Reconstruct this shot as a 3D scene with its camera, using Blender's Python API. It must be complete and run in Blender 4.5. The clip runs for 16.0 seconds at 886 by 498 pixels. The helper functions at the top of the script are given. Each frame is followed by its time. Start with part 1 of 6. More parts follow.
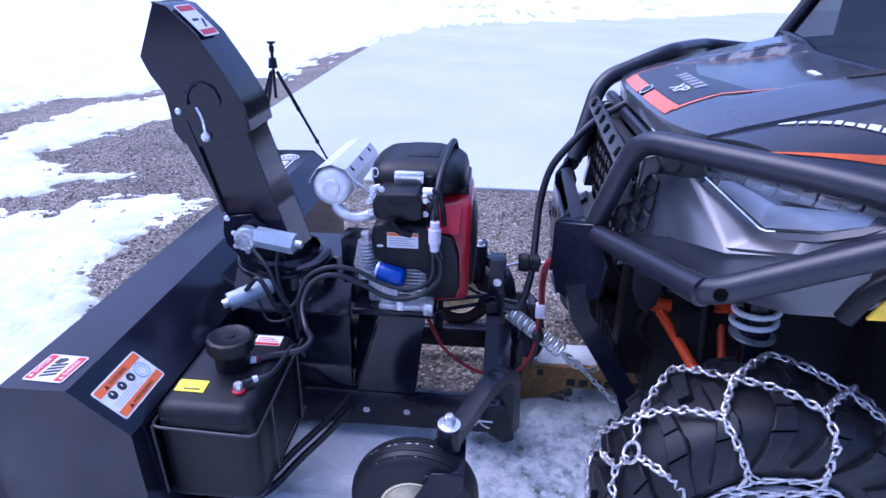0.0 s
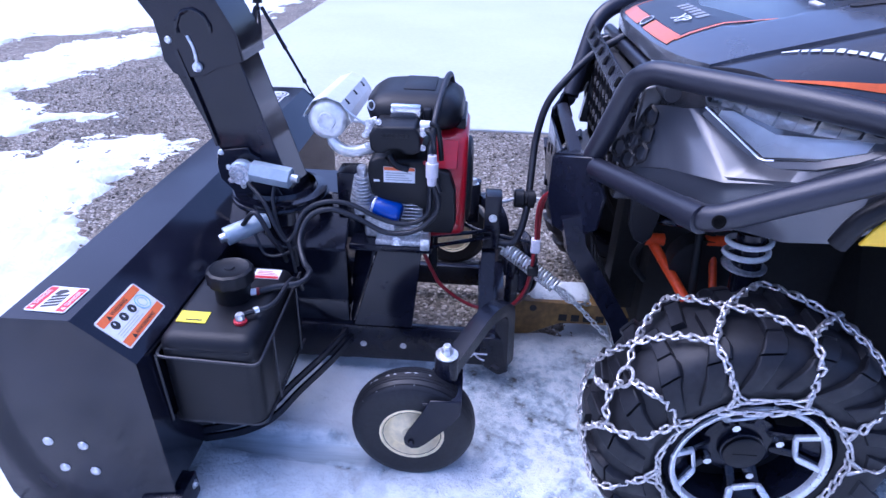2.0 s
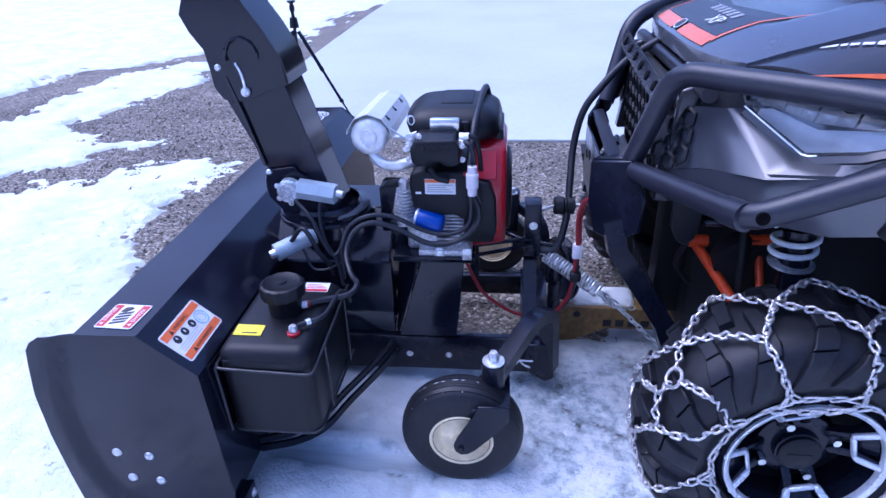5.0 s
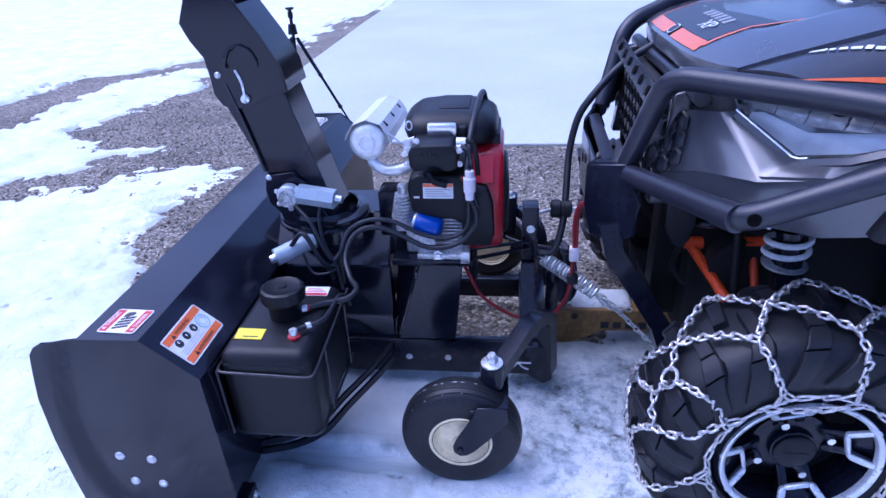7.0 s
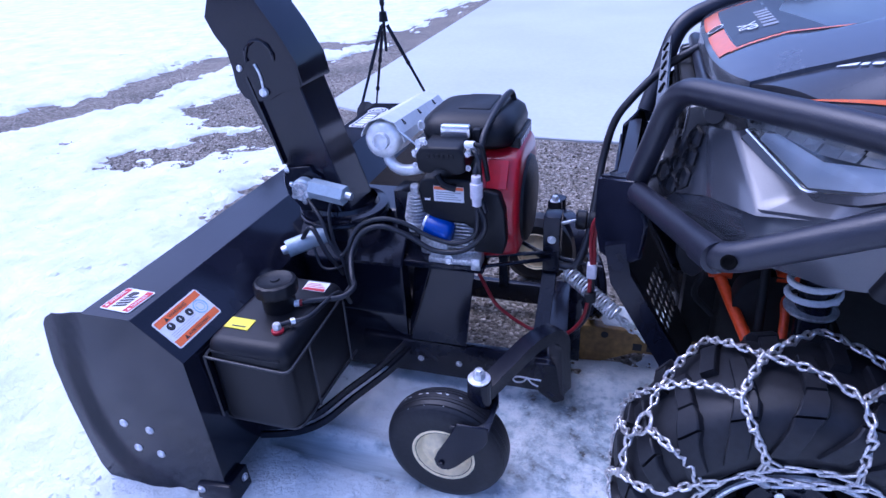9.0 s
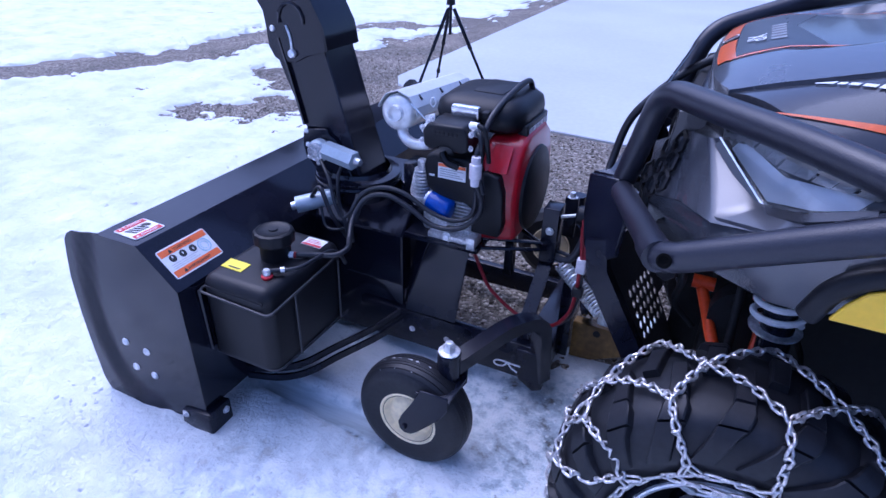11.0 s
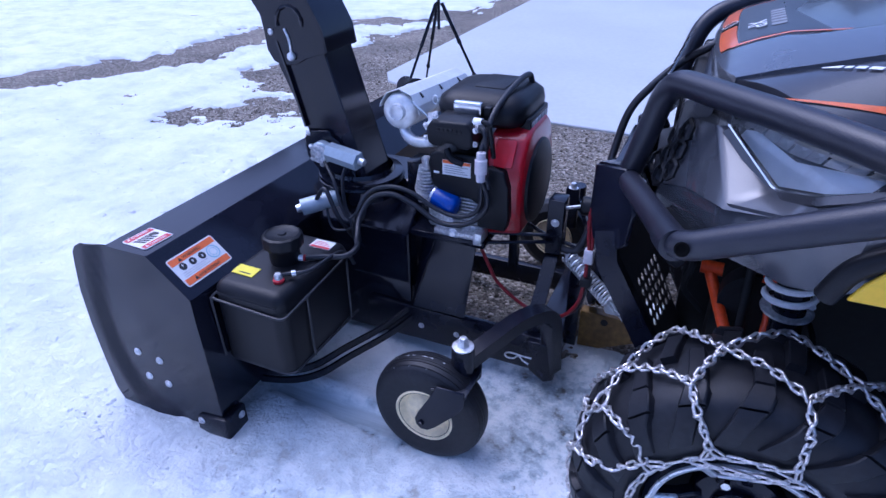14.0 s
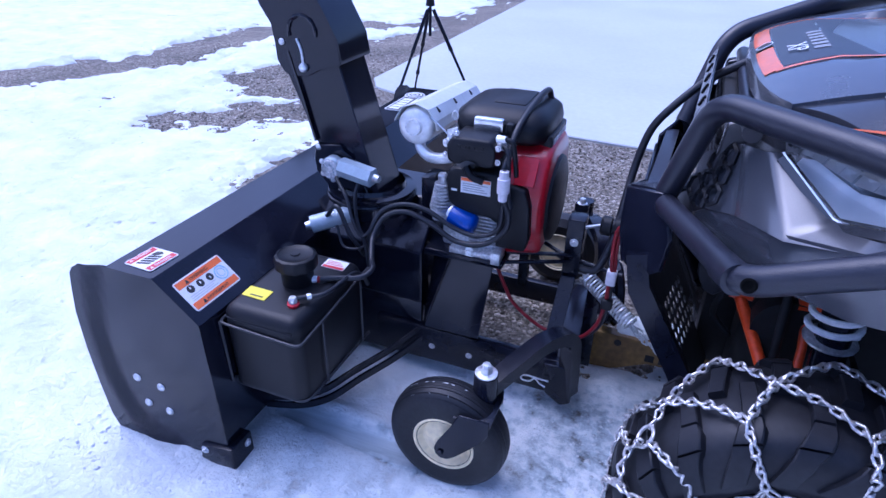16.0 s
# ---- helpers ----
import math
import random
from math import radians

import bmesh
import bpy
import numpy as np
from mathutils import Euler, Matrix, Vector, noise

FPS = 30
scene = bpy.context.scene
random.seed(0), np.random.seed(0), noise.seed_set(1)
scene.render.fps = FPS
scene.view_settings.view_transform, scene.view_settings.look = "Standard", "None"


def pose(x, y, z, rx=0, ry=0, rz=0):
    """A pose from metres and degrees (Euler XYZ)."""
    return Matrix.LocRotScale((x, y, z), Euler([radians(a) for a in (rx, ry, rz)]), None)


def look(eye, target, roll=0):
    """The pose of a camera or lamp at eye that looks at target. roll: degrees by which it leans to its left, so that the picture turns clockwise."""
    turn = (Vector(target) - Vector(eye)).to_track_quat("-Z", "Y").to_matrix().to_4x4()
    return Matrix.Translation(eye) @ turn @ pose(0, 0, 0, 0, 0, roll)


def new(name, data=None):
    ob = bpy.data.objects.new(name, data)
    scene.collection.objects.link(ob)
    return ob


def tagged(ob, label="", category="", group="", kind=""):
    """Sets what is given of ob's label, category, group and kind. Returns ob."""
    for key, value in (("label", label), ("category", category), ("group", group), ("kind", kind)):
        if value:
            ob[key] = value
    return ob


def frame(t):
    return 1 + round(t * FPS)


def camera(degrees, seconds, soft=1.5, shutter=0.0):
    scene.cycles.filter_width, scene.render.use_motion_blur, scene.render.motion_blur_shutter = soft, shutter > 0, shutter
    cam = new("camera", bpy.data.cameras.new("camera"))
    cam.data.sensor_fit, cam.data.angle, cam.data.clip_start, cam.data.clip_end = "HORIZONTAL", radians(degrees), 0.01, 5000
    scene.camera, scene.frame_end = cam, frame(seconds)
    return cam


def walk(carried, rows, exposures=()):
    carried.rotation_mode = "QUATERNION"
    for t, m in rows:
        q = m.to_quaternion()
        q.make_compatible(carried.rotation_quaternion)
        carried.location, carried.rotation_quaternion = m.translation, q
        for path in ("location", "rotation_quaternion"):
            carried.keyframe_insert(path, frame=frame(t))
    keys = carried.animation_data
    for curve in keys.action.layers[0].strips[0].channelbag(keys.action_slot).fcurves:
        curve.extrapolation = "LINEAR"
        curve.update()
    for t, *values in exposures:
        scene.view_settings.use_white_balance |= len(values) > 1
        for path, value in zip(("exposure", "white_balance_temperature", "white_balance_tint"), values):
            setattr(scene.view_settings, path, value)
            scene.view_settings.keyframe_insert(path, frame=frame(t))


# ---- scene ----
cam = camera(71.8, 16.0)
PATH = [
    (0, (0.064, -1.16, 1.346), (-0.073, 0.654, 0.516), 1.2),
    (0.5, (0.058, -1.178, 1.335), (-0.078, 0.633, 0.495), -0.8),
    (1, (0.053, -1.168, 1.337), (-0.082, 0.631, 0.473), -2.1),
    (1.5, (0.045, -1.168, 1.335), (-0.047, 0.606, 0.414), 1.0),
    (2, (0.038, -1.183, 1.318), (-0.045, 0.557, 0.336), 1.9),
    (2.5, (0.037, -1.196, 1.32), (-0.021, 0.553, 0.35), 1.0),
    (3, (0.033, -1.212, 1.327), (-0.053, 0.553, 0.392), 0.4),
    (3.5, (0.035, -1.224, 1.325), (-0.071, 0.534, 0.377), 0.5),
    (4, (0.034, -1.227, 1.328), (-0.129, 0.528, 0.384), -1.7),
    (4.5, (0.043, -1.219, 1.331), (-0.114, 0.539, 0.389), -1.6),
    (5, (0.027, -1.217, 1.325), (-0.18, 0.534, 0.38), -2.0),
    (7.5, (0.038, -1.236, 1.336), (-0.167, 0.522, 0.406), -2.4),
    (8, (0.078, -1.218, 1.341), (-0.175, 0.535, 0.412), -1.3),
    (8.5, (0.219, -1.139, 1.345), (-0.242, 0.577, 0.427), -1.0),
    (9, (0.306, -1.107, 1.341), (-0.261, 0.554, 0.384), -3.5),
    (9.2, (0.308, -1.115, 1.348), (-0.212, 0.558, 0.383), -2.0),
    (11.3, (0.515, -1.102, 1.326), (-0.261, 0.453, 0.335), 1.6),
    (11.5, (0.522, -1.113, 1.327), (-0.269, 0.431, 0.332), 1.6),
    (12, (0.527, -1.146, 1.327), (-0.285, 0.399, 0.349), 3.2),
    (12.5, (0.527, -1.145, 1.329), (-0.321, 0.386, 0.359), 1.5),
    (13, (0.528, -1.126, 1.338), (-0.306, 0.401, 0.352), -0.1),
    (13.5, (0.516, -1.12, 1.339), (-0.281, 0.427, 0.353), 0.1),
    (14, (0.455, -1.126, 1.338), (-0.258, 0.453, 0.339), -0.5),
    (14.5, (0.337, -1.149, 1.33), (-0.206, 0.493, 0.326), 1.7),
    (15, (0.302, -1.142, 1.337), (-0.196, 0.501, 0.311), 2.7),
    (15.5, (0.303, -1.127, 1.345), (-0.248, 0.511, 0.338), 2.7),
    (16, (0.313, -1.104, 1.348), (-0.321, 0.514, 0.358), 1.2),
]
walk(cam, [(t, look(eye, target, roll)) for t, eye, target, roll in PATH], [(0, 0.94, 4830, 33), (2, 1.14, 4880, 29), (3.5, 1.08, 4820, 27), (5, 0.88, 4710, 30), (8.5, 0.81, 4680, 31), (11.5, 0.63, 4750, 30), (12.5, 0.56, 4770, 29), (14, 0.53, 4740, 27), (16, 0.75, 4680, 30)])

# ---- world, sun, exposure ----
world = bpy.data.worlds.new("winter_sky")
scene.world = world
world.use_nodes = True
wn = world.node_tree
sky = wn.nodes.new("ShaderNodeTexSky")
sky.sky_type, sky.sun_disc = "NISHITA", False
sky.sun_elevation, sky.sun_rotation = radians(60), radians(285)
sky.air_density, sky.dust_density, sky.ozone_density = 1.0, 4.0, 2.0
wn.links.new(sky.outputs[0], wn.nodes["Background"].inputs[0])
wn.nodes["Background"].inputs[1].default_value = 0.14
sun = new("sun", bpy.data.lights.new("sun", "SUN"))
sun.data.energy, sun.data.angle, sun.data.color = 0.9, radians(60), (1.0, 0.95, 0.88)
sun.matrix_world = look((-5, 1.5, 16), (0, 0, 0))


# ---- materials ----
def mat(name, base, rough=0.5, metal=0.0, vary=0.12, scale=30.0, bump=0.05, second=None, patch=3.0, coat=0.0, spec=0.5, rvary=0.1):
    """A painted or raw surface: base colour with fine grain and broad stains, gloss that varies, fine relief."""
    m = bpy.data.materials.new(name)
    m.use_nodes = True
    nt = m.node_tree
    n, l = nt.nodes, nt.links
    b = n["Principled BSDF"]
    tc = n.new("ShaderNodeTexCoord")
    fine, broad = n.new("ShaderNodeTexNoise"), n.new("ShaderNodeTexNoise")
    fine.inputs["Scale"].default_value, fine.inputs["Detail"].default_value = scale, 5
    broad.inputs["Scale"].default_value, broad.inputs["Detail"].default_value = patch, 6
    for t in (fine, broad):
        l.new(tc.outputs["Object"], t.inputs["Vector"])
    ramp = n.new("ShaderNodeValToRGB")
    ramp.color_ramp.elements[0].position, ramp.color_ramp.elements[1].position = 0.35, 0.68
    other = second or tuple(min(1.0, c * (1 + 2 * vary) + 0.01 * vary) for c in base)
    ramp.color_ramp.elements[0].color, ramp.color_ramp.elements[1].color = (*base, 1), (*other, 1)
    l.new(broad.outputs["Fac"], ramp.inputs["Fac"])
    mix = n.new("ShaderNodeMix")
    mix.data_type, mix.blend_type = "RGBA", "MULTIPLY"
    mix.inputs["Factor"].default_value = min(1.0, vary * 3)
    grain = n.new("ShaderNodeValToRGB")
    grain.color_ramp.elements[0].position, grain.color_ramp.elements[1].position = 0.3, 0.7
    grain.color_ramp.elements[0].color, grain.color_ramp.elements[1].color = (0.55, 0.55, 0.55, 1), (1.15, 1.15, 1.15, 1)
    l.new(fine.outputs["Fac"], grain.inputs["Fac"])
    l.new(ramp.outputs["Color"], mix.inputs["A"])
    l.new(grain.outputs["Color"], mix.inputs["B"])
    l.new(mix.outputs["Result"], b.inputs["Base Color"])
    rr = n.new("ShaderNodeMapRange")
    rr.inputs["To Min"].default_value, rr.inputs["To Max"].default_value = max(0.02, rough - rvary), min(1.0, rough + rvary)
    l.new(broad.outputs["Fac"], rr.inputs["Value"])
    l.new(rr.outputs["Result"], b.inputs["Roughness"])
    b.inputs["Metallic"].default_value = metal
    b.inputs["Specular IOR Level"].default_value = spec
    b.inputs["Coat Weight"].default_value = coat
    b.inputs["Coat Roughness"].default_value = 0.08
    if bump:
        bp = n.new("ShaderNodeBump")
        bp.inputs["Strength"].default_value, bp.inputs["Distance"].default_value = bump, 0.002
        l.new(fine.outputs["Fac"], bp.inputs["Height"])
        l.new(bp.outputs["Normal"], b.inputs["Normal"])
    return m


# Blue in the base stands in for sky mirrored in the gloss
BLACK = mat("sky_tinted_black_gloss", (0.0060, 0.0068, 0.0140), 0.14, vary=0.2, scale=5, bump=0.24, patch=5, second=(0.0115, 0.0122, 0.021), spec=0.42, rvary=0.12)
SATIN = mat("black_satin_paint", (0.006, 0.007, 0.014), 0.22, vary=0.2, scale=40, bump=0.05, patch=8, spec=0.34)
TUBE = mat("textured_black_powder_coat", (0.016, 0.017, 0.026), 0.32, vary=0.15, scale=400, bump=0.25, patch=6, spec=0.5)
PLASTIC = mat("black_moulded_plastic", (0.0060, 0.0064, 0.0085), 0.42, vary=0.2, scale=350, bump=0.18, patch=9, spec=0.28)
RUBBER = mat("dusty_tyre_rubber", (0.0095, 0.010, 0.0135), 0.46, vary=0.25, scale=90, bump=0.2, patch=7, second=(0.017, 0.018, 0.022), spec=0.34)
HOSE = mat("black_rubber_hose", (0.012, 0.013, 0.018), 0.42, vary=0.15, scale=150, bump=0.08, spec=0.5)
GREYBODY = mat("matte_grey_body_panel", (0.052, 0.056, 0.068), 0.27, metal=0.0, vary=0.06, scale=500, bump=0.03, patch=2, spec=0.8, coat=0.5)
DARKBODY = mat("matte_black_hood_graphic", (0.032, 0.033, 0.039), 0.26, vary=0.1, scale=500, bump=0.03, patch=2, spec=0.65, coat=0.35)
ORANGE = mat("orange_paint", (0.66, 0.115, 0.014), 0.32, vary=0.1, scale=90, bump=0.03, patch=12, coat=0.5)
ARMPAINT = mat("red_orange_arm_paint", (0.86, 0.085, 0.012), 0.4, vary=0.12, scale=90, bump=0.04, patch=12)
RED = mat("red_engine_plastic", (0.36, 0.004, 0.012), 0.3, vary=0.1, scale=60, bump=0.03, patch=9, coat=0.4)
YELLOW = mat("yellow_body_panel", (0.85, 0.53, 0.012), 0.35, vary=0.05, scale=90, bump=0.02)
STEEL = mat("zinc_plated_steel", (0.68, 0.69, 0.70), 0.34, metal=0.75, vary=0.2, scale=120, bump=0.05, patch=30)
CHAINMAT = mat("zinc_chain_steel", (0.57, 0.545, 0.53), 0.32, metal=0.8, vary=0.3, scale=200, bump=0.06, patch=20, rvary=0.15)
CHROME = mat("polished_metal", (0.84, 0.84, 0.84), 0.2, metal=1.0, vary=0.12, scale=40, bump=0.02, patch=15, rvary=0.08)
CAST = mat("cast_aluminium", (0.56, 0.56, 0.57), 0.45, metal=0.65, vary=0.3, scale=140, bump=0.2, patch=25)
MOTORGREY = mat("grey_painted_motor_case", (0.38, 0.44, 0.48), 0.36, metal=0.15, vary=0.07, scale=100, bump=0.06, patch=20)
CREAM = mat("scuffed_cream_rim_paint", (0.95, 0.80, 0.48), 0.42, vary=0.12, scale=60, bump=0.08, patch=18, second=(0.80, 0.67, 0.42))
BLUE = mat("blue_filter_paint", (0.008, 0.05, 0.31), 0.3, vary=0.15, scale=80, bump=0.03, patch=15)
WHITE = mat("white_vinyl", (0.74, 0.74, 0.74), 0.4, vary=0.05, scale=200, bump=0.02, patch=20)
LABELRED = mat("red_label_ink", (0.5, 0.02, 0.03), 0.4, vary=0.05, scale=200, bump=0.0)
LABELORANGE = mat("orange_label_ink", (0.78, 0.16, 0.035), 0.4, vary=0.05, scale=200, bump=0.0)
LABELYELLOW = mat("yellow_label", (0.8, 0.68, 0.02), 0.4, vary=0.05, scale=200, bump=0.0)
INK = mat("black_label_ink", (0.02, 0.02, 0.022), 0.5, vary=0.05, scale=200, bump=0.0)
BLUEINK = mat("pale_blue_ink", (0.25, 0.5, 0.62), 0.5, vary=0.05, scale=200, bump=0.0)
REDWIRE = mat("red_cable_sheath", (0.23, 0.009, 0.015), 0.4, vary=0.1, scale=150, bump=0.03)
CLEAR = mat("clear_fuel_filter_plastic", (0.62, 0.58, 0.60), 0.25, vary=0.1, scale=90, bump=0.02)
OCHRE = mat("worn_yellow_brown_steel", (0.28, 0.16, 0.035), 0.5, vary=0.3, scale=50, bump=0.1, patch=9, second=(0.16, 0.085, 0.02))
WHITEPAINT = mat("white_spring_paint", (0.86, 0.86, 0.86), 0.35, vary=0.08, scale=100, bump=0.02)
MACHINED = mat("machined_alloy", (0.74, 0.75, 0.77), 0.30, metal=0.55, vary=0.1, scale=200, bump=0.02, patch=25)
# One near-black for underbody and cab, and for shade in flat-drawn openings
UNDER = mat("near_black_parts_and_shade", (0.008, 0.008, 0.009), 0.7, vary=0.3, scale=60, bump=0.2, patch=12)


# Near-black stands in for the shade in holes drawn as shallow discs
HOLE = mat("painted_hole_shade", (0.002, 0.002, 0.002), 0.9, vary=0.0, bump=0.0, spec=0.1)


def clear_cover(name, tint=(0.93, 0.95, 0.97), gloss_share=None):
    """A thin clear plastic cover: see-through, with gloss that grows at a slant."""
    m = bpy.data.materials.new(name)
    m.use_nodes = True
    n, l = m.node_tree.nodes, m.node_tree.links
    mix, see, gloss = n.new("ShaderNodeMixShader"), n.new("ShaderNodeBsdfTransparent"), n.new("ShaderNodeBsdfGlossy")
    see.inputs["Color"].default_value = (*tint, 1)
    gloss.inputs["Roughness"].default_value = 0.04
    if gloss_share is None:
        fr = n.new("ShaderNodeFresnel")
        fr.inputs["IOR"].default_value = 1.6
        l.new(fr.outputs[0], mix.inputs[0])
    else:
        mix.inputs[0].default_value = gloss_share
    l.new(see.outputs[0], mix.inputs[1])
    l.new(gloss.outputs[0], mix.inputs[2])
    l.new(mix.outputs[0], n["Material Output"].inputs["Surface"])
    return m


LENS = clear_cover("clear_headlamp_lens")
# Dark tint stands in for the dim cab behind the glass
TINT = clear_cover("windscreen_glass", (0.12, 0.13, 0.13), 0.08)


# ---- mesh helpers ----
def V(*c):
    return Vector(c)


def thing(name, at, label, category, group="", kind=""):
    ob = new(name)
    ob.empty_display_size = 0.05
    ob.location = at
    return tagged(ob, label, category, group, kind)


def part(name, bm, material, parent=None, label="", smooth=True, angle=38.0):
    me = bpy.data.meshes.new(name)
    bmesh.ops.recalc_face_normals(bm, faces=bm.faces)
    if smooth:
        for f in bm.faces:
            f.smooth = True
        lim = radians(angle)
        for e in bm.edges:
            if len(e.link_faces) == 2 and e.calc_face_angle(0.0) > lim:
                e.smooth = False
    bm.to_mesh(me)
    bm.free()
    me.materials.append(material)
    ob = new(name, me)
    if parent is not None:
        ob.parent = parent
        if parent.type == "EMPTY":
            ob.matrix_parent_inverse = Matrix.Translation(-Vector(parent.location))
    if label:
        ob["label"] = label
    return ob


def B():
    return bmesh.new()


def bevel(bm, size, seg=2, edges=None):
    bmesh.ops.recalc_face_normals(bm, faces=bm.faces)
    bm.normal_update()
    es = edges if edges is not None else [e for e in bm.edges if len(e.link_faces) == 2 and e.calc_face_angle(0.0) > 0.5]
    bmesh.ops.bevel(bm, geom=es, offset=size, segments=seg, profile=0.5, affect="EDGES", clamp_overlap=True)


def merge(bm, other):
    me = bpy.data.meshes.new("tmp")
    other.to_mesh(me)
    other.free()
    bm.from_mesh(me)
    bpy.data.meshes.remove(me)
    return bm


def box(x0, x1, y0, y1, z0, z1, r=0.004, seg=2, m=None, bm=None):
    b = B()
    vs = [b.verts.new((x, y, z)) for x in (x0, x1) for y in (y0, y1) for z in (z0, z1)]
    for q in ((0, 1, 3, 2), (4, 6, 7, 5), (0, 4, 5, 1), (2, 3, 7, 6), (0, 2, 6, 4), (1, 5, 7, 3)):
        b.faces.new([vs[i] for i in q])
    if r:
        bevel(b, r, seg)
    if m is not None:
        b.transform(m)
    return merge(bm, b) if bm is not None else b


def prism(pts, axis, a, c, r=0.003, seg=1, bm=None, m=None):
    """Extrudes a polygon along an axis. pts: (x, z) for y, (y, z) for x, (x, y) for z."""
    b = B()
    put = {"y": lambda p, k: (p[0], k, p[1]), "x": lambda p, k: (k, p[0], p[1]), "z": lambda p, k: (p[0], p[1], k)}[axis]
    lo, hi = [b.verts.new(put(p, a)) for p in pts], [b.verts.new(put(p, c)) for p in pts]
    n = len(pts)
    b.faces.new(lo)
    b.faces.new(hi[::-1])
    for i in range(n):
        b.faces.new((lo[i], hi[i], hi[(i + 1) % n], lo[(i + 1) % n]))
    if r:
        bevel(b, r, seg)
    if m is not None:
        b.transform(m)
    return merge(bm, b) if bm is not None else b


def sheet(pts, axis, a, c, thick, r=0.0, bm=None):
    """A folded sheet: an open profile line given a thickness and run along an axis."""
    P = [Vector(p) for p in pts]
    offs = []
    for i, p in enumerate(P):
        d = (P[min(i + 1, len(P) - 1)] - P[max(i - 1, 0)]).normalized()
        offs.append(p + Vector((-d.y, d.x)) * thick)
    return prism([tuple(p) for p in P] + [tuple(p) for p in offs[::-1]], axis, a, c, r, 1, bm)


def plate(corners, thick, r=0.002, bm=None):
    """A flat plate through 3 or more corners, with thickness along its normal."""
    C = [Vector(c) for c in corners]
    nrm = (C[1] - C[0]).cross(C[2] - C[0]).normalized()
    b = B()
    lo, hi = [b.verts.new(c) for c in C], [b.verts.new(c - nrm * thick) for c in C]
    n = len(C)
    b.faces.new(lo)
    b.faces.new(hi[::-1])
    for i in range(n):
        b.faces.new((lo[i], hi[i], hi[(i + 1) % n], lo[(i + 1) % n]))
    if r:
        bevel(b, r, 1)
    return merge(bm, b) if bm is not None else b


def curve_pts(pts, per=6, closed=False):
    """A smooth line through the points."""
    P = [Vector(p) for p in pts]
    n = len(P)
    out = []
    for i in range(n if closed else n - 1):
        p0 = P[(i - 1) % n] if closed or i else P[0] * 2 - P[1]
        p1, p2 = P[i], P[(i + 1) % n]
        p3 = P[(i + 2) % n] if closed or i + 2 < n else P[-1] * 2 - P[-2]
        for k in range(per):
            t = k / per
            out.append(0.5 * (2 * p1 + (p2 - p0) * t + (2 * p0 - 5 * p1 + 4 * p2 - p3) * t * t + (3 * p1 - p0 - 3 * p2 + p3) * t ** 3))
    if not closed:
        out.append(P[-1])
    return out


def bent(pts, radius, per=6):
    """A line with straight runs and rounded corners."""
    P = [Vector(p) for p in pts]
    out = [P[0]]
    for i in range(1, len(P) - 1):
        a, c = P[i - 1] - P[i], P[i + 1] - P[i]
        r = min(radius, a.length * 0.48, c.length * 0.48)
        s, e = P[i] + a.normalized() * r, P[i] + c.normalized() * r
        for k in range(per + 1):
            t = k / per
            out.append(s * (1 - t) ** 2 + P[i] * 2 * t * (1 - t) + e * t * t)
    return out + [P[-1]]


def sweep(path, r, seg=12, bm=None, closed=False, cap=True, shape=None):
    """A tube along a line; r may be a list. shape: an outline in place of a circle."""
    b = B()
    P = [Vector(p) for p in path]
    n = len(P)
    T = [((P[(i + 1) % n] - P[i - 1]) if closed else (P[min(i + 1, n - 1)] - P[max(i - 1, 0)])).normalized() for i in range(n)]
    up = Vector((0, 0, 1)) if abs(T[0].z) < 0.9 else Vector((1, 0, 0))
    u = T[0].cross(up).normalized()
    rings = []
    for i in range(n):
        if i:
            u = T[i - 1].rotation_difference(T[i]) @ u
        u = (u - T[i] * u.dot(T[i])).normalized()
        w = T[i].cross(u)
        rad = r[i] if isinstance(r, (list, tuple)) else r
        if shape:
            rings.append([b.verts.new(P[i] + u * sx + w * sy) for sx, sy in shape])
        else:
            rings.append([b.verts.new(P[i] + (u * math.cos(2 * math.pi * k / seg) + w * math.sin(2 * math.pi * k / seg)) * rad) for k in range(seg)])
    m = len(rings[0])
    for i in range(n if closed else n - 1):
        A, C = rings[i], rings[(i + 1) % n]
        for k in range(m):
            b.faces.new((A[k], A[(k + 1) % m], C[(k + 1) % m], C[k]))
    if cap and not closed:
        b.faces.new(rings[0][::-1])
        b.faces.new(rings[-1])
    return merge(bm, b) if bm is not None else b


def cyl(p0, p1, r0, r1=None, seg=24, bm=None, r=0.0):
    b = sweep([p0, p1], [r0, r0 if r1 is None else r1], seg)
    if r:
        bevel(b, r, 2, [e for e in b.edges if len(e.link_faces) == 2 and e.calc_face_angle(0.0) > 1.0])
    return merge(bm, b) if bm is not None else b


def lathe(profile, at, axis=(0, 0, 1), seg=32, bm=None, close=True):
    """Turns a profile of (radius, height) round an axis at a place."""
    b = B()
    q = Vector((0, 0, 1)).rotation_difference(Vector(axis)).to_matrix().to_4x4()
    M = Matrix.Translation(at) @ q
    rings = []
    for rad, h in profile:
        if rad < 1e-5:
            rings.append([b.verts.new(M @ Vector((0, 0, h)))])
        else:
            rings.append([b.verts.new(M @ Vector((rad * math.cos(2 * math.pi * k / seg), rad * math.sin(2 * math.pi * k / seg), h))) for k in range(seg)])
    for A, C in zip(rings, rings[1:]):
        for k in range(seg):
            j = (k + 1) % seg
            if len(A) == 1 and len(C) > 1:
                b.faces.new((A[0], C[k], C[j]))
            elif len(C) == 1 and len(A) > 1:
                b.faces.new((A[k], A[j], C[0]))
            elif len(A) > 1:
                b.faces.new((A[k], A[j], C[j], C[k]))
    return merge(bm, b) if bm is not None else b


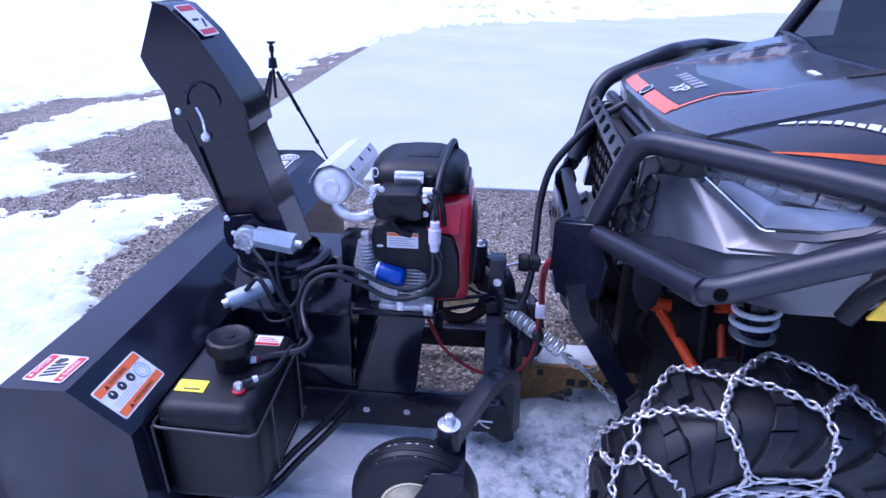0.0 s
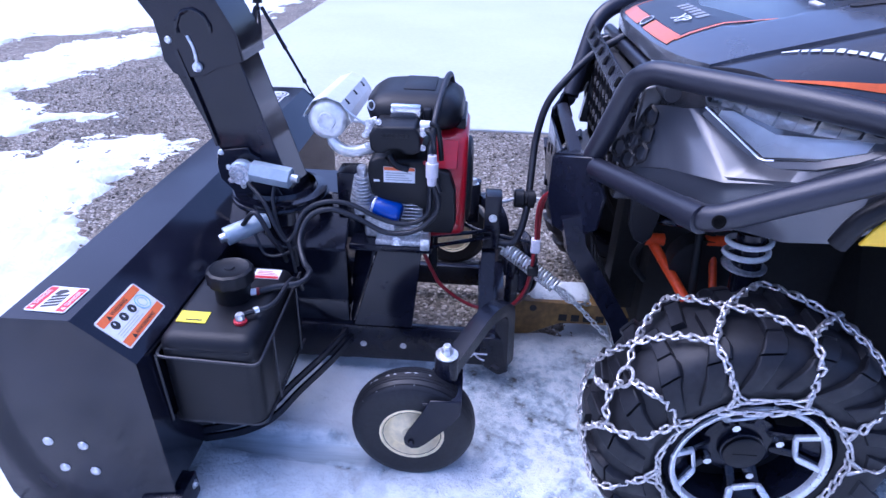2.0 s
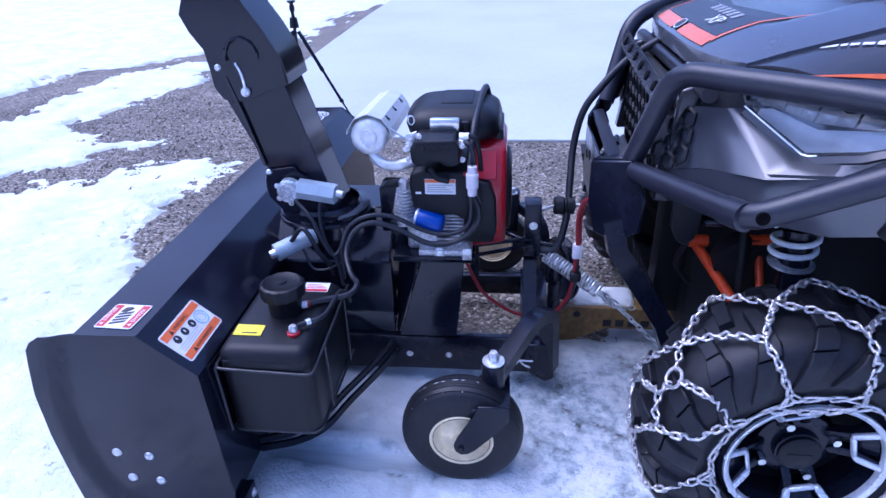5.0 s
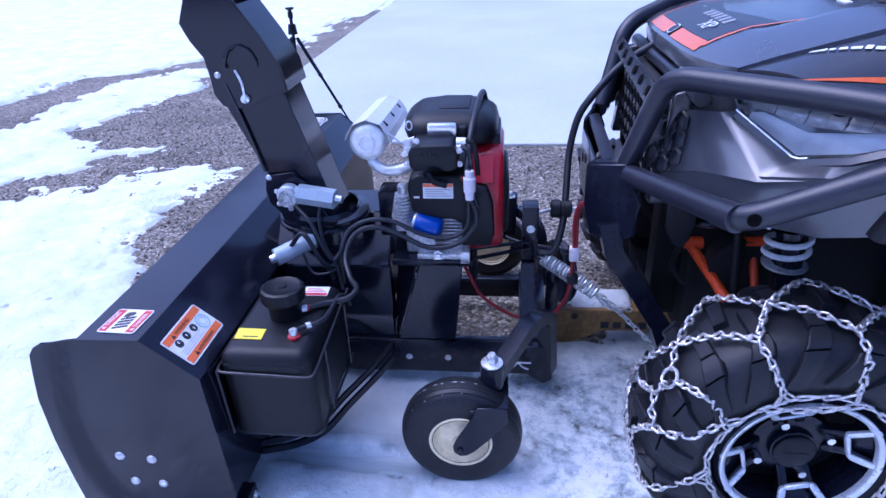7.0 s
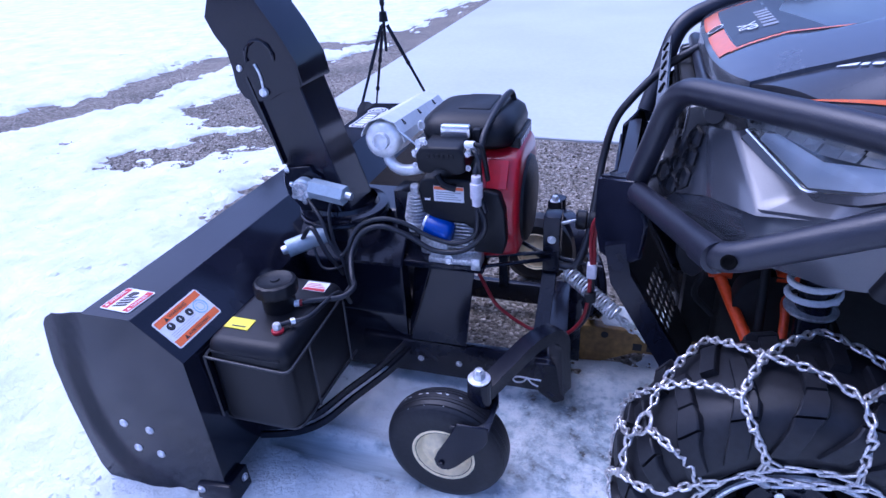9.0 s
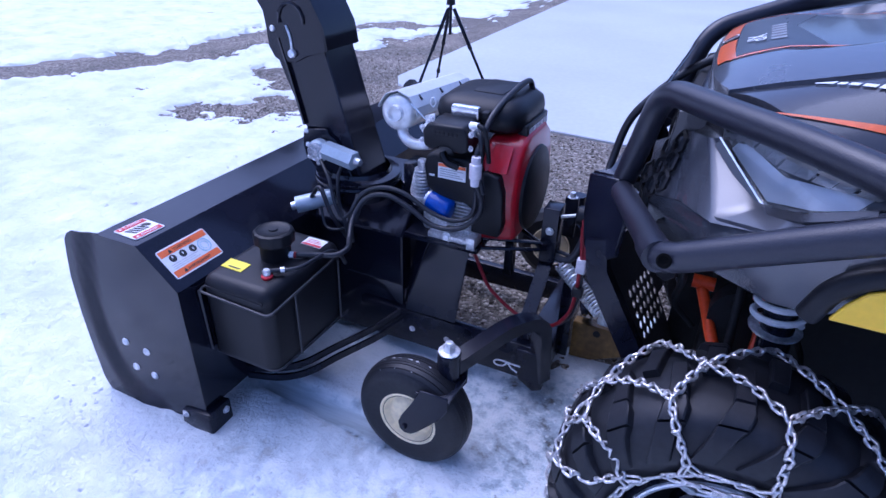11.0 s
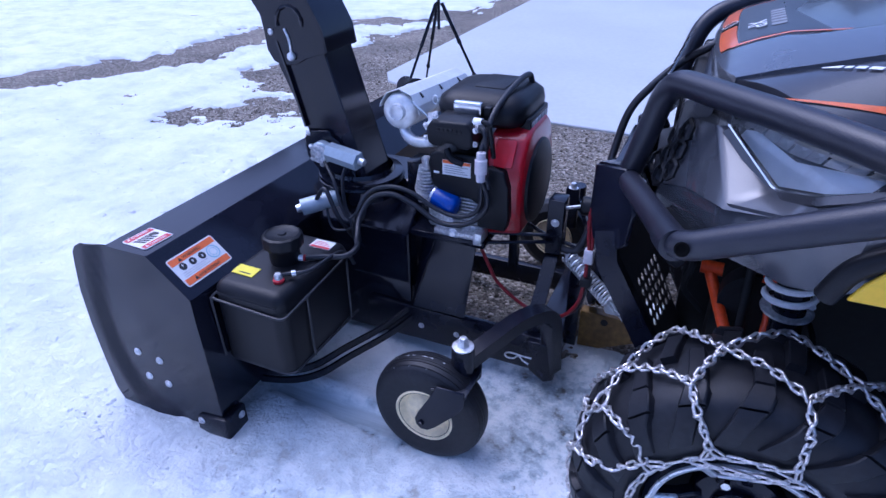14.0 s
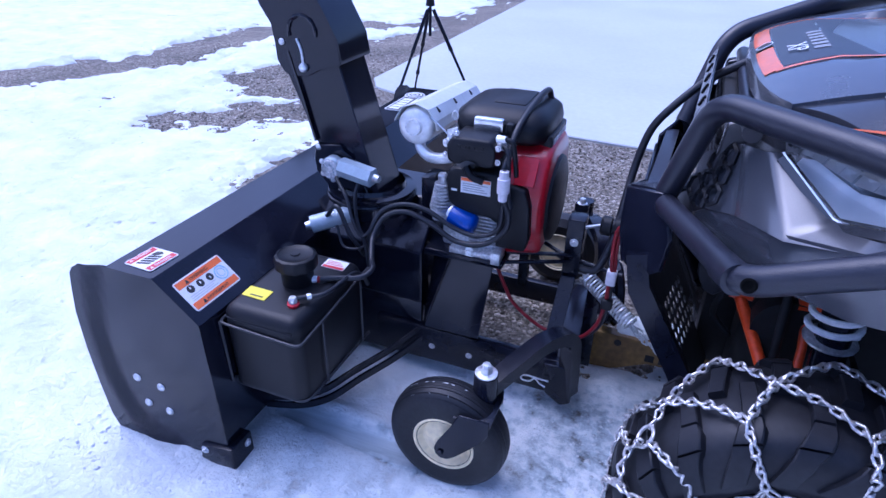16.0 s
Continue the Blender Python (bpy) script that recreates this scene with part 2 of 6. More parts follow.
def bolt(at, axis, r=0.009, bm=None, h=0.007, washer=True):
    ax = Vector(axis).normalized()
    at = Vector(at)
    b = B()
    if washer:
        lathe([(0, 0), (r * 1.55, 0), (r * 1.55, 0.0016), (0, 0.0016)], at, ax, 16, b)
    lathe([(0, 0.001), (r, 0.001), (r, h * 0.8), (r * 0.85, h), (0, h)], at, ax, 6, b)
    return merge(bm, b) if bm is not None else b


def dome(at, axis, r, h, bm=None):
    return lathe([(r, 0), (r * 0.97, h * 0.35), (r * 0.75, h * 0.75), (r * 0.4, h * 0.96), (0, h)], at, axis, 16, bm)


def flat(corners, lift=0.001, bm=None, rows=0):
    """A thin decal lying on a surface."""
    C = [Vector(c) for c in corners]
    nrm = (C[1] - C[0]).cross(C[2] - C[0]).normalized()
    b = B()
    top = [b.verts.new(c + nrm * lift) for c in C]
    low = [b.verts.new(c - nrm * 0.0004) for c in C]
    b.faces.new(top)
    for i in range(len(C)):
        b.faces.new((low[i], low[(i + 1) % len(C)], top[(i + 1) % len(C)], top[i]))
    return merge(bm, b) if bm is not None else b


def quad(o, u, v, a0, a1, b0, b1, lift, bm=None):
    """A rectangle on a surface with origin o and edge directions u, v (metres)."""
    o, u, v = Vector(o), Vector(u), Vector(v)
    return flat([o + u * a0 + v * b0, o + u * a1 + v * b0, o + u * a1 + v * b1, o + u * a0 + v * b1], lift, bm)


def rounded(o, u, v, w, h, r, lift, bm=None, seg=4):
    o, u, v = Vector(o), Vector(u), Vector(v)
    pts = []
    for cx, cy, a0 in ((w - r, h - r, 0), (r, h - r, 90), (r, r, 180), (w - r, r, 270)):
        for k in range(seg + 1):
            a = radians(a0 + 90 * k / seg)
            pts.append(o + u * (cx + r * math.cos(a)) + v * (cy + r * math.sin(a)))
    return flat(pts, lift, bm)


def disc(o, u, v, cx, cy, r, lift, bm=None, seg=16, sy=1.0):
    o, u, v = Vector(o), Vector(u), Vector(v)
    return flat([o + u * (cx + r * math.cos(2 * math.pi * k / seg)) + v * (cy + r * sy * math.sin(2 * math.pi * k / seg)) for k in range(seg)], lift, bm)


def lettering(text, o, u, v, size, lift, material, parent, name="lettering", shear=0.0, width=1.0):
    """Words in the built-in font, as a mesh lying on a surface."""
    cu = bpy.data.curves.new("words", "FONT")
    cu.body, cu.size, cu.shear, cu.extrude = text, size, shear, 0.0003
    cu.space_character = width
    tmp = bpy.data.objects.new("words", cu)
    scene.collection.objects.link(tmp)
    me = bpy.data.meshes.new_from_object(tmp.evaluated_get(bpy.context.evaluated_depsgraph_get()))
    bpy.data.objects.remove(tmp)
    u, v = Vector(u).normalized(), Vector(v).normalized()
    w = u.cross(v)
    M = Matrix((u, v, w)).transposed().to_4x4()
    M.translation = Vector(o) + w * lift
    me.transform(M)
    b = B()
    b.from_mesh(me)
    bpy.data.meshes.remove(me)
    return part(name, b, material, parent, smooth=False)


def mirror_y(bm, c):
    bm.transform(Matrix(((1, 0, 0, 0), (0, -1, 0, 2 * c), (0, 0, 1, 0), (0, 0, 0, 1))))
    bmesh.ops.reverse_faces(bm, faces=bm.faces)
    return bm


# ---- ground ----
def noise_node(n, l, src, scale, detail=6.0, rough=0.55):
    t = n.new("ShaderNodeTexNoise")
    t.inputs["Scale"].default_value, t.inputs["Detail"].default_value, t.inputs["Roughness"].default_value = scale, detail, rough
    l.new(src, t.inputs["Vector"])
    return t


def ramp_node(n, l, src, stops):
    r = n.new("ShaderNodeValToRGB")
    while len(r.color_ramp.elements) < len(stops):
        r.color_ramp.elements.new(0.5)
    for e, (p, c) in zip(r.color_ramp.elements, stops):
        e.position, e.color = p, (*c, 1)
    l.new(src, r.inputs["Fac"])
    return r


def snow_material():
    m = bpy.data.materials.new("packed_snow_and_ice")
    m.use_nodes = True
    n, l = m.node_tree.nodes, m.node_tree.links
    b = n["Principled BSDF"]
    tc = n.new("ShaderNodeTexCoord")
    obj = tc.outputs["Object"]
    at = n.new("ShaderNodeAttribute")
    at.attribute_name = "ice"
    lump, fine, spots = noise_node(n, l, obj, 9), noise_node(n, l, obj, 70), noise_node(n, l, obj, 5.5, 8, 0.62)
    tone = noise_node(n, l, obj, 3.2, 10, 0.68)
    pits = noise_node(n, l, obj, 14, 6, 0.6)
    pit = ramp_node(n, l, pits.outputs["Fac"], [(0.27, (0.55, 0.56, 0.58)), (0.335, (1.0, 1.0, 1.0))])
    clean = ramp_node(n, l, tone.outputs["Fac"], [(0.34, (0.60, 0.645, 0.66)), (0.47, (0.71, 0.75, 0.755)), (0.61, (0.80, 0.825, 0.82))])
    white = n.new("ShaderNodeMix")
    white.data_type, white.blend_type = "RGBA", "MULTIPLY"
    white.inputs["Factor"].default_value = 1.0
    l.new(clean.outputs["Color"], white.inputs["A"])
    l.new(pit.outputs["Color"], white.inputs["B"])
    crumb = noise_node(n, l, obj, 22, 9, 0.66)
    blend = n.new("ShaderNodeMath")
    blend.operation = "MULTIPLY_ADD"
    blend.inputs[1].default_value = 0.42
    half = n.new("ShaderNodeMath")
    half.operation = "MULTIPLY"
    half.inputs[1].default_value = 0.62
    l.new(spots.outputs["Fac"], half.inputs[0])
    l.new(crumb.outputs["Fac"], blend.inputs[0])
    l.new(half.outputs[0], blend.inputs[2])
    icy = ramp_node(n, l, blend.outputs[0], [(0.385, (0.11, 0.105, 0.095)), (0.418, (0.30, 0.35, 0.38)), (0.465, (0.46, 0.535, 0.575)), (0.505, (0.57, 0.65, 0.68)), (0.540, (0.75, 0.80, 0.81)), (0.60, (0.85, 0.88, 0.88))])
    mix = n.new("ShaderNodeMix")
    mix.data_type = "RGBA"
    l.new(at.outputs["Fac"], mix.inputs["Factor"])
    l.new(white.outputs["Result"], mix.inputs["A"])
    l.new(icy.outputs["Color"], mix.inputs["B"])
    # smooth refrozen track where the attribute passes one
    stretch = n.new("ShaderNodeMapping")
    stretch.inputs["Scale"].default_value = (3.0, 60.0, 1.0)
    l.new(obj, stretch.inputs["Vector"])
    streak = noise_node(n, l, stretch.outputs["Vector"], 1.0)
    smooth_ice = ramp_node(n, l, streak.outputs["Fac"], [(0.35, (0.42, 0.47, 0.49)), (0.60, (0.55, 0.61, 0.63)), (0.68, (0.78, 0.82, 0.82))])
    over = n.new("ShaderNodeMapRange")
    over.inputs["From Min"].default_value, over.inputs["From Max"].default_value = 1.0, 2.0
    l.new(at.outputs["Fac"], over.inputs["Value"])
    glaze = n.new("ShaderNodeMix")
    glaze.data_type = "RGBA"
    l.new(over.outputs["Result"], glaze.inputs["Factor"])
    l.new(mix.outputs["Result"], glaze.inputs["A"])
    l.new(smooth_ice.outputs["Color"], glaze.inputs["B"])
    l.new(glaze.outputs["Result"], b.inputs["Base Color"])
    rg = n.new("ShaderNodeMapRange")
    rg.inputs["From Max"].default_value = 2.0
    rg.inputs["To Min"].default_value, rg.inputs["To Max"].default_value = 0.75, 0.22
    l.new(at.outputs["Fac"], rg.inputs["Value"])
    l.new(rg.outputs["Result"], b.inputs["Roughness"])
    b.inputs["Subsurface Weight"].default_value = 0.0
    add = n.new("ShaderNodeMath")
    add.operation = "MULTIPLY_ADD"
    add.inputs[1].default_value = 0.35
    l.new(fine.outputs["Fac"], add.inputs[0])
    grit = n.new("ShaderNodeMath")
    grit.operation = "MULTIPLY_ADD"
    grit.inputs[1].default_value = 0.5
    crust = ramp_node(n, l, crumb.outputs["Fac"], [(0.40, (0.0, 0.0, 0.0)), (0.47, (0.55, 0.55, 0.55)), (0.60, (1.0, 1.0, 1.0))])
    l.new(crust.outputs["Color"], grit.inputs[0])
    l.new(lump.outputs["Fac"], grit.inputs[2])
    l.new(grit.outputs[0], add.inputs[2])
    bp = n.new("ShaderNodeBump")
    bp.inputs["Distance"].default_value = 0.02
    relief = n.new("ShaderNodeMapRange")
    relief.inputs["To Min"].default_value, relief.inputs["To Max"].default_value = 0.6, 0.08
    l.new(over.outputs["Result"], relief.inputs["Value"])
    l.new(relief.outputs["Result"], bp.inputs["Strength"])
    l.new(add.outputs[0], bp.inputs["Height"])
    l.new(bp.outputs["Normal"], b.inputs["Normal"])
    return m


def gravel_material():
    m = bpy.data.materials.new("crushed_gravel")
    m.use_nodes = True
    n, l = m.node_tree.nodes, m.node_tree.links
    b = n["Principled BSDF"]
    tc = n.new("ShaderNodeTexCoord")
    vo = n.new("ShaderNodeTexVoronoi")
    vo.inputs["Scale"].default_value = 85
    l.new(tc.outputs["Object"], vo.inputs["Vector"])
    broad = noise_node(n, l, tc.outputs["Object"], 1.6)
    sep = n.new("ShaderNodeSeparateColor")
    l.new(vo.outputs["Color"], sep.inputs[0])
    stone = ramp_node(n, l, sep.outputs[0], [(0.0, (0.075, 0.062, 0.045)), (0.4, (0.175, 0.150, 0.115)), (0.75, (0.28, 0.245, 0.195)), (1.0, (0.50, 0.45, 0.38))])
    damp = ramp_node(n, l, broad.outputs["Fac"], [(0.35, (0.55, 0.55, 0.56)), (0.65, (1.0, 1.0, 1.0))])
    mix = n.new("ShaderNodeMix")
    mix.data_type, mix.blend_type = "RGBA", "MULTIPLY"
    mix.inputs["Factor"].default_value = 1.0
    l.new(stone.outputs["Color"], mix.inputs["A"])
    l.new(damp.outputs["Color"], mix.inputs["B"])
    l.new(mix.outputs["Result"], b.inputs["Base Color"])
    b.inputs["Roughness"].default_value = 0.75
    inv = n.new("ShaderNodeMath")
    inv.operation = "SUBTRACT"
    inv.inputs[0].default_value = 1.0
    l.new(vo.outputs["Distance"], inv.inputs[1])
    bp = n.new("ShaderNodeBump")
    bp.inputs["Strength"].default_value, bp.inputs["Distance"].default_value = 0.9, 0.008
    l.new(inv.outputs[0], bp.inputs["Height"])
    l.new(bp.outputs["Normal"], b.inputs["Normal"])
    return m


SNOW, GRAVEL = snow_material(), gravel_material()
CONCRETE = mat("frosty_pale_concrete", (0.42, 0.445, 0.46), 0.7, vary=0.04, scale=25, bump=0.06, patch=0.5, second=(0.50, 0.525, 0.54))

SLAB_Y, SLAB_X = 2.79, -2.20
BARE = [(-0.62, 0.40), (-1.3, 0.72), (-1.76, 1.25), (-1.87, 1.53), (-1.80, 1.95), (-1.78, 2.32), (-2.15, 2.28), (-2.6, 2.0), (-3.06, 1.82),
        (-3.1, 2.2), (-2.75, 2.45), (-2.42, 2.80), (-2.9, 2.74), (-3.32, 3.2), (-3.2, 3.4), (-3.02, 4.5), (-2.82, 6.0), (-2.72, 8.0),
        (-2.62, 9.3), (-2.35, 12.0), (-1.2, 16.0), (3.8, 19.5), (12, 26.5), (40, 48), (40, 0.62), (0.6, 0.60), (0.22, 0.58), (0.05, 0.5), (-0.3, 0.40)]
TRACK = [(-5.2, 1.9), (-4.65, 2.6), (-4.35, 3.3), (-4.3, 4.2), (-4.35, 5.0), (-3.6, 5.6), (-2.9, 6.2), (-2.4, 7.6)]


def inside_distance(x, y, poly):
    """Distance to the outline of a polygon, positive within it."""
    d, inside = np.full(x.shape, 1e9), np.zeros(x.shape, bool)
    for (x0, y0), (x1, y1) in zip(poly, poly[1:] + poly[:1]):
        ex, ey = x1 - x0, y1 - y0
        t = np.clip(((x - x0) * ex + (y - y0) * ey) / (ex * ex + ey * ey), 0, 1)
        d = np.minimum(d, np.hypot(x - x0 - t * ex, y - y0 - t * ey))
        cross = (y0 > y) != (y1 > y)
        with np.errstate(divide="ignore", invalid="ignore"):
            inside ^= cross & (x < (x1 - x0) * (y - y0) / (y1 - y0 + 1e-12) + x0)
    return np.where(inside, d, -d)


def line_distance(x, y, line):
    d = np.full(x.shape, 1e9)
    for (x0, y0), (x1, y1) in zip(line, line[1:]):
        ex, ey = x1 - x0, y1 - y0
        t = np.clip(((x - x0) * ex + (y - y0) * ey) / (ex * ex + ey * ey), 0, 1)
        d = np.minimum(d, np.hypot(x - x0 - t * ex, y - y0 - t * ey))
    return d


def wavy(x, y, scale, seed):
    """Smooth value noise on arrays, about -1 to 1."""
    def lattice(i, j):
        h = np.sin(i * 127.1 + j * 311.7 + seed * 74.7) * 43758.5453
        return (h - np.floor(h)) * 2 - 1
    u, v = x * scale, y * scale
    i, j = np.floor(u), np.floor(v)
    fu, fv = u - i, v - j
    fu, fv = fu * fu * (3 - 2 * fu), fv * fv * (3 - 2 * fv)
    return (lattice(i, j) * (1 - fu) + lattice(i + 1, j) * fu) * (1 - fv) + (lattice(i, j + 1) * (1 - fu) + lattice(i + 1, j + 1) * fu) * fv


def snow_height(x, y):
    rough = 0.14 * wavy(x, y, 2.2, 1) + 0.08 * wavy(x, y, 6.0, 2) + 0.07 * wavy(x, y, 14.0, 3) + 0.05 * wavy(x, y, 27.0, 4) + 0.03 * wavy(x, y, 45.0, 6)
    far = np.clip((y - 3) / 6, 0, 1)
    bare = np.maximum(inside_distance(x, y, BARE), 0.30 - line_distance(x, y, TRACK)) + rough * (1 + far)
    h = np.clip(-bare * 0.32, -0.03, 1.0)
    deep = 0.024 + 0.012 * wavy(x, y, 1.3, 5)
    h = np.minimum(h, deep * (1 - np.exp(-np.maximum(h, 0) / 0.02)) + np.minimum(h, 0))
    near = np.clip((0.62 - y) / 0.25, 0, 1) * np.clip((x + 0.72 + 0.4 * wavy(x, y, 1.1, 31) + 0.35 * wavy(x, y, 4.0, 32)) / 0.6, 0, 1)
    near = near * (1 - 0.55 * np.exp(-((x + 0.32) / 0.22) ** 2 - ((y - 0.16) / 0.11) ** 2)) * np.clip((y + 1.9) / 0.6, 0, 1)
    lumps = 0.012 * wavy(x, y, 4, 7) + 0.007 * wavy(0.8 * x + 0.6 * y, 0.8 * y - 0.6 * x, 12, 8) + 0.005 * wavy(0.45 * x - 0.89 * y, 0.45 * y + 0.89 * x, 24, 9) - 0.02 * np.clip(wavy(0.92 * x + 0.39 * y, 0.92 * y - 0.39 * x, 8, 41) - 0.35, 0, 1)
    h = np.where(h > 0, h * (1 - 0.75 * near) + lumps * (1 - 0.65 * near) * np.clip(h / 0.01, 0, 1), h)
    slab = (x > SLAB_X - 0.01) & (y > SLAB_Y - 0.01) & (inside_distance(x, y, BARE) > -0.3)
    mid = -0.012 - 0.05 * (x + 0.58)
    off = np.abs(y - mid) + 0.008 * wavy(x, y, 18, 51)
    scrape = np.clip((0.044 - off) / 0.012, 0, 1) * np.clip((x + 0.64) / 0.04, 0, 1) * np.clip((-0.12 - x) / 0.1, 0, 1)
    h = h * (1 - scrape) + 0.004 * scrape + 0.010 * np.exp(-((y - mid - 0.062) / 0.016) ** 2) * np.clip((x + 0.60) / 0.1, 0, 1) * np.clip((-0.2 - x) / 0.1, 0, 1)
    return np.where(slab & (bare > 0), -0.03, h), np.where(scrape > 0.02, np.maximum(near, 1 + scrape), near)


def spaced(lo, hi, a, b, step, grow):
    """Even steps from a to b, growing ones out to lo and hi."""
    mid = list(np.arange(a, b + step / 2, step))
    left, s, p = [], step, a
    while p > lo:
        s *= grow
        p -= s
        left.append(p)
    right, s, p = [], step, mid[-1]
    while p < hi:
        s *= grow
        p += s
        right.append(p)
    return np.array(left[::-1] + mid + right)


def grid_mesh(name, xs, ys, z, material, attr=None):
    X, Y = np.meshgrid(xs, ys)
    me = bpy.data.meshes.new(name)
    nx, ny = len(xs), len(ys)
    i = np.arange(nx * ny).reshape(ny, nx)
    faces = np.stack([i[:-1, :-1], i[:-1, 1:], i[1:, 1:], i[1:, :-1]], -1).reshape(-1, 4)
    me.from_pydata(np.stack([X, Y, z], -1).reshape(-1, 3).tolist(), [], faces.tolist())
    me.polygons.foreach_set("use_smooth", np.ones(len(faces), bool))
    if attr is not None:
        a = me.attributes.new("ice", "FLOAT", "POINT")
        a.data.foreach_set("value", attr.ravel().astype(np.float32))
    me.materials.append(material)
    return new(name, me)


xs, ys = spaced(-900, 900, -5.2, 1.5, 0.02, 1.1), spaced(-900, 900, -1.3, 5.6, 0.02, 1.1)
GX, GY = np.meshgrid(xs, ys)
hz, ice = snow_height(GX, GY)
tagged(grid_mesh("snow", xs, ys, hz, SNOW, ice), "trodden white snow with icy patches on the drive", "snow", kind="structure")
gx = spaced(-900, 900, -5.5, 3.0, 0.25, 1.3)
gy = spaced(-900, 900, -1.5, 8.0, 0.25, 1.3)
gX, gY = np.meshgrid(gx, gy)
tagged(grid_mesh("ground", gx, gy, 0 * gX - 0.004, GRAVEL), "grey-brown crushed gravel ground beside the slab", "gravel", kind="structure")
slab = part("pavement", prism([(SLAB_X - 0.1, 60), (SLAB_X - 0.1, 9.0), (SLAB_X, 3.60), (-2.06, 3.36), (-0.90, 2.86), (0.0, SLAB_Y), (40, SLAB_Y), (40, 60)], "z", -0.15, 0.012, 0.006), CONCRETE)
tagged(slab, "pale frosty concrete parking slab", "slab", kind="structure")

# plain unseen wall added behind the camera to cut light; far trees all round
wall = part("light_cutting_wall", box(-11, 11, -12.3, -12.0, -0.05, 3.8, 0.0), mat("pale_unseen_wall", (0.30, 0.31, 0.34), 0.6, vary=0.08, scale=8, patch=1.0), smooth=False)
tagged(wall, "plain pale unseen wall, added to cut light from behind the camera", "wall", kind="structure")
tb = B()
ring = []
for k in range(241):
    a = radians(360 * k / 240)
    # Height per side is shaped to darken chosen reflections; the belt is unseen
    tall = min(1.0, max(0.0, 4.0 * math.cos(a - 2.62) - 2.4))
    hgt = 8 + 12 * tall + 5 * noise.noise(V(k * 0.23, 3, 0)) + 3 * noise.noise(V(k * 0.9, 7, 0))
    ring.append((tb.verts.new((52 * math.cos(a), 52 * math.sin(a), -1)), tb.verts.new((53 * math.cos(a), 53 * math.sin(a), hgt))))
for (a0, a1), (c0, c1) in zip(ring, ring[1:]):
    tb.faces.new((a0, c0, c1, a1))
trees = part("backdrop", tb, mat("distant_winter_woods", (0.034, 0.032, 0.024), 0.9, vary=0.3, scale=0.6, bump=0.0, patch=0.15), smooth=False)
tagged(trees, "distant belt of dark winter trees, out of view, shaped for reflections", "woods", kind="structure")


# ---- snow blower ----
blower = thing("snow_blower", (-0.5, 0.55, 0), "black steel walk-behind style snow blower attachment with tall chute", "snow blower")
NEAR, FAR = -0.248, 1.53
PLATE = [(-0.975, 0.565), (-0.99, 0.545), (-1.000, 0.50), (-1.016, 0.42), (-1.020, 0.30), (-1.014, 0.17), (-1.005, 0.075), (-0.985, 0.028), (-0.95, 0.010), (-0.86, 0.010), (-0.70, 0.032), (-0.617, 0.080), (-0.628, 0.478), (-0.744, 0.579), (-0.890, 0.577), (-0.905, 0.574), (-0.925, 0.579), (-0.955, 0.577)]
SHELL = [(-0.886, 0.571), (-0.746, 0.572), (-0.634, 0.473), (-0.628, 0.30), (-0.623, 0.09), (-0.70, 0.035)]
FOLD = [(-0.905, 0.62), (-0.932, 0.54), (-0.958, 0.43), (-0.968, 0.33), (-0.964, 0.25), (-0.948, 0.165), (-0.915, 0.09), (-0.86, 0.045), (-0.78, 0.02)]


def end_plate(y, side):
    """A side plate with a flared leading edge."""
    b = prism(PLATE, "y", y, y + 0.005 * side, 0.0, 1)
    for axis, k in [("x", -1.02 + 0.016 * i) for i in range(25)] + [("z", 0.03 + 0.03 * i) for i in range(19)]:
        co, no = ((k, 0, 0), (1, 0, 0)) if axis == "x" else ((0, 0, k), (0, 0, 1))
        bmesh.ops.bisect_plane(b, geom=b.verts[:] + b.edges[:] + b.faces[:], plane_co=co, plane_no=no)
    for v in b.verts:
        p = Vector((v.co.x, v.co.z))
        d, out = 9.0, False
        for q0, q1 in zip(FOLD, FOLD[1:]):
            a, e = Vector(q0), Vector(q1) - Vector(q0)
            t = max(0.0, min(1.0, (p - a).dot(e) / e.dot(e)))
            gap = (p - a - e * t)
            if gap.length < d:
                d, out = gap.length, e.x * gap.y - e.y * gap.x < 0
        k = max(0.0, min(1.0, (0.014 + (d if out else -d)) / 0.026))
        v.co.y -= side * (0.018 * k * k * (3 - 2 * k) + 0.0012 * noise.noise(V(v.co.x * 9, 1.0, v.co.z * 9)))
    return b


sh = sheet(SHELL, "y", NEAR + 0.005, FAR - 0.005, 0.005)
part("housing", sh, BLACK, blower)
for y, s in ((NEAR, 1), (FAR, -1)):
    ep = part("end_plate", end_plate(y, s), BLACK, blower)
    if s == 1:
        for x, z in ((-0.885, 0.235), (-0.806, 0.228), (-0.868, 0.152), (-0.797, 0.147)):
            part("carriage_bolt", dome((x, y, z), (0, -1, 0), 0.012, 0.007), STEEL, ep, "zinc bolt head")
    sk = prism([(-0.705, 0.070), (-0.712, 0.015), (-0.695, 0.0), (-0.612, 0.0), (-0.598, 0.012), (-0.600, 0.088)], "y", min(y - 0.010 * s, y + 0.072 * s), max(y - 0.010 * s, y + 0.072 * s), 0.005, 2)
    so = part("skid_shoe", sk, SATIN, blower)
    part("skid_bolt", bolt((-0.69, y - 0.0105 * s, 0.058), (0, -s, 0), 0.0075), CAST, so)
    part("skid_bolt", bolt((-0.599, y + 0.05 * s, 0.062), (1, 0, 0), 0.0075), CAST, so)

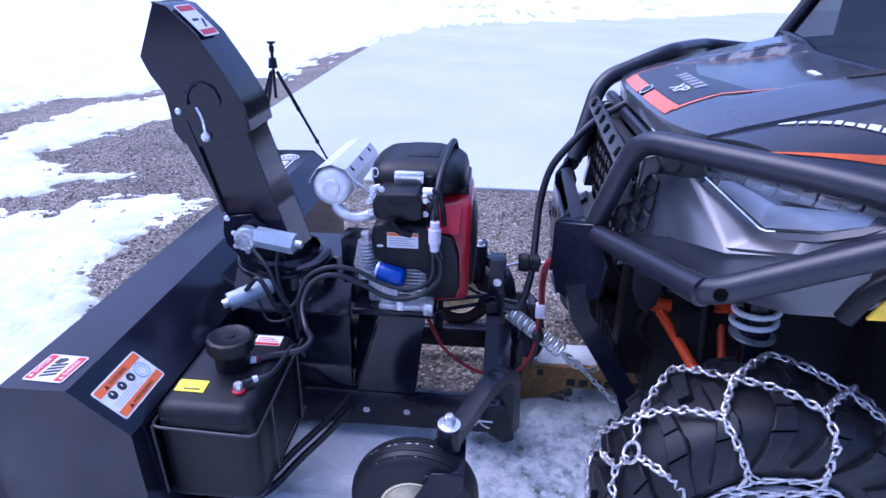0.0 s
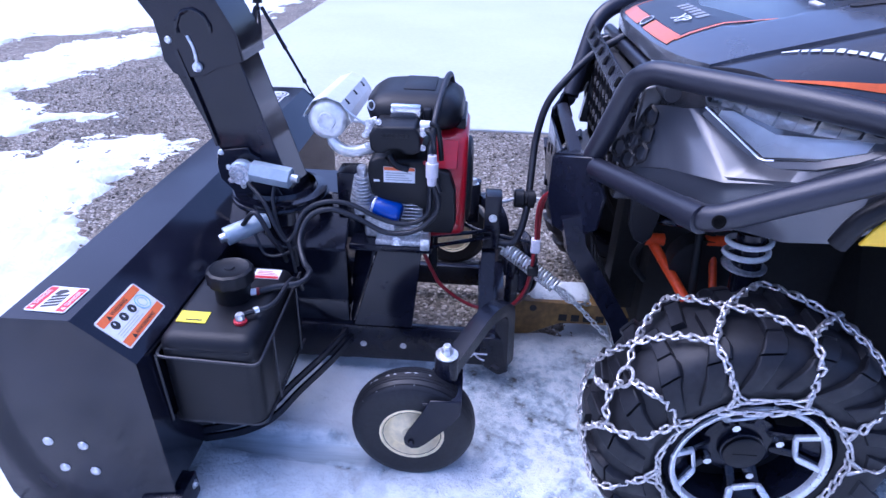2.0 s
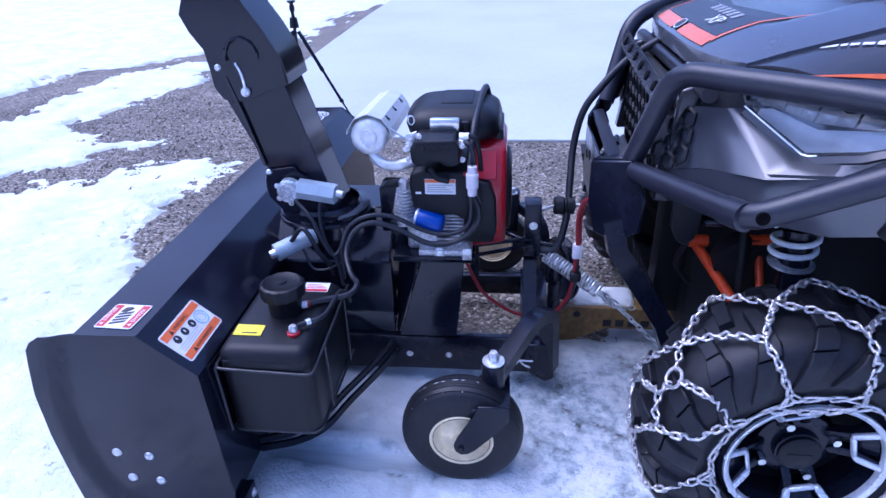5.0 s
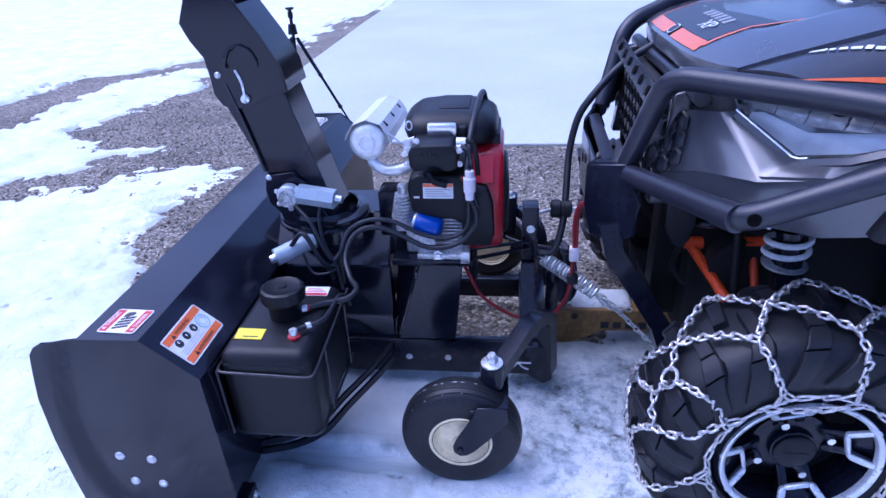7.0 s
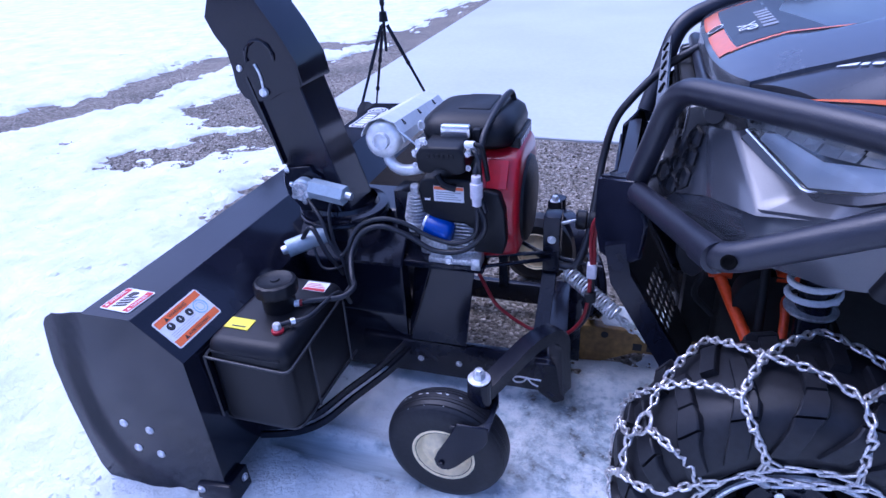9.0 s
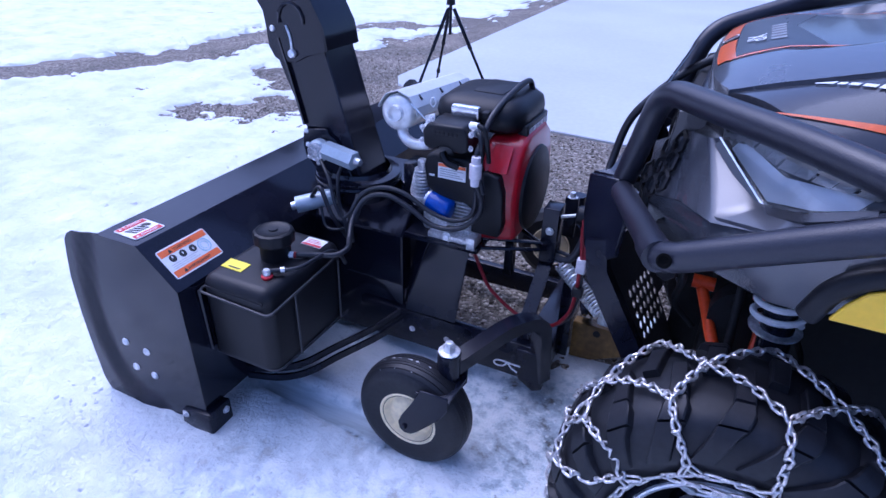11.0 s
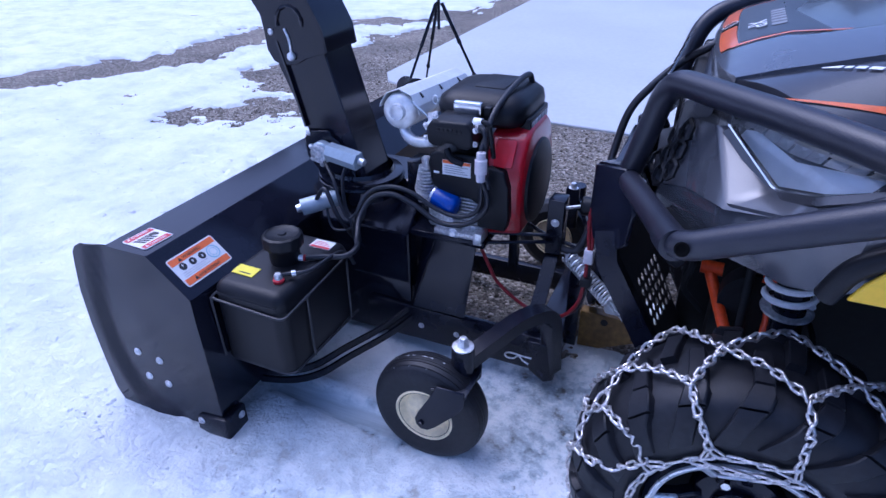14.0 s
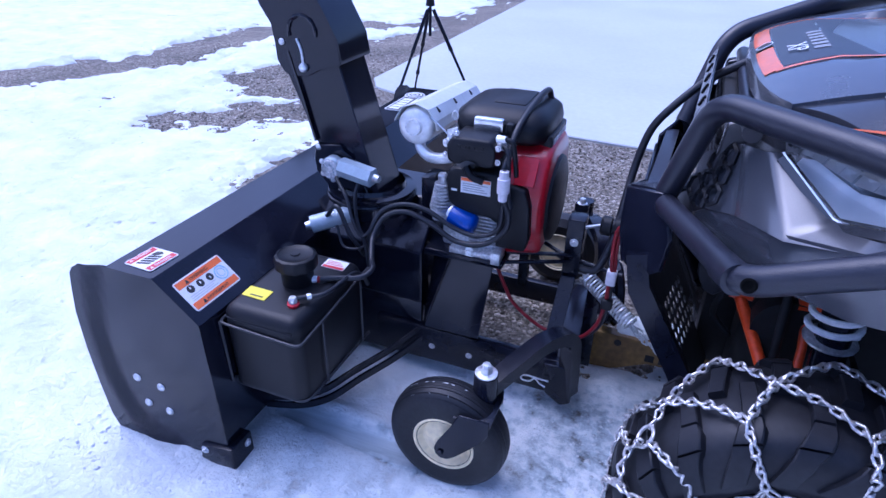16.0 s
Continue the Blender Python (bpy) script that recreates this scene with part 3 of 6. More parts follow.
# fan drum and belt guard behind the housing
FY, FZ = 0.52, 0.365
drum = prism([(FY + 0.226 * math.cos(radians(22.5 + 45 * k)), FZ + 0.226 * math.sin(radians(22.5 + 45 * k))) for k in range(8)], "x", -0.66, -0.31, 0.004)
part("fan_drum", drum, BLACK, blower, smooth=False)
guard = plate([(-0.215, 0.335, 0.475), (-0.092, 0.335, 0.478), (-0.118, 0.30, 0.205), (-0.295, 0.30, 0.203)], 0.004)
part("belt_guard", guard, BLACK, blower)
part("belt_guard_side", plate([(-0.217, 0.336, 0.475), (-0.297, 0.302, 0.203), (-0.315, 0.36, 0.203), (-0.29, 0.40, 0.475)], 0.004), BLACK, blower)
# frame
for y, low, high in ((0.30, 0.075, 0.198), (0.80, 0.045, 0.125)):
    rail = part("frame_rail", box(-0.46, 0.17, y, y + 0.03, low, high, 0.004), SATIN, blower)
    if y < 0.5:
        for x in (-0.268, -0.145):
            part("frame_bolt", bolt((x, y, 0.132), (0, -1, 0), 0.0065), CAST, rail)
part("cross_member", box(0.08, 0.17, 0.33, 0.80, 0.075, 0.16, 0.004), SATIN, blower)
part("engine_deck", box(-0.30, -0.065, 0.31, 0.72, 0.455, 0.475, 0.003), SATIN, blower)
for x in (-0.29, -0.10):
    part("deck_leg", box(x, x + 0.03, 0.66, 0.70, 0.19, 0.455, 0.003), SATIN, blower)
part("fan_mount", box(-0.34, -0.27, 0.38, 0.46, 0.455, 0.66, 0.004), SATIN, blower)
part("hitch_post", plate([(0.079, 0.487, 0.415), (0.121, 0.487, 0.415), (0.119, 0.322, 0.262), (0.077, 0.322, 0.262)], 0.010, 0.001), SATIN, blower)
part("hitch_post", box(0.077, 0.119, 0.316, 0.328, 0.12, 0.266, 0.002), SATIN, blower)
pb = part("post_bracket", box(0.080, 0.128, 0.44, 0.50, 0.41, 0.585, 0.003), SATIN, blower)
part("bracket_bolt", bolt((0.105, 0.440, 0.515), (0, -1, 0), 0.008), STEEL, pb)
part("hitch_post", box(0.16, 0.20, 0.46, 0.475, 0.08, 0.36, 0.002), SATIN, blower)
ep2 = part("frame_end", prism([(0.09, 0.2), (0.175, 0.2), (0.178, 0.075), (0.15, 0.06), (0.105, 0.09), (0.09, 0.12)], "y", 0.275, 0.30, 0.003), SATIN, blower)
clip = sweep(curve_pts([(0.112, 0.262, 0.150), (0.085, 0.262, 0.150), (0.060, 0.262, 0.152), (0.040, 0.262, 0.150), (0.030, 0.262, 0.141), (0.038, 0.262, 0.131), (0.058, 0.262, 0.134), (0.072, 0.262, 0.148), (0.086, 0.262, 0.134), (0.104, 0.262, 0.126)], 5), 0.0026, 6)
part("hairpin_clip", clip, STEEL, ep2, "bright wire hairpin clip")
part("gearbox_link", sweep(curve_pts([(0.0, 0.5, 0.47), (0.09, 0.47, 0.45), (0.25, 0.44, 0.44)], 6), 0.006, 8), SATIN, blower)

for dz in (0.0, 0.022):
    part("tie_rod", sweep([(-0.07, 0.345 + dz, 0.462 + dz), (0.10, 0.44, 0.452 + dz)], 0.006, 8), SATIN, blower)
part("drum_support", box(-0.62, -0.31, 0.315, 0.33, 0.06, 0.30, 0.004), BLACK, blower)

# caster wheel
arm = sweep(bent([(0.0, 0.0, 0.300), (0.10, 0.19, 0.345), (0.155, 0.285, 0.32), (0.165, 0.30, 0.10)], 0.07), 0.022, shape=[(-0.022, -0.02), (0.022, -0.02), (0.022, 0.02), (-0.022, 0.02)])
part("caster_arm", arm, SATIN, blower)
sleeve = part("caster_sleeve", cyl((0, 0, 0.245), (0, 0, 0.35), 0.030, None, 28, r=0.003), SATIN, blower)
nut = lathe([(0, 0.352), (0.028, 0.352), (0.028, 0.356), (0.012, 0.358)], (0, 0, 0), (0, 0, 1), 24)
lathe([(0.0155, 0.356), (0.0155, 0.372), (0.013, 0.375), (0.010, 0.375), (0.010, 0.382), (0, 0.384)], (0, 0, 0), (0, 0, 1), 6, nut)
part("pivot_nut", nut, STEEL, sleeve, "zinc pivot nut and washer")
part("grease_nipple", cyl((0.012, -0.03, 0.268), (0.014, -0.042, 0.268), 0.004, 0.003, 8), STEEL, sleeve)
CW = Vector((-0.078, -0.032, 0.156))
for s in (-1, 1):
    fork = prism([(-0.034, 0.286), (0.042, 0.288), (0.041, 0.246), (0.022, 0.212), (-0.042, 0.140), (-0.060, 0.126), (-0.078, 0.123), (-0.093, 0.134), (-0.097, 0.154), (-0.088, 0.178), (-0.056, 0.236)], "y", CW.y + s * 0.056, CW.y + s * 0.063, 0.002)
    part("fork_plate", fork, SATIN, blower)
part("fork_top", box(-0.052, 0.043, CW.y - 0.056, CW.y + 0.056, 0.262, 0.270, 0.002), SATIN, blower)
TREAD = [(0.072, -0.042), (0.085, -0.044), (0.115, -0.048), (0.128, -0.0445), (0.1335, -0.0405), (0.132, -0.0392), (0.136, -0.0375), (0.1405, -0.031), (0.1385, -0.0295), (0.142, -0.028), (0.1455, -0.0185), (0.1435, -0.0175), (0.146, -0.016), (0.146, -0.012), (0.1465, -0.010), (0.1445, -0.009), (0.1465, -0.008), (0.1475, 0), (0.1465, 0.008), (0.1445, 0.009), (0.1465, 0.010), (0.146, 0.012), (0.146, 0.016), (0.1435, 0.0175), (0.1455, 0.0185), (0.142, 0.028), (0.1385, 0.0295), (0.1405, 0.031), (0.136, 0.0375), (0.132, 0.0392), (0.1335, 0.0405), (0.128, 0.0445), (0.115, 0.048), (0.085, 0.044), (0.072, 0.042)]
wheel = part("caster_wheel", lathe([(0.085 + (r - 0.085) * 1.18 if r > 0.085 else r, h * 1.08) for r, h in TREAD], CW, (0, -1, 0), 64), RUBBER, blower)
rim = lathe([(0.080, 0.043), (0.082, 0.047), (0.078, 0.049), (0.074, 0.046), (0.069, 0.034), (0.062, 0.030), (0.05, 0.036), (0.03, 0.040), (0.024, 0.046), (0.0, 0.046)], CW, (0, -1, 0), 48)
part("caster_rim", rim, CREAM, wheel, "scuffed cream steel rim")
fleck = B()
for row, (h, rr) in enumerate(((0.030, 0.1490), (0.020, 0.1545), (-0.002, 0.1580))):
    for k in range(9 - row):
        a0 = radians(74 + 9.5 * k + 3 * (k % 2))
        sweep([CW + V(rr * math.cos(a0 + q), -h - 0.0005 * (k % 2), rr * math.sin(a0 + q)) for q in (0.0, 0.03, 0.055 + 0.02 * (k % 3))], [0.0006, 0.0014, 0.0005], 5, fleck)
part("groove_snow", fleck, WHITE, wheel, "flecks of snow in the tread grooves")
part("axle_bolt", bolt(CW + V(0, -0.063, -0.010), (0, -1, 0), 0.008, washer=False), SATIN, wheel)

# chute
part("chute_ring", lathe([(0.10, 0.0), (0.128, 0.0), (0.13, 0.006), (0.13, 0.014), (0.105, 0.018), (0.10, 0.03)], (-0.505, 0.388, 0.590), (0, 0, 1), 48), BLACK, blower)
part("chute_collar", lathe([(0.105, -0.06), (0.105, 0.0)], (-0.505, 0.388, 0.590), (0, 0, 1), 40), BLACK, blower)
rib = sweep([(-0.505 + 0.127 * math.cos(a), 0.388 + 0.127 * math.sin(a), 0.585) for a in [2 * math.pi * k / 40 for k in range(40)]], 0.008, 8, closed=True)
part("ring_gear", rib, SATIN, blower)
CN, CF = 0.312, 0.450
LOWER = [(-0.607, 0.60), (-0.625, 0.73), (-0.735, 0.99), (-0.553, 0.985), (-0.438, 0.60)]
for y in (CN, CF):
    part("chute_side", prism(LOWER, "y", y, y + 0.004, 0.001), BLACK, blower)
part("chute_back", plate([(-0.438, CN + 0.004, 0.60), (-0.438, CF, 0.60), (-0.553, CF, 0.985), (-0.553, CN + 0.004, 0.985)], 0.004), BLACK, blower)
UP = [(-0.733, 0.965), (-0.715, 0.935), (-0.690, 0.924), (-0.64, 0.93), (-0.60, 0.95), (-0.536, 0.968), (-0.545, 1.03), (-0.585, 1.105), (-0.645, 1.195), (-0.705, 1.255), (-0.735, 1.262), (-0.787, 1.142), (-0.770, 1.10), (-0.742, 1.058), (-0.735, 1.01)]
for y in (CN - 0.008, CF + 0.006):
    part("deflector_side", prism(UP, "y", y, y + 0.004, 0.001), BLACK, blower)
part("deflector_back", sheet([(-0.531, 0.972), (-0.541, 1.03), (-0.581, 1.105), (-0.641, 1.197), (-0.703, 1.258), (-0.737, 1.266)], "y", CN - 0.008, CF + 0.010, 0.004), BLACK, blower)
part("deflector_knob", lathe([(0.011, 0), (0.0125, 0.003), (0.011, 0.010), (0.005, 0.014), (0, 0.015)], (-0.648, CN - 0.009, 0.953), (0, -1, 0), 20), STEEL, blower, "zinc clamp knob")
part("adjusting_slot", sweep(curve_pts([(-0.650, CN - 0.010, 0.962), (-0.651, CN - 0.010, 0.985), (-0.655, CN - 0.010, 1.005), (-0.664, CN - 0.010, 1.026)], 4), 0.0034, 6), STEEL, blower)
part("chute_bolt", dome((-0.712, CN - 0.009, 1.014), (0, -1, 0), 0.009, 0.006), STEEL, blower)
part("chute_bolt", dome((-0.624, CN - 0.009, 0.733), (0, -1, 0), 0.009, 0.006), STEEL, blower)
part("pivot_weld", sweep([V(-0.645 + 0.041 * math.cos(radians(a)), CN - 0.009, 1.042 + 0.043 * math.sin(radians(a))) for a in range(-10, 205, 12)], [0.004 + 0.0012 * ((k * 7) % 3) for k in range(18)], 8), BLACK, blower)
part("chute_rib", sweep([(-0.697, CN - 0.004, 0.99), (-0.668, CN - 0.004, 0.89), (-0.632, CN - 0.004, 0.75)], 0.006, shape=[(-0.007, -0.004), (0.007, -0.004), (0.005, 0.004), (-0.005, 0.004)]), BLACK, blower)
gusset = prism([(-0.60, 0.62), (-0.635, 0.66), (-0.64, 0.70), (-0.632, 0.74), (-0.55, 0.75), (-0.545, 0.735), (-0.52, 0.72), (-0.47, 0.615)], "y", CN - 0.012, CN - 0.006, 0.002)
part("chute_gusset", gusset, BLACK, blower)
# chute motors
mo = part("chute_motor", lathe([(0, -0.012), (0.030, -0.012), (0.033, -0.008), (0.033, 0.012), (0.028, 0.018), (0.016, 0.020), (0.014, 0.024), (0, 0.024)], (-0.565, 0.282, 0.69), (0, -1, 0), 28), MOTORGREY, blower, "grey electric chute motor")
part("motor_barrel", cyl((-0.535, 0.270, 0.700), (-0.432, 0.262, 0.687), 0.0275, None, 6, r=0.003), MOTORGREY, mo)
part("gear_cover", lathe([(0.0, 0.027), (0.010, 0.027), (0.011, 0.023), (0.022, 0.023), (0.023, 0.026), (0.026, 0.026), (0.027, 0.021)], (-0.565, 0.282, 0.69), (0, -1, 0), 28), CAST, mo)
for a in range(0, 360, 45):
    part("gear_rib", box(-0.565 + 0.012, -0.565 + 0.024, 0.2545, 0.260, 0.6888, 0.6912, 0.0005, 1, Matrix.Translation((-0.565, 0, 0.69)) @ Matrix.Rotation(radians(a), 4, "Y") @ Matrix.Translation((0.565, 0, -0.69))), CAST, mo)
part("motor_tip", cyl((-0.43, 0.2625, 0.6875), (-0.412, 0.261, 0.686), 0.012, 0.010, 14), STEEL, mo)
part("motor_neck", box(-0.575, -0.535, 0.270, 0.29, 0.682, 0.716, 0.006), MOTORGREY, mo)
for a in (40, 150, 215, 275):
    part("motor_screw", bolt((-0.565 + 0.034 * math.cos(radians(a)), 0.268, 0.69 + 0.034 * math.sin(radians(a))), (0, -1, 0), 0.005), STEEL, mo)
m2 = part("chute_motor", cyl((-0.60, 0.195, 0.54), (-0.51, 0.265, 0.562), 0.025, None, 20, r=0.005), MOTORGREY, blower, "grey electric chute motor")
part("motor_tip", cyl((-0.612, 0.186, 0.537), (-0.60, 0.195, 0.54), 0.012, 0.013, 14), STEEL, m2)


# ---- labels on the blower ----
# hazard label on the top strip
o, u, v = V(-0.856, -0.219, 0.5770), V(0.088, -0.004, 0.0006).normalized(), V(0.004, 0.090, 0.0).normalized()


def hazard_label(o, u, v, w, h, parent):
    """White label with a red band at both ends and dark pictures; u runs across it, v along the words."""
    base = part("label", rounded(o, u, v, w, h, 0.006, 0.0012), WHITE, parent, "white and red hazard label")
    for a in (0.003, w - 0.021):
        part("label_band", quad(o, u, v, a, a + 0.018, 0.004, h - 0.004, 0.0018), LABELRED, base)
    return base


lab = hazard_label(o, u, v, 0.088, 0.090, blower)
for a in (0.008, 0.075):
    lettering("DANGER", o + u * (a + 0.006) + v * 0.024, v, -u, 0.0125, 0.0021, WHITE, lab)
    part("label_mark", flat([o + u * (a + 0.006) + v * 0.009, o + u * (a + 0.006) + v * 0.019, o + u * (a - 0.003) + v * 0.014], 0.0021), WHITE, lab)
pic = B()
shapes = [[(0.028, 0.012 + 0.0115 * k), (0.028, 0.019 + 0.0115 * k), (0.059, 0.030 + 0.0115 * k), (0.059, 0.023 + 0.0115 * k)] for k in range(4)]
shapes.append([(0.027, 0.060), (0.030, 0.076), (0.044, 0.080), (0.052, 0.074), (0.046, 0.066), (0.038, 0.058)])
for pts in shapes:
    flat([o + u * a + v * c for a, c in pts[::-1]], 0.002, pic)
part("label_picture", pic, INK, lab)

# orange warning label on the slope
sl = (V(-0.634, 0, 0.473) - V(-0.746, 0, 0.572)).normalized()
o, u, v = V(-0.746, -0.221, 0.572) + sl * 0.036, sl, V(0.0, 1, 0)
nrm = u.cross(v)
o = o + nrm * 0.0055
lab = part("label", rounded(o, u, v, 0.088, 0.158, 0.007, 0.0012), WHITE, blower, "white and orange warning label")
for a in (0.004, 0.066):
    part("label_band", quad(o, u, v, a, a + 0.018, 0.004, 0.154, 0.0018), LABELORANGE, lab)
    part("label_mark", flat([o + u * (a + 0.015) + v * 0.030, o + u * (a + 0.015) + v * 0.042, o + u * (a + 0.004) + v * 0.036], 0.0021), INK, lab)
lettering("WARNING", o + u * 0.0175 + v * 0.046, v, -u, 0.0125, 0.0021, INK, lab)
lettering("AVERTISSEMENT", o + u * 0.0795 + v * 0.044, v, -u, 0.0105, 0.0021, INK, lab)
pic = B()
for k in range(3):
    disc(o, u, v, 0.034 + 0.001 * k, 0.030 + 0.032 * k, 0.0105, 0.0019, pic)
part("label_picture", pic, INK, lab)
pic = B()
for k in range(3):
    disc(o, u, v, 0.034 + 0.003 * (k - 1), 0.030 + 0.032 * k, 0.004, 0.0023, pic, 8, 0.5)
part("label_picture", pic, WHITE, lab)
ring = [(0.043 + 0.018 * math.cos(a), 0.128 + 0.018 * math.sin(a)) for a in [2 * math.pi * k / 24 for k in range(24)]]
part("label_picture", sweep([o + u * a + v * c + nrm * 0.0018 for a, c in ring], 0.0011, 4, closed=True), BLUEINK, lab)
part("label_picture", sweep([o + u * (0.043 + (a - 0.043) * 0.6) + v * (0.128 + (c - 0.128) * 0.6) + nrm * 0.0018 for a, c in ring], 0.0006, 4, closed=True), BLUEINK, lab)
bars = B()
for k in range(3):
    quad(o, u, v, 0.049 + 0.0055 * k, 0.0508 + 0.0055 * k, 0.014, 0.100 - 0.012 * (k % 2), 0.0017, bars)
part("label_text", bars, mat("faint_grey_ink", (0.5, 0.5, 0.52), 0.5, vary=0.05), lab)

# maker's plate on the top strip at the far end, as plain shapes
o, u, v = V(-0.786, 1.165, 0.5775), V(0, 1, 0), V(-1, 0, 0)
lab = part("label", rounded(o, u, v, 0.225, 0.072, 0.008, 0.0012), WHITE, blower, "white and black maker's plate")
part("label_field", quad(o, u, v, 0.006, 0.219, 0.006, 0.066, 0.0017), INK, lab)
bars = B()
for k in range(5):
    quad(o, u, v, 0.016 + 0.034 * k, 0.042 + 0.034 * k, 0.014, 0.058, 0.0022, bars)
part("label_mark", bars, WHITE, lab)
seal = V(-0.822, 1.405, 0.5775)
part("label_seal", disc(seal, u, v, 0, 0, 0.046, 0.0024, None, 28), WHITE, lab)
part("label_seal", disc(seal, u, v, 0, 0, 0.040, 0.0030, None, 28), INK, lab)
for r in (0.030, 0.014):
    part("label_ring", sweep([seal + V(r * math.cos(a), r * math.sin(a), 0.003) for a in [2 * math.pi * k / 24 for k in range(24)]], 0.004, 5, closed=True), WHITE, lab)

# label on the deflector's back
d = (V(-0.703, 0, 1.258) - V(-0.641, 0, 1.197)).normalized()
u, v = d, V(0, 1, 0)
o = V(-0.634, CN + 0.012, 1.186) + V(0.006, 0, 0.004)
lab = part("label", rounded(o, v, u, 0.085, 0.095, 0.006, 0.0015), WHITE, blower, "white and red hazard label")
for a in (0.004, 0.076):
    part("label_band", quad(o, v, u, 0.005, 0.080, a, a + 0.015, 0.002), LABELRED, lab)
pic = B()
quad(o, v, u, 0.02, 0.05, 0.045, 0.052, 0.002, pic)
quad(o, v, (u + v * 0.7).normalized(), 0.03, 0.042, 0.03, 0.06, 0.002, pic)
part("label_picture", pic, INK, lab)

# ---- fuel tank ----
tank = thing("fuel_tank", (-0.507, -0.03, 0.24), "black plastic fuel tank in a wire cradle", "fuel tank")
tb = box(-0.618, -0.400, -0.188, 0.135, 0.240, 0.5025, 0.034, 6)
for w in tb.verts:
    k = (0.5025 - w.co.z) / 0.26
    w.co.x += (w.co.x + 0.507) * (-0.02 * k)
    w.co.y += (w.co.y + 0.025) * (-0.02 * k)
part("tank_body", tb, PLASTIC, tank, angle=60)
part("tank_rib", box(-0.575, -0.44, -0.1835, -0.176, 0.29, 0.44, 0.003, 2), PLASTIC, tank)
part("filler_neck", lathe([(0.040, 0.50), (0.041, 0.545), (0.043, 0.548)], (-0.503, -0.022, 0), (0, 0, 1), 32), PLASTIC, tank)
cap = [(0.0, 0.548), (0.050, 0.548), (0.0535, 0.551), (0.054, 0.574), (0.051, 0.580), (0.044, 0.583), (0.041, 0.581), (0.012, 0.581), (0.010, 0.584), (0, 0.584)]
cb = lathe(cap, (-0.503, -0.022, 0), (0, 0, 1), 48)
for w in cb.verts:
    a = math.atan2(w.co.y + 0.022, w.co.x + 0.503)
    rr = math.hypot(w.co.y + 0.022, w.co.x + 0.503)
    if rr > 0.0495 and math.cos(a * 12) < -0.3:
        w.co.x, w.co.y = -0.503 + (w.co.x + 0.503) * 0.955, -0.022 + (w.co.y + 0.022) * 0.955
part("filler_cap", cb, PLASTIC, tank)
part("hose_fitting", cyl((-0.466, -0.015, 0.513), (-0.452, -0.011, 0.514), 0.0085, 0.0085, 12), WHITEPAINT, tank)
part("hose_clamp", cyl((-0.452, -0.011, 0.514), (-0.446, -0.009, 0.514), 0.009, None, 12), REDWIRE, tank)
tm = part("fuel_outlet", lathe([(0.0, 0.5), (0.0135, 0.5), (0.0145, 0.503), (0.0145, 0.509), (0.011, 0.512)], (-0.453, -0.118, 0), (0, 0, 1), 24), LABELRED, tank, "red plastic outlet")
part("outlet_nut", lathe([(0.0105, 0.51), (0.0105, 0.522), (0.008, 0.526), (0, 0.526)], (-0.453, -0.118, 0), (0, 0, 1), 8), STEEL, tm)
lab = part("label", flat([(-0.594, -0.130, 0.5035), (-0.528, -0.131, 0.5035), (-0.530, -0.090, 0.5035), (-0.597, -0.089, 0.5035)], 0.001), LABELYELLOW, tank, "yellow label")
part("label_text", quad((-0.575, -0.123, 0.5035), (1, 0, 0), (0, 1, 0), 0, 0.036, 0, 0.004, 0.0016), INK, lab)
lab = part("label", flat([(-0.488, 0.062, 0.5035), (-0.424, 0.062, 0.5035), (-0.426, 0.104, 0.5035), (-0.490, 0.104, 0.5035)], 0.001), WHITE, tank, "white and red label")
bars = B()
quad((-0.488, 0.062, 0.5035), (1, 0, 0), (0, 1, 0), 0.002, 0.062, 0.001, 0.011, 0.0016, bars)
for k in range(3):
    quad((-0.488, 0.062, 0.5035), (1, 0, 0), (0, 1, 0), 0.005, 0.057 - 0.008 * k, 0.016 + 0.007 * k, 0.0185 + 0.007 * k, 0.0016, bars)
part("label_text", bars, LABELRED, lab)
part("tank_seam", sweep(bent([(-0.598, -0.1865, 0.472), (-0.416, -0.1865, 0.472)], 0.01), 0.003, 6), PLASTIC, tank)

# wire cradle
RODMAT = mat("worn_grey_rod", (0.05, 0.05, 0.055), 0.4, metal=0.5, vary=0.2, scale=60, bump=0.05)
cr = thing("tank_cradle", (-0.5, -0.03, 0.05), "thin black bent-rod cradle holding the fuel tank", "cradle")
part("upper_rod", sweep(bent([(-0.63, 0.14, 0.455), (-0.622, -0.192, 0.455), (-0.396, -0.192, 0.446), (-0.392, 0.14, 0.478)], 0.02), 0.0036, 8), RODMAT, cr)
part("lower_rod", sweep(bent([(-0.624, 0.14, 0.262), (-0.618, -0.181, 0.262), (-0.402, -0.181, 0.262), (-0.398, 0.14, 0.262)], 0.03), 0.0036, 8), RODMAT, cr)
for x, y in ((-0.621, -0.190), (-0.395, -0.09), (-0.395, 0.10)):
    part("upright_rod", sweep([(x, y, 0.455), (x * 0.99 - 0.004, y * 0.97, 0.262)], 0.0030, 8), RODMAT, cr)
for k, (dx, dz) in enumerate(((0, 0), (0.014, -0.028))):
    strap = sweep(curve_pts([(-0.313 + dx, 0.305, 0.182 + dz), (-0.364 + dx, 0.22, 0.152 + dz), (-0.428 + dx, 0.1, 0.138 + dz), (-0.473 + dx, 0.0, 0.132 + dz), (-0.54 + dx, -0.05, 0.124 + dz), (-0.622, -0.075, 0.116 + dz)], 6), 0.009, shape=[(-0.004, -0.011), (0.004, -0.011), (0.004, 0.011), (-0.004, 0.011)])
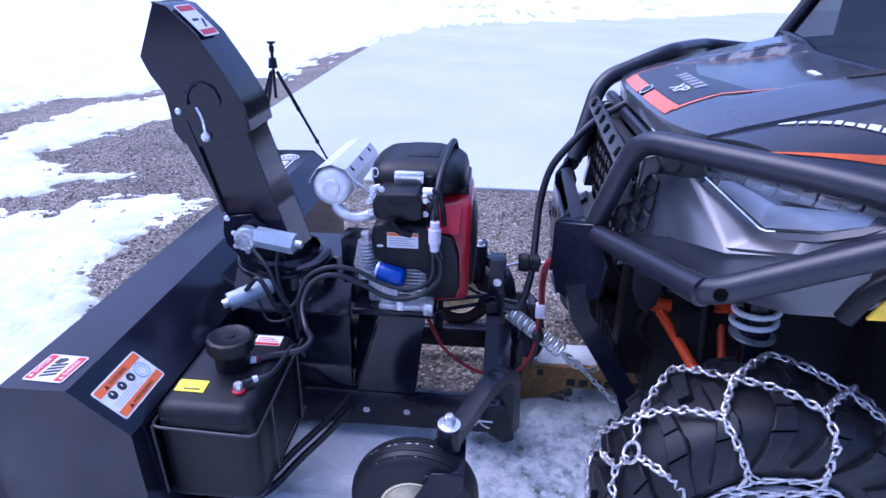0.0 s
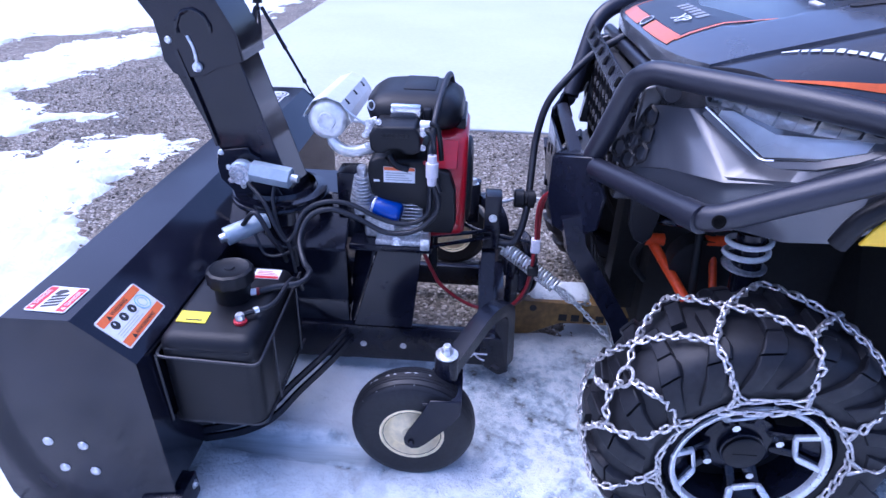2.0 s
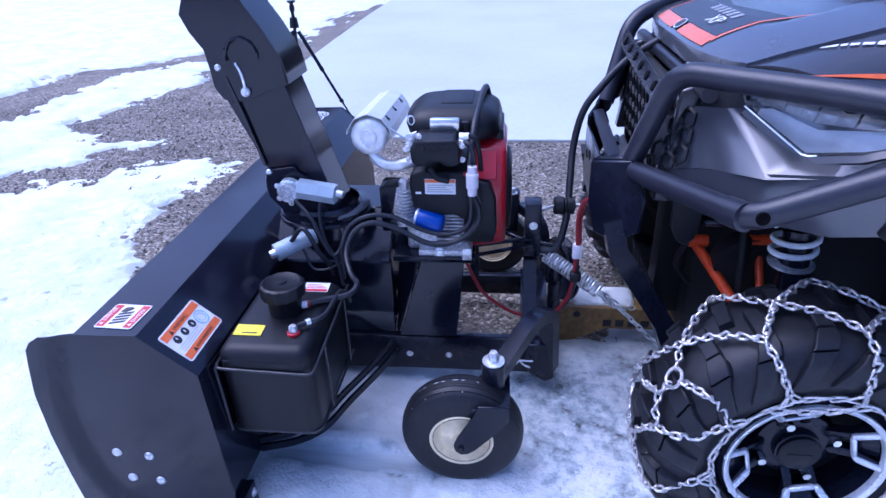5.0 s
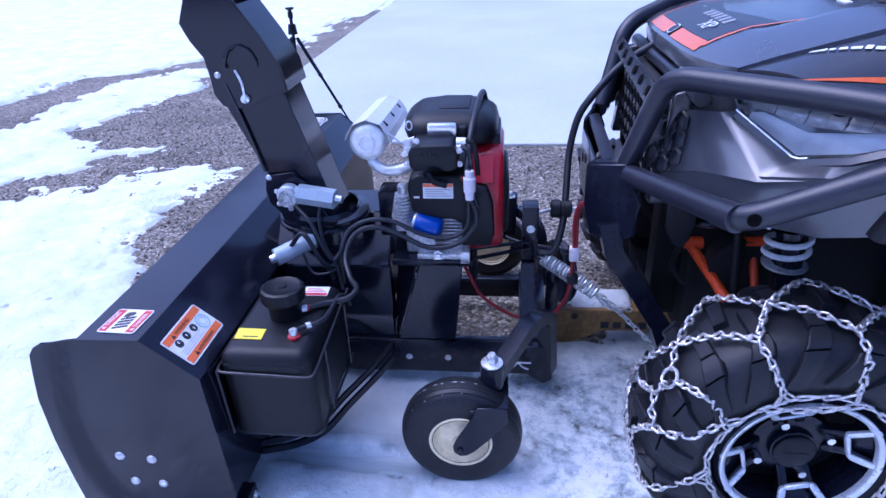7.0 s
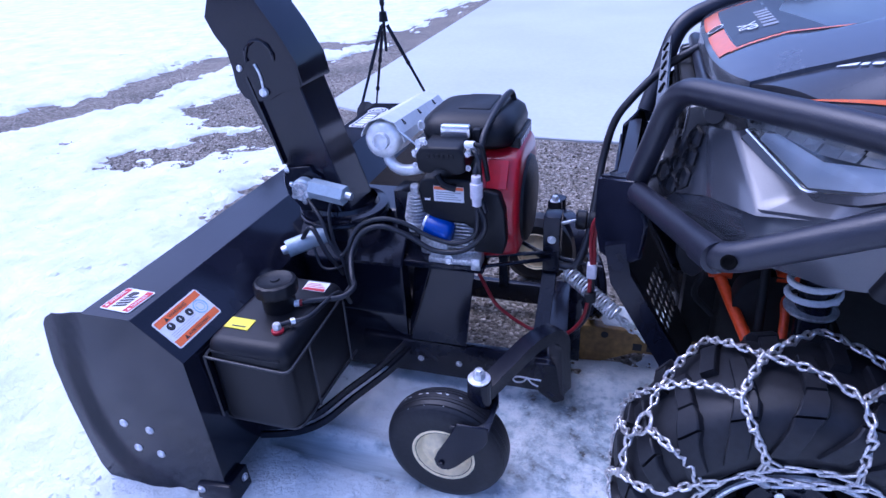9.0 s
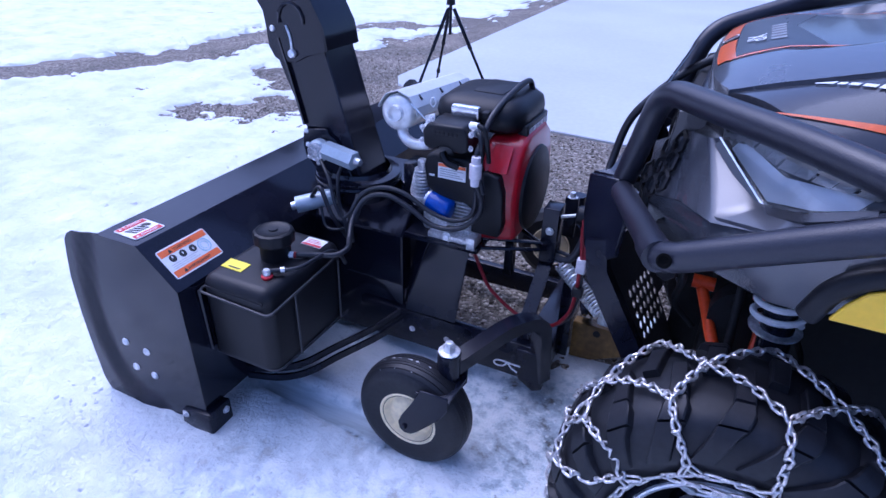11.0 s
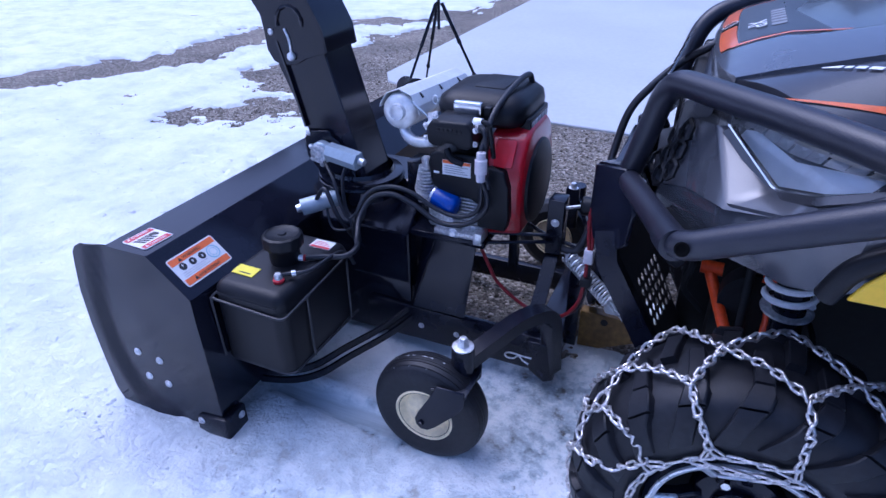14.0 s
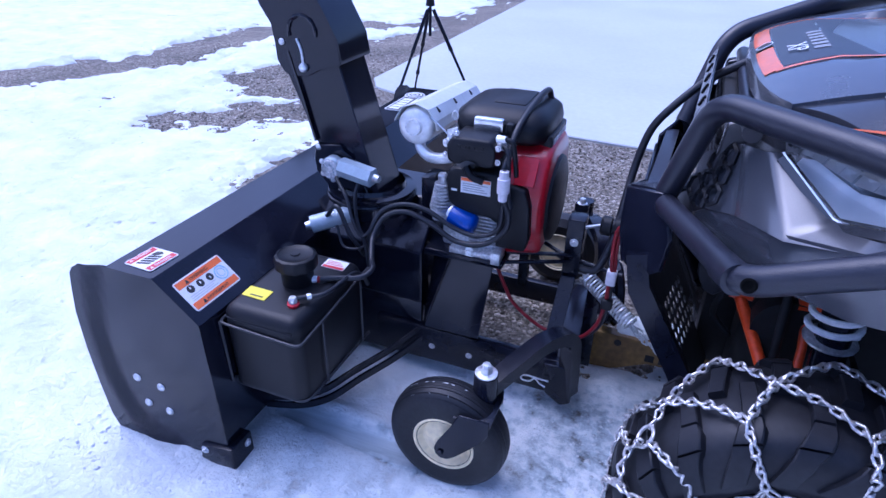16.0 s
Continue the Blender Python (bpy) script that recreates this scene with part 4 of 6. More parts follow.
    part("support_bar", strap, SATIN, cr)

# ---- engine ----
eng = thing("engine", (-0.11, 0.55, 0.475), "black and red twin-cylinder petrol engine with chrome muffler", "engine")
cc = part("crankcase", box(-0.262, -0.075, 0.352, 0.70, 0.475, 0.605, 0.012, 3), CAST, eng)
for k in range(9):
    part("cooling_fin", box(-0.175, -0.078, 0.333, 0.36, 0.508 + 0.0105 * k, 0.512 + 0.0105 * k, 0.0012, 1), CAST, cc)
part("mounting_foot", box(-0.225, -0.085, 0.315, 0.40, 0.474, 0.492, 0.003), CAST, cc)
part("foot_bolt", bolt((-0.165, 0.318, 0.484), (0, -1, 0.2), 0.010), STEEL, cc)
part("foot_plate", box(-0.098, -0.072, 0.305, 0.36, 0.468, 0.505, 0.002), STEEL, cc)
sh = prism([(-0.245, 0.69), (-0.237, 0.722), (-0.215, 0.730), (-0.085, 0.730), (-0.07, 0.70), (-0.06, 0.59), (-0.10, 0.585), (-0.115, 0.598), (-0.20, 0.60), (-0.235, 0.625)], "y", 0.325, 0.62, 0.010, 3)
shroud = part("engine_shroud", sh, PLASTIC, eng)
lab = part("label", quad((-0.199, 0.3245, 0.664), (1, 0, 0), (0, 0, 1), 0, 0.084, 0, 0.044, 0.001), WHITE, shroud, "white caution label")
part("label_band", quad((-0.199, 0.3245, 0.664), (1, 0, 0), (0, 0, 1), 0.001, 0.083, 0.034, 0.043, 0.0015), LABELORANGE, lab)
bars = B()
for k in range(4):
    quad((-0.199, 0.3245, 0.664), (1, 0, 0), (0, 0, 1), 0.006, 0.076 - 0.009 * (k % 3), 0.006 + 0.0065 * k, 0.0085 + 0.0065 * k, 0.0014, bars)
part("label_text", bars, mat("grey_label_print", (0.35, 0.35, 0.36), 0.5, vary=0.05), lab)
part("label", quad((-0.226, 0.3245, 0.664), (1, 0, 0), (0, 0, 1), 0, 0.016, 0, 0.006, 0.001), WHITE, shroud)
# valve cover with bolts
vc = prism([(-0.226, 0.765), (-0.230, 0.805), (-0.214, 0.828), (-0.112, 0.830), (-0.098, 0.808), (-0.098, 0.765), (-0.115, 0.757), (-0.14, 0.757), (-0.152, 0.768), (-0.178, 0.768), (-0.190, 0.757), (-0.210, 0.757)], "y", 0.285, 0.40, 0.010, 3)
valve = part("valve_cover", vc, PLASTIC, eng)
bars = B()
for k in range(6):
    box(-0.198 + 0.0125 * k, -0.189 + 0.0125 * k, 0.283, 0.287, 0.802, 0.812, 0.001, 1, None, bars)
part("plug_boot", sweep(bent([(-0.076, 0.298, 0.838), (-0.056, 0.295, 0.834), (-0.048, 0.30, 0.79), (-0.045, 0.31, 0.74)], 0.02), 0.0065, 12), PLASTIC, valve)
part("plug_cap", cyl((-0.098, 0.305, 0.834), (-0.074, 0.298, 0.838), 0.010, 0.008, 16), WHITEPAINT, valve)
part("breather_pipe", sweep(bent([(-0.18, 0.31, 0.745), (-0.165, 0.30, 0.722), (-0.13, 0.305, 0.712)], 0.02), 0.010, 12), PLASTIC, valve)
part("embossed_mark", bars, PLASTIC, valve)
for x, z in ((-0.234, 0.775), (-0.234, 0.81), (-0.093, 0.775), (-0.093, 0.812), (-0.205, 0.838)):
    part("cover_bolt", bolt((x, 0.296, z), (0, -1, 0), 0.0052), CAST, valve)
# carburettor side clutter
lk = part("throttle_bracket", plate([(-0.245, 0.335, 0.83), (-0.215, 0.335, 0.84), (-0.215, 0.335, 0.80), (-0.245, 0.335, 0.78)], 0.003), STEEL, eng)
for k in range(4):
    part("link_screw", bolt((-0.247 + 0.008 * k, 0.331, 0.79 + 0.013 * (k % 3)), (0, -1, 0), 0.005), STEEL, lk)
part("lifting_eye", sweep([V(-0.232, 0.355, 0.862) + V(0.008 * math.cos(a), 0, 0.012 * math.sin(a)) for a in [2 * math.pi * k / 20 for k in range(20)]], 0.0022, 6, closed=True), STEEL, eng)
part("throttle_rod", sweep(bent([(-0.30, 0.35, 0.85), (-0.25, 0.345, 0.815), (-0.23, 0.34, 0.80)], 0.01), 0.0025, 6), STEEL, eng)
# finned cooler post
prof = [(0, 0.59), (0.026, 0.59)]
for k in range(8):
    z = 0.597 + 0.0095 * k
    r0 = 0.027 - 0.0014 * k
    prof += [(r0 - 0.007, z), (r0, z + 0.001), (r0, z + 0.004), (r0 - 0.007, z + 0.005)]
prof += [(0.010, 0.676), (0.011, 0.690), (0.008, 0.696), (0, 0.697)]
part("finned_post", lathe([(r * 1.32, z) for r, z in prof], (-0.262, 0.352, 0), (0, 0, 1), 24), CAST, eng)
part("post_base", box(-0.285, -0.225, 0.33, 0.40, 0.555, 0.592, 0.008, 2), CAST, eng)
# oil filter
f0, f1 = V(-0.232, 0.335, 0.588), V(-0.148, 0.322, 0.566)
ax = (f1 - f0).normalized()
of = part("oil_filter", lathe([(0, 0), (0.031, 0), (0.033, 0.004), (0.033, 0.070), (0.030, 0.078), (0.022, 0.083), (0, 0.084)], f0, ax, 28), BLUE, eng, "blue oil filter")
part("filter_rim", lathe([(0.0338, 0.002), (0.0345, 0.004), (0.0338, 0.009)], f0, ax, 28), STEEL, of)
# air cleaner
ab = B()
for z, x0, x1, y0, y1 in ((0.790, -0.236, -0.004, 0.40, 0.66), (0.803, -0.256, 0.004, 0.384, 0.675), (0.828, -0.264, 0.006, 0.384, 0.675), (0.850, -0.260, 0.000, 0.392, 0.67), (0.868, -0.236, -0.022, 0.418, 0.648), (0.876, -0.20, -0.052, 0.45, 0.62)):
    cxm, cym, hx, hy = (x0 + x1) / 2, (y0 + y1) / 2, (x1 - x0) / 2, (y1 - y0) / 2
    for k in range(40):
        a = 2 * math.pi * k / 40
        c, s = math.cos(a), math.sin(a)
        ab.verts.new((cxm + hx * math.copysign(abs(c) ** 0.5, c), cym + hy * math.copysign(abs(s) ** 0.5, s), z))
ab.verts.ensure_lookup_table()
for i in range(5):
    for k in range(40):
        j = (k + 1) % 40
        ab.faces.new((ab.verts[i * 40 + k], ab.verts[i * 40 + j], ab.verts[(i + 1) * 40 + j], ab.verts[(i + 1) * 40 + k]))
ab.faces.new([ab.verts[200 + k] for k in range(40)])
ab.faces.new([ab.verts[k] for k in range(39, -1, -1)])
airbox = part("air_cleaner", ab, PLASTIC, eng, angle=50)
part("air_cleaner_ridge", box(-0.165, -0.075, 0.47, 0.62, 0.870, 0.879, 0.004, 2), PLASTIC, airbox)
part("latch", box(-0.186, -0.104, 0.366, 0.390, 0.824, 0.862, 0.007, 2), CHROME, airbox, "bright metal latch")
part("latch_lip", box(-0.190, -0.100, 0.370, 0.394, 0.810, 0.822, 0.003, 2), PLASTIC, airbox)
part("latch_post", box(-0.100, -0.078, 0.372, 0.40, 0.822, 0.852, 0.006, 2), PLASTIC, airbox)
band = part("maker_band", box(-0.02, 0.012, 0.44, 0.62, 0.752, 0.812, 0.006, 2), PLASTIC, airbox)
bars = B()
for k in range(5):
    box(0.011, 0.014, 0.455 + 0.031 * k, 0.478 + 0.031 * k, 0.772, 0.798, 0.001, 1, None, bars)
part("maker_mark", bars, CAST, band)
# red fan cover
RP = [(0.365, 0.478), (0.342, 0.54), (0.338, 0.64), (0.350, 0.715), (0.395, 0.775), (0.45, 0.795), (0.60, 0.795), (0.655, 0.76), (0.69, 0.68), (0.69, 0.56), (0.66, 0.478)]
fc = prism(RP, "x", -0.085, 0.022, 0.016, 3)
for w in fc.verts:
    k = max(0.0, min(1.0, (w.co.x + 0.035) / 0.045))
    w.co.y = 0.515 + (w.co.y - 0.515) * (1 - 0.10 * k)
    w.co.z = 0.64 + (w.co.z - 0.64) * (1 - 0.05 * k)
fan = part("fan_cover", fc, RED, eng, "glossy red fan cover")
part("fan_grille", lathe([(0, 0.0), (0.124, 0.0), (0.128, 0.004), (0.124, 0.014), (0.108, 0.020), (0.0, 0.024)], (0.016, 0.515, 0.608), (1, 0, 0), 40), PLASTIC, fan)
side = prism([(-0.094, 0.515), (-0.094, 0.695), (-0.055, 0.702), (-0.022, 0.693), (-0.006, 0.647), (-0.002, 0.557), (-0.012, 0.515)], "y", 0.326, 0.365, 0.006, 3)
part("side_cover", side, PLASTIC, fan)
part("cover_panel", plate([(-0.060, 0.346, 0.700), (-0.004, 0.346, 0.700), (-0.004, 0.390, 0.766), (-0.060, 0.390, 0.766)], -0.005, 0.002), RED, fan)
part("red_screw", dome((-0.088, 0.322, 0.725), (0, -1, 0), 0.006, 0.004), RED, fan)
# muffler
MUFF = mat("satin_exhaust_metal", (0.84, 0.83, 0.79), 0.36, metal=0.4, vary=0.18, scale=40, bump=0.04, patch=22)
mf = part("muffler", lathe([(0, -0.006), (0.022, -0.008), (0.024, -0.002), (0.036, 0.0), (0.046, 0.004), (0.051, 0.012), (0.052, 0.02), (0.052, 0.42), (0.046, 0.43), (0, 0.43)], (-0.353, 0.365, 0.812), (-0.05, 1, -0.10), 36), MUFF, eng, "polished muffler")
part("muffler_outlet", lathe([(0.018, -0.016), (0.022, -0.016), (0.022, 0.0), (0.018, 0.0)], (-0.353, 0.365, 0.812), (-0.05, 1, -0.10), 24), STEEL, mf)
hs = B()
SHIELD = mat("brushed_aluminium", (0.68, 0.69, 0.68), 0.48, metal=0.45, vary=0.05, scale=60, bump=0.02, patch=10)
R = 0.061
ang = [18, 52, 90, 128, 162]
prof = [(R * 1.02 * math.cos(radians(a)), R * 1.02 * math.sin(radians(a))) for a in ang]
prof = [(prof[0][0] + 0.006, prof[0][1] - 0.024)] + prof + [(prof[-1][0] - 0.004, prof[-1][1] - 0.012)]
sheet([(x - 0.353, z + 0.812) for x, z in prof], "y", 0.37, 0.83, 0.002, 0.0, hs)
for w in hs.verts:
    w.co.x -= (w.co.y - 0.37) * 0.05
    w.co.z -= (w.co.y - 0.37) * 0.10
part("heat_shield", hs, SHIELD, mf, smooth=False)
# Black rods stand in for the shade in the shield's slots
for y in (0.43, 0.58, 0.74):
    c = V(-0.308 - (y - 0.37) * 0.05, y, 0.850 - (y - 0.37) * 0.10)
    part("shield_slot", sweep([c + V(-0.006, 0, 0.008), c + V(0.006, 0, -0.004)], 0.0042, 8), INK, mf)
part("exhaust_pipe", sweep(curve_pts([(-0.352, 0.40, 0.77), (-0.342, 0.385, 0.745), (-0.31, 0.375, 0.728), (-0.27, 0.38, 0.728), (-0.23, 0.40, 0.735)], 6), 0.0155, 16), MUFF, mf)
# spark plug lead and fuel filter
part("spark_plug_boot", cyl((-0.112, 0.335, 0.805), (-0.085, 0.318, 0.812), 0.010, 0.012, 14), CAST, eng)
part("spark_plug_lead", sweep(curve_pts([(-0.085, 0.318, 0.812), (-0.072, 0.305, 0.806), (-0.064, 0.298, 0.785), (-0.062, 0.30, 0.72), (-0.062, 0.302, 0.66)], 6), 0.006, 10), HOSE, eng)
part("fuel_filter", lathe([(0.006, 0.0), (0.012, 0.002), (0.0125, 0.022), (0.0165, 0.024), (0.0165, 0.062), (0.0125, 0.064), (0.012, 0.082), (0.006, 0.084)], (-0.066, 0.272, 0.683), (0, 0, 1), 20), CLEAR, eng, "clear fuel filter")
part("air_hose", sweep(curve_pts([(-0.035, 0.60, 0.865), (-0.042, 0.585, 0.895), (-0.052, 0.50, 0.888), (-0.064, 0.37, 0.850), (-0.070, 0.315, 0.79), (-0.072, 0.292, 0.76), (-0.06, 0.288, 0.70), (-0.048, 0.285, 0.660)], 6), 0.0085, 12), HOSE, eng)

# ---- hoses and cables ----
hose = thing("fuel_hose", (-0.38, 0.14, 0.51), "black rubber hose from engine to fuel tank", "hose")
part("hose_run", sweep(curve_pts([(-0.064, 0.275, 0.684), (-0.050, 0.283, 0.64), (-0.056, 0.282, 0.595), (-0.109, 0.278, 0.545), (-0.189, 0.275, 0.537), (-0.266, 0.272, 0.578), (-0.333, 0.262, 0.604), (-0.384, 0.24, 0.591), (-0.404, 0.2, 0.544), (-0.380, 0.14, 0.512), (-0.352, 0.09, 0.512), (-0.366, 0.05, 0.506), (-0.415, 0.02, 0.509), (-0.447, -0.009, 0.514)], 7), 0.0075, 12), HOSE, hose)
part("hose_run", sweep(curve_pts([(-0.071, 0.296, 0.673), (-0.078, 0.292, 0.591), (-0.133, 0.287, 0.560), (-0.203, 0.285, 0.572), (-0.280, 0.28, 0.612), (-0.345, 0.268, 0.622), (-0.40, 0.245, 0.600), (-0.420, 0.21, 0.54), (-0.425, 0.22, 0.45)], 7), 0.0065, 12), HOSE, hose)
part("hose_run", sweep(curve_pts([(-0.453, -0.118, 0.520), (-0.44, -0.10, 0.518), (-0.396, -0.06, 0.518), (-0.392, 0.06, 0.505), (-0.386, 0.10, 0.475), (-0.384, 0.12, 0.44)], 7), 0.0056, 10), HOSE, hose)
part("hose_clamp", cyl((-0.43, -0.094, 0.5185), (-0.422, -0.087, 0.5185), 0.008, None, 12), STEEL, hose)
wires = thing("motor_wiring", (-0.46, 0.21, 0.5), "tangle of thin black wires at the chute motors", "wiring")
for pts, r in (
    ([(-0.475, 0.262, 0.672), (-0.478, 0.24, 0.631), (-0.464, 0.22, 0.565), (-0.433, 0.2, 0.517), (-0.423, 0.2, 0.44)], 0.005),
    ([(-0.545, 0.255, 0.672), (-0.495, 0.222, 0.632), (-0.465, 0.2, 0.575), (-0.439, 0.2, 0.534), (-0.413, 0.22, 0.567), (-0.421, 0.25, 0.59)], 0.005),
    ([(-0.56, 0.215, 0.565), (-0.514, 0.2, 0.612), (-0.475, 0.19, 0.545), (-0.455, 0.2, 0.504), (-0.46, 0.24, 0.45)], 0.0065),
    ([(-0.53, 0.22, 0.54), (-0.50, 0.2, 0.49), (-0.44, 0.2, 0.50), (-0.40, 0.22, 0.545), (-0.42, 0.25, 0.58)], 0.004),
):
    part("wire", sweep(curve_pts(pts, 6), r, 8), HOSE, wires)
red = thing("battery_cable", (0.15, 0.37, 0.25), "red battery cable with a white quick connector", "cable")
part("cable_run", sweep(curve_pts([(-0.101, 0.36, 0.455), (-0.066, 0.365, 0.37), (-0.032, 0.37, 0.31), (0.057, 0.38, 0.242), (0.154, 0.37, 0.242), (0.207, 0.36, 0.308), (0.223, 0.35, 0.395), (0.224, 0.345, 0.47)], 6), 0.0055, 10), REDWIRE, red)
part("cable_run", sweep(curve_pts([(0.057, 0.392, 0.236), (0.154, 0.382, 0.236), (0.214, 0.365, 0.30), (0.232, 0.352, 0.40), (0.23, 0.348, 0.47)], 6), 0.0045, 10), HOSE, red)
part("connector", box(0.214, 0.240, 0.335, 0.358, 0.462, 0.505, 0.003), CLEAR, red, "white plug")
part("connector", box(0.212, 0.243, 0.333, 0.360, 0.385, 0.415, 0.006), PLASTIC, red)
part("cable_run", sweep(curve_pts([(0.226, 0.345, 0.50), (0.220, 0.33, 0.59), (0.228, 0.31, 0.65), (0.255, 0.29, 0.68)], 6), 0.005, 10), REDWIRE, red)
part("cable_run", sweep(curve_pts([(0.233, 0.347, 0.50), (0.229, 0.335, 0.59), (0.236, 0.315, 0.65), (0.262, 0.29, 0.69)], 6), 0.005, 10), REDWIRE, red)
loom = thing("cable_loom", (0.22, 0.43, 0.6), "thick black corrugated cable loom up to the bumper", "cable loom")
part("loom_run", sweep(curve_pts([(0.05, 0.50, 0.44), (0.12, 0.46, 0.428), (0.175, 0.45, 0.438), (0.203, 0.48, 0.52), (0.213, 0.54, 0.61), (0.222, 0.60, 0.71), (0.244, 0.612, 0.81), (0.285, 0.612, 0.878), (0.36, 0.63, 0.957), (0.45, 0.62, 1.02)], 7), 0.011, 12), HOSE, loom)

# ---- lift spring and chain ----
spring = thing("coil_spring", (0.23, 0.44, 0.35), "zinc-plated tension spring with a chain hooked on", "spring")
s0, s1 = V(0.150, 0.455, 0.408), V(0.301, 0.350, 0.348)
ax = (s1 - s0).normalized()
e1 = ax.cross(V(0, 0, 1)).normalized()
e2 = ax.cross(e1)
turns, coil = 19, []
for k in range(turns * 10 + 1):
    a = 2 * math.pi * k / 10
    coil.append(s0 + (s1 - s0) * (k / (turns * 10)) + (e1 * math.cos(a) + e2 * math.sin(a)) * 0.021)
part("coil", sweep(coil, 0.0033, 6), STEEL, spring)
part("hook", sweep(curve_pts([s0 + e2 * 0.015, s0 - ax * 0.012, s0 - ax * 0.028 + e2 * 0.012, s0 - ax * 0.03 - e2 * 0.01], 5), 0.0045, 8), STEEL, spring)


def link_mesh(name, length, width, wire, material, seg=16, around=6, twist=0.0):
    pts = []
    hl, hw = (length - width) / 2, (width - wire * 2) / 2
    for k in range(seg):
        a = 2 * math.pi * k / seg
        x = (hl if math.cos(a) >= 0 else -hl) + hw * math.cos(a)
        tw = radians(twist) * x / length
        pts.append(V(x, hw * math.sin(a) * math.cos(tw), hw * math.sin(a) * math.sin(tw)))
    b = sweep(pts, wire, around, closed=True)
    me = bpy.data.meshes.new(name)
    for f in b.faces:
        f.smooth = True
    b.to_mesh(me)
    b.free()
    me.materials.append(material)
    return me


def chain_run(pts, me, pitch, parent, normals=None, turn=1.0, start=0, wob=8.0, joined=None):
    """Lays links along a line, each turned against the one before it."""
    P = [Vector(p) for p in pts]
    L = [0.0]
    for a, c in zip(P, P[1:]):
        L.append(L[-1] + (c - a).length)
    n = max(1, round(L[-1] / pitch))
    for k in range(n):
        s = (k + 0.5) / n * L[-1]
        i = max(j for j in range(len(P) - 1) if L[j] <= s)
        f = (s - L[i]) / max(1e-9, L[i + 1] - L[i])
        at, ax = P[i].lerp(P[i + 1], f), (P[i + 1] - P[i]).normalized()
        nv = normals[i].lerp(normals[i + 1], f) if normals else V(0, 0, 1)
        side = nv.cross(ax).normalized()
        up = ax.cross(side)
        M = Matrix((ax, side, up)).transposed().to_4x4()
        M.translation = at
        tw = (45 if (k + start) % 2 else -45) * turn + random.uniform(-wob, wob)
        M = M @ pose(0, 0, 0, tw, random.uniform(-3, 3), random.uniform(-wob, wob))
        if joined is not None:
            one = B()
            one.from_mesh(me)
            one.transform(M)
            merge(joined, one)
            continue
        ob = new("link", me)
        ob.parent = parent
        if parent.type == "EMPTY":
            ob.matrix_parent_inverse = Matrix.Translation(-Vector(parent.location))
        ob.matrix_basis = M


SMALL = link_mesh("small_link", 0.030, 0.019, 0.0028, STEEL, 12, 6)
chain_run([(0.301, 0.35, 0.348), (0.345, 0.36, 0.312), (0.427, 0.37, 0.218), (0.504, 0.37, 0.142), (0.56, 0.38, 0.09)], SMALL, 0.021, spring)
chain_run([(0.301, 0.35, 0.344), (0.335, 0.36, 0.300), (0.375, 0.38, 0.270), (0.42, 0.40, 0.262)], SMALL, 0.021, spring)
# rubber stop
part("rubber_stop", lathe([(0, -0.01), (0.024, -0.01), (0.028, -0.005), (0.028, 0.018), (0.022, 0.022), (0.022, 0.028), (0.027, 0.030), (0.027, 0.050), (0.010, 0.056), (0, 0.056)], (0.175, 0.50, 0.557), (1, 0, 0), 24), PLASTIC, blower)
part("stop_rod", sweep([(0.12, 0.46, 0.557), (0.175, 0.50, 0.557), (0.25, 0.50, 0.558)], 0.005, 8), STEEL, blower)
# far side bracket and caster
part("hitch_post", box(0.02, 0.07, 0.95, 0.97, 0.24, 0.40, 0.003), SATIN, blower)
part("far_bracket_bolt", bolt((0.045, 0.96, 0.40), (0, 0, 1), 0.012, h=0.02), STEEL, blower)
FC = V(-0.030, 1.058, 0.148)
fw = part("caster_wheel", lathe([(0.072, -0.042), (0.115, -0.048), (0.142, -0.028), (0.1475, 0), (0.142, 0.028), (0.115, 0.048), (0.072, 0.042)], FC, (0, -1, 0), 48), RUBBER, blower)
part("caster_rim", lathe([(0.080, 0.043), (0.078, 0.049), (0.069, 0.034), (0.05, 0.036), (0.024, 0.046), (0.0, 0.046)], FC, (0, -1, 0), 40), CREAM, fw, "scuffed cream steel rim")
part("caster_arm", sweep(bent([(0.045, 1.06, 0.300), (0.10, 0.95, 0.345), (0.155, 0.83, 0.32), (0.165, 0.81, 0.10)], 0.07), 0.022, shape=[(-0.022, -0.02), (0.022, -0.02), (0.022, 0.02), (-0.022, 0.02)]), SATIN, blower)
part("caster_sleeve", cyl((0.045, 1.06, 0.295), (0.045, 1.06, 0.37), 0.030, None, 24, r=0.003), SATIN, blower)


# ---- utility vehicle ----
utv = thing("utility_vehicle", (0.9, 0.48, 0.0), "matte grey and black side-by-side utility vehicle with tube bumper", "vehicle")
MID = 0.48


def field_edge(x, s):
    """Half width of the dark field on the hood at x."""
    return float(np.interp(x, [0.40, 0.47, 0.56, 0.70, 0.97], [0.235, 0.230, 0.225, 0.215, 0.18])) * s


def hood_point(x, y):
    t = min(1.15, abs(y - MID) / 0.43)
    zc = float(np.interp(x, [0.40, 0.43, 0.46, 0.50, 0.56, 0.7, 0.9, 1.0], [1.02, 1.054, 1.076, 1.094, 1.114, 1.144, 1.176, 1.186]))
    ze = float(np.interp(x, [0.40, 0.44, 0.478, 0.55, 0.644, 0.811, 1.0], [0.97, 1.030, 1.062, 1.084, 1.108, 1.151, 1.196]))
    rail = field_edge(x, 1) + 0.025
    k = min(1.0, max(0.0, (abs(y - MID) - rail) / 0.014))
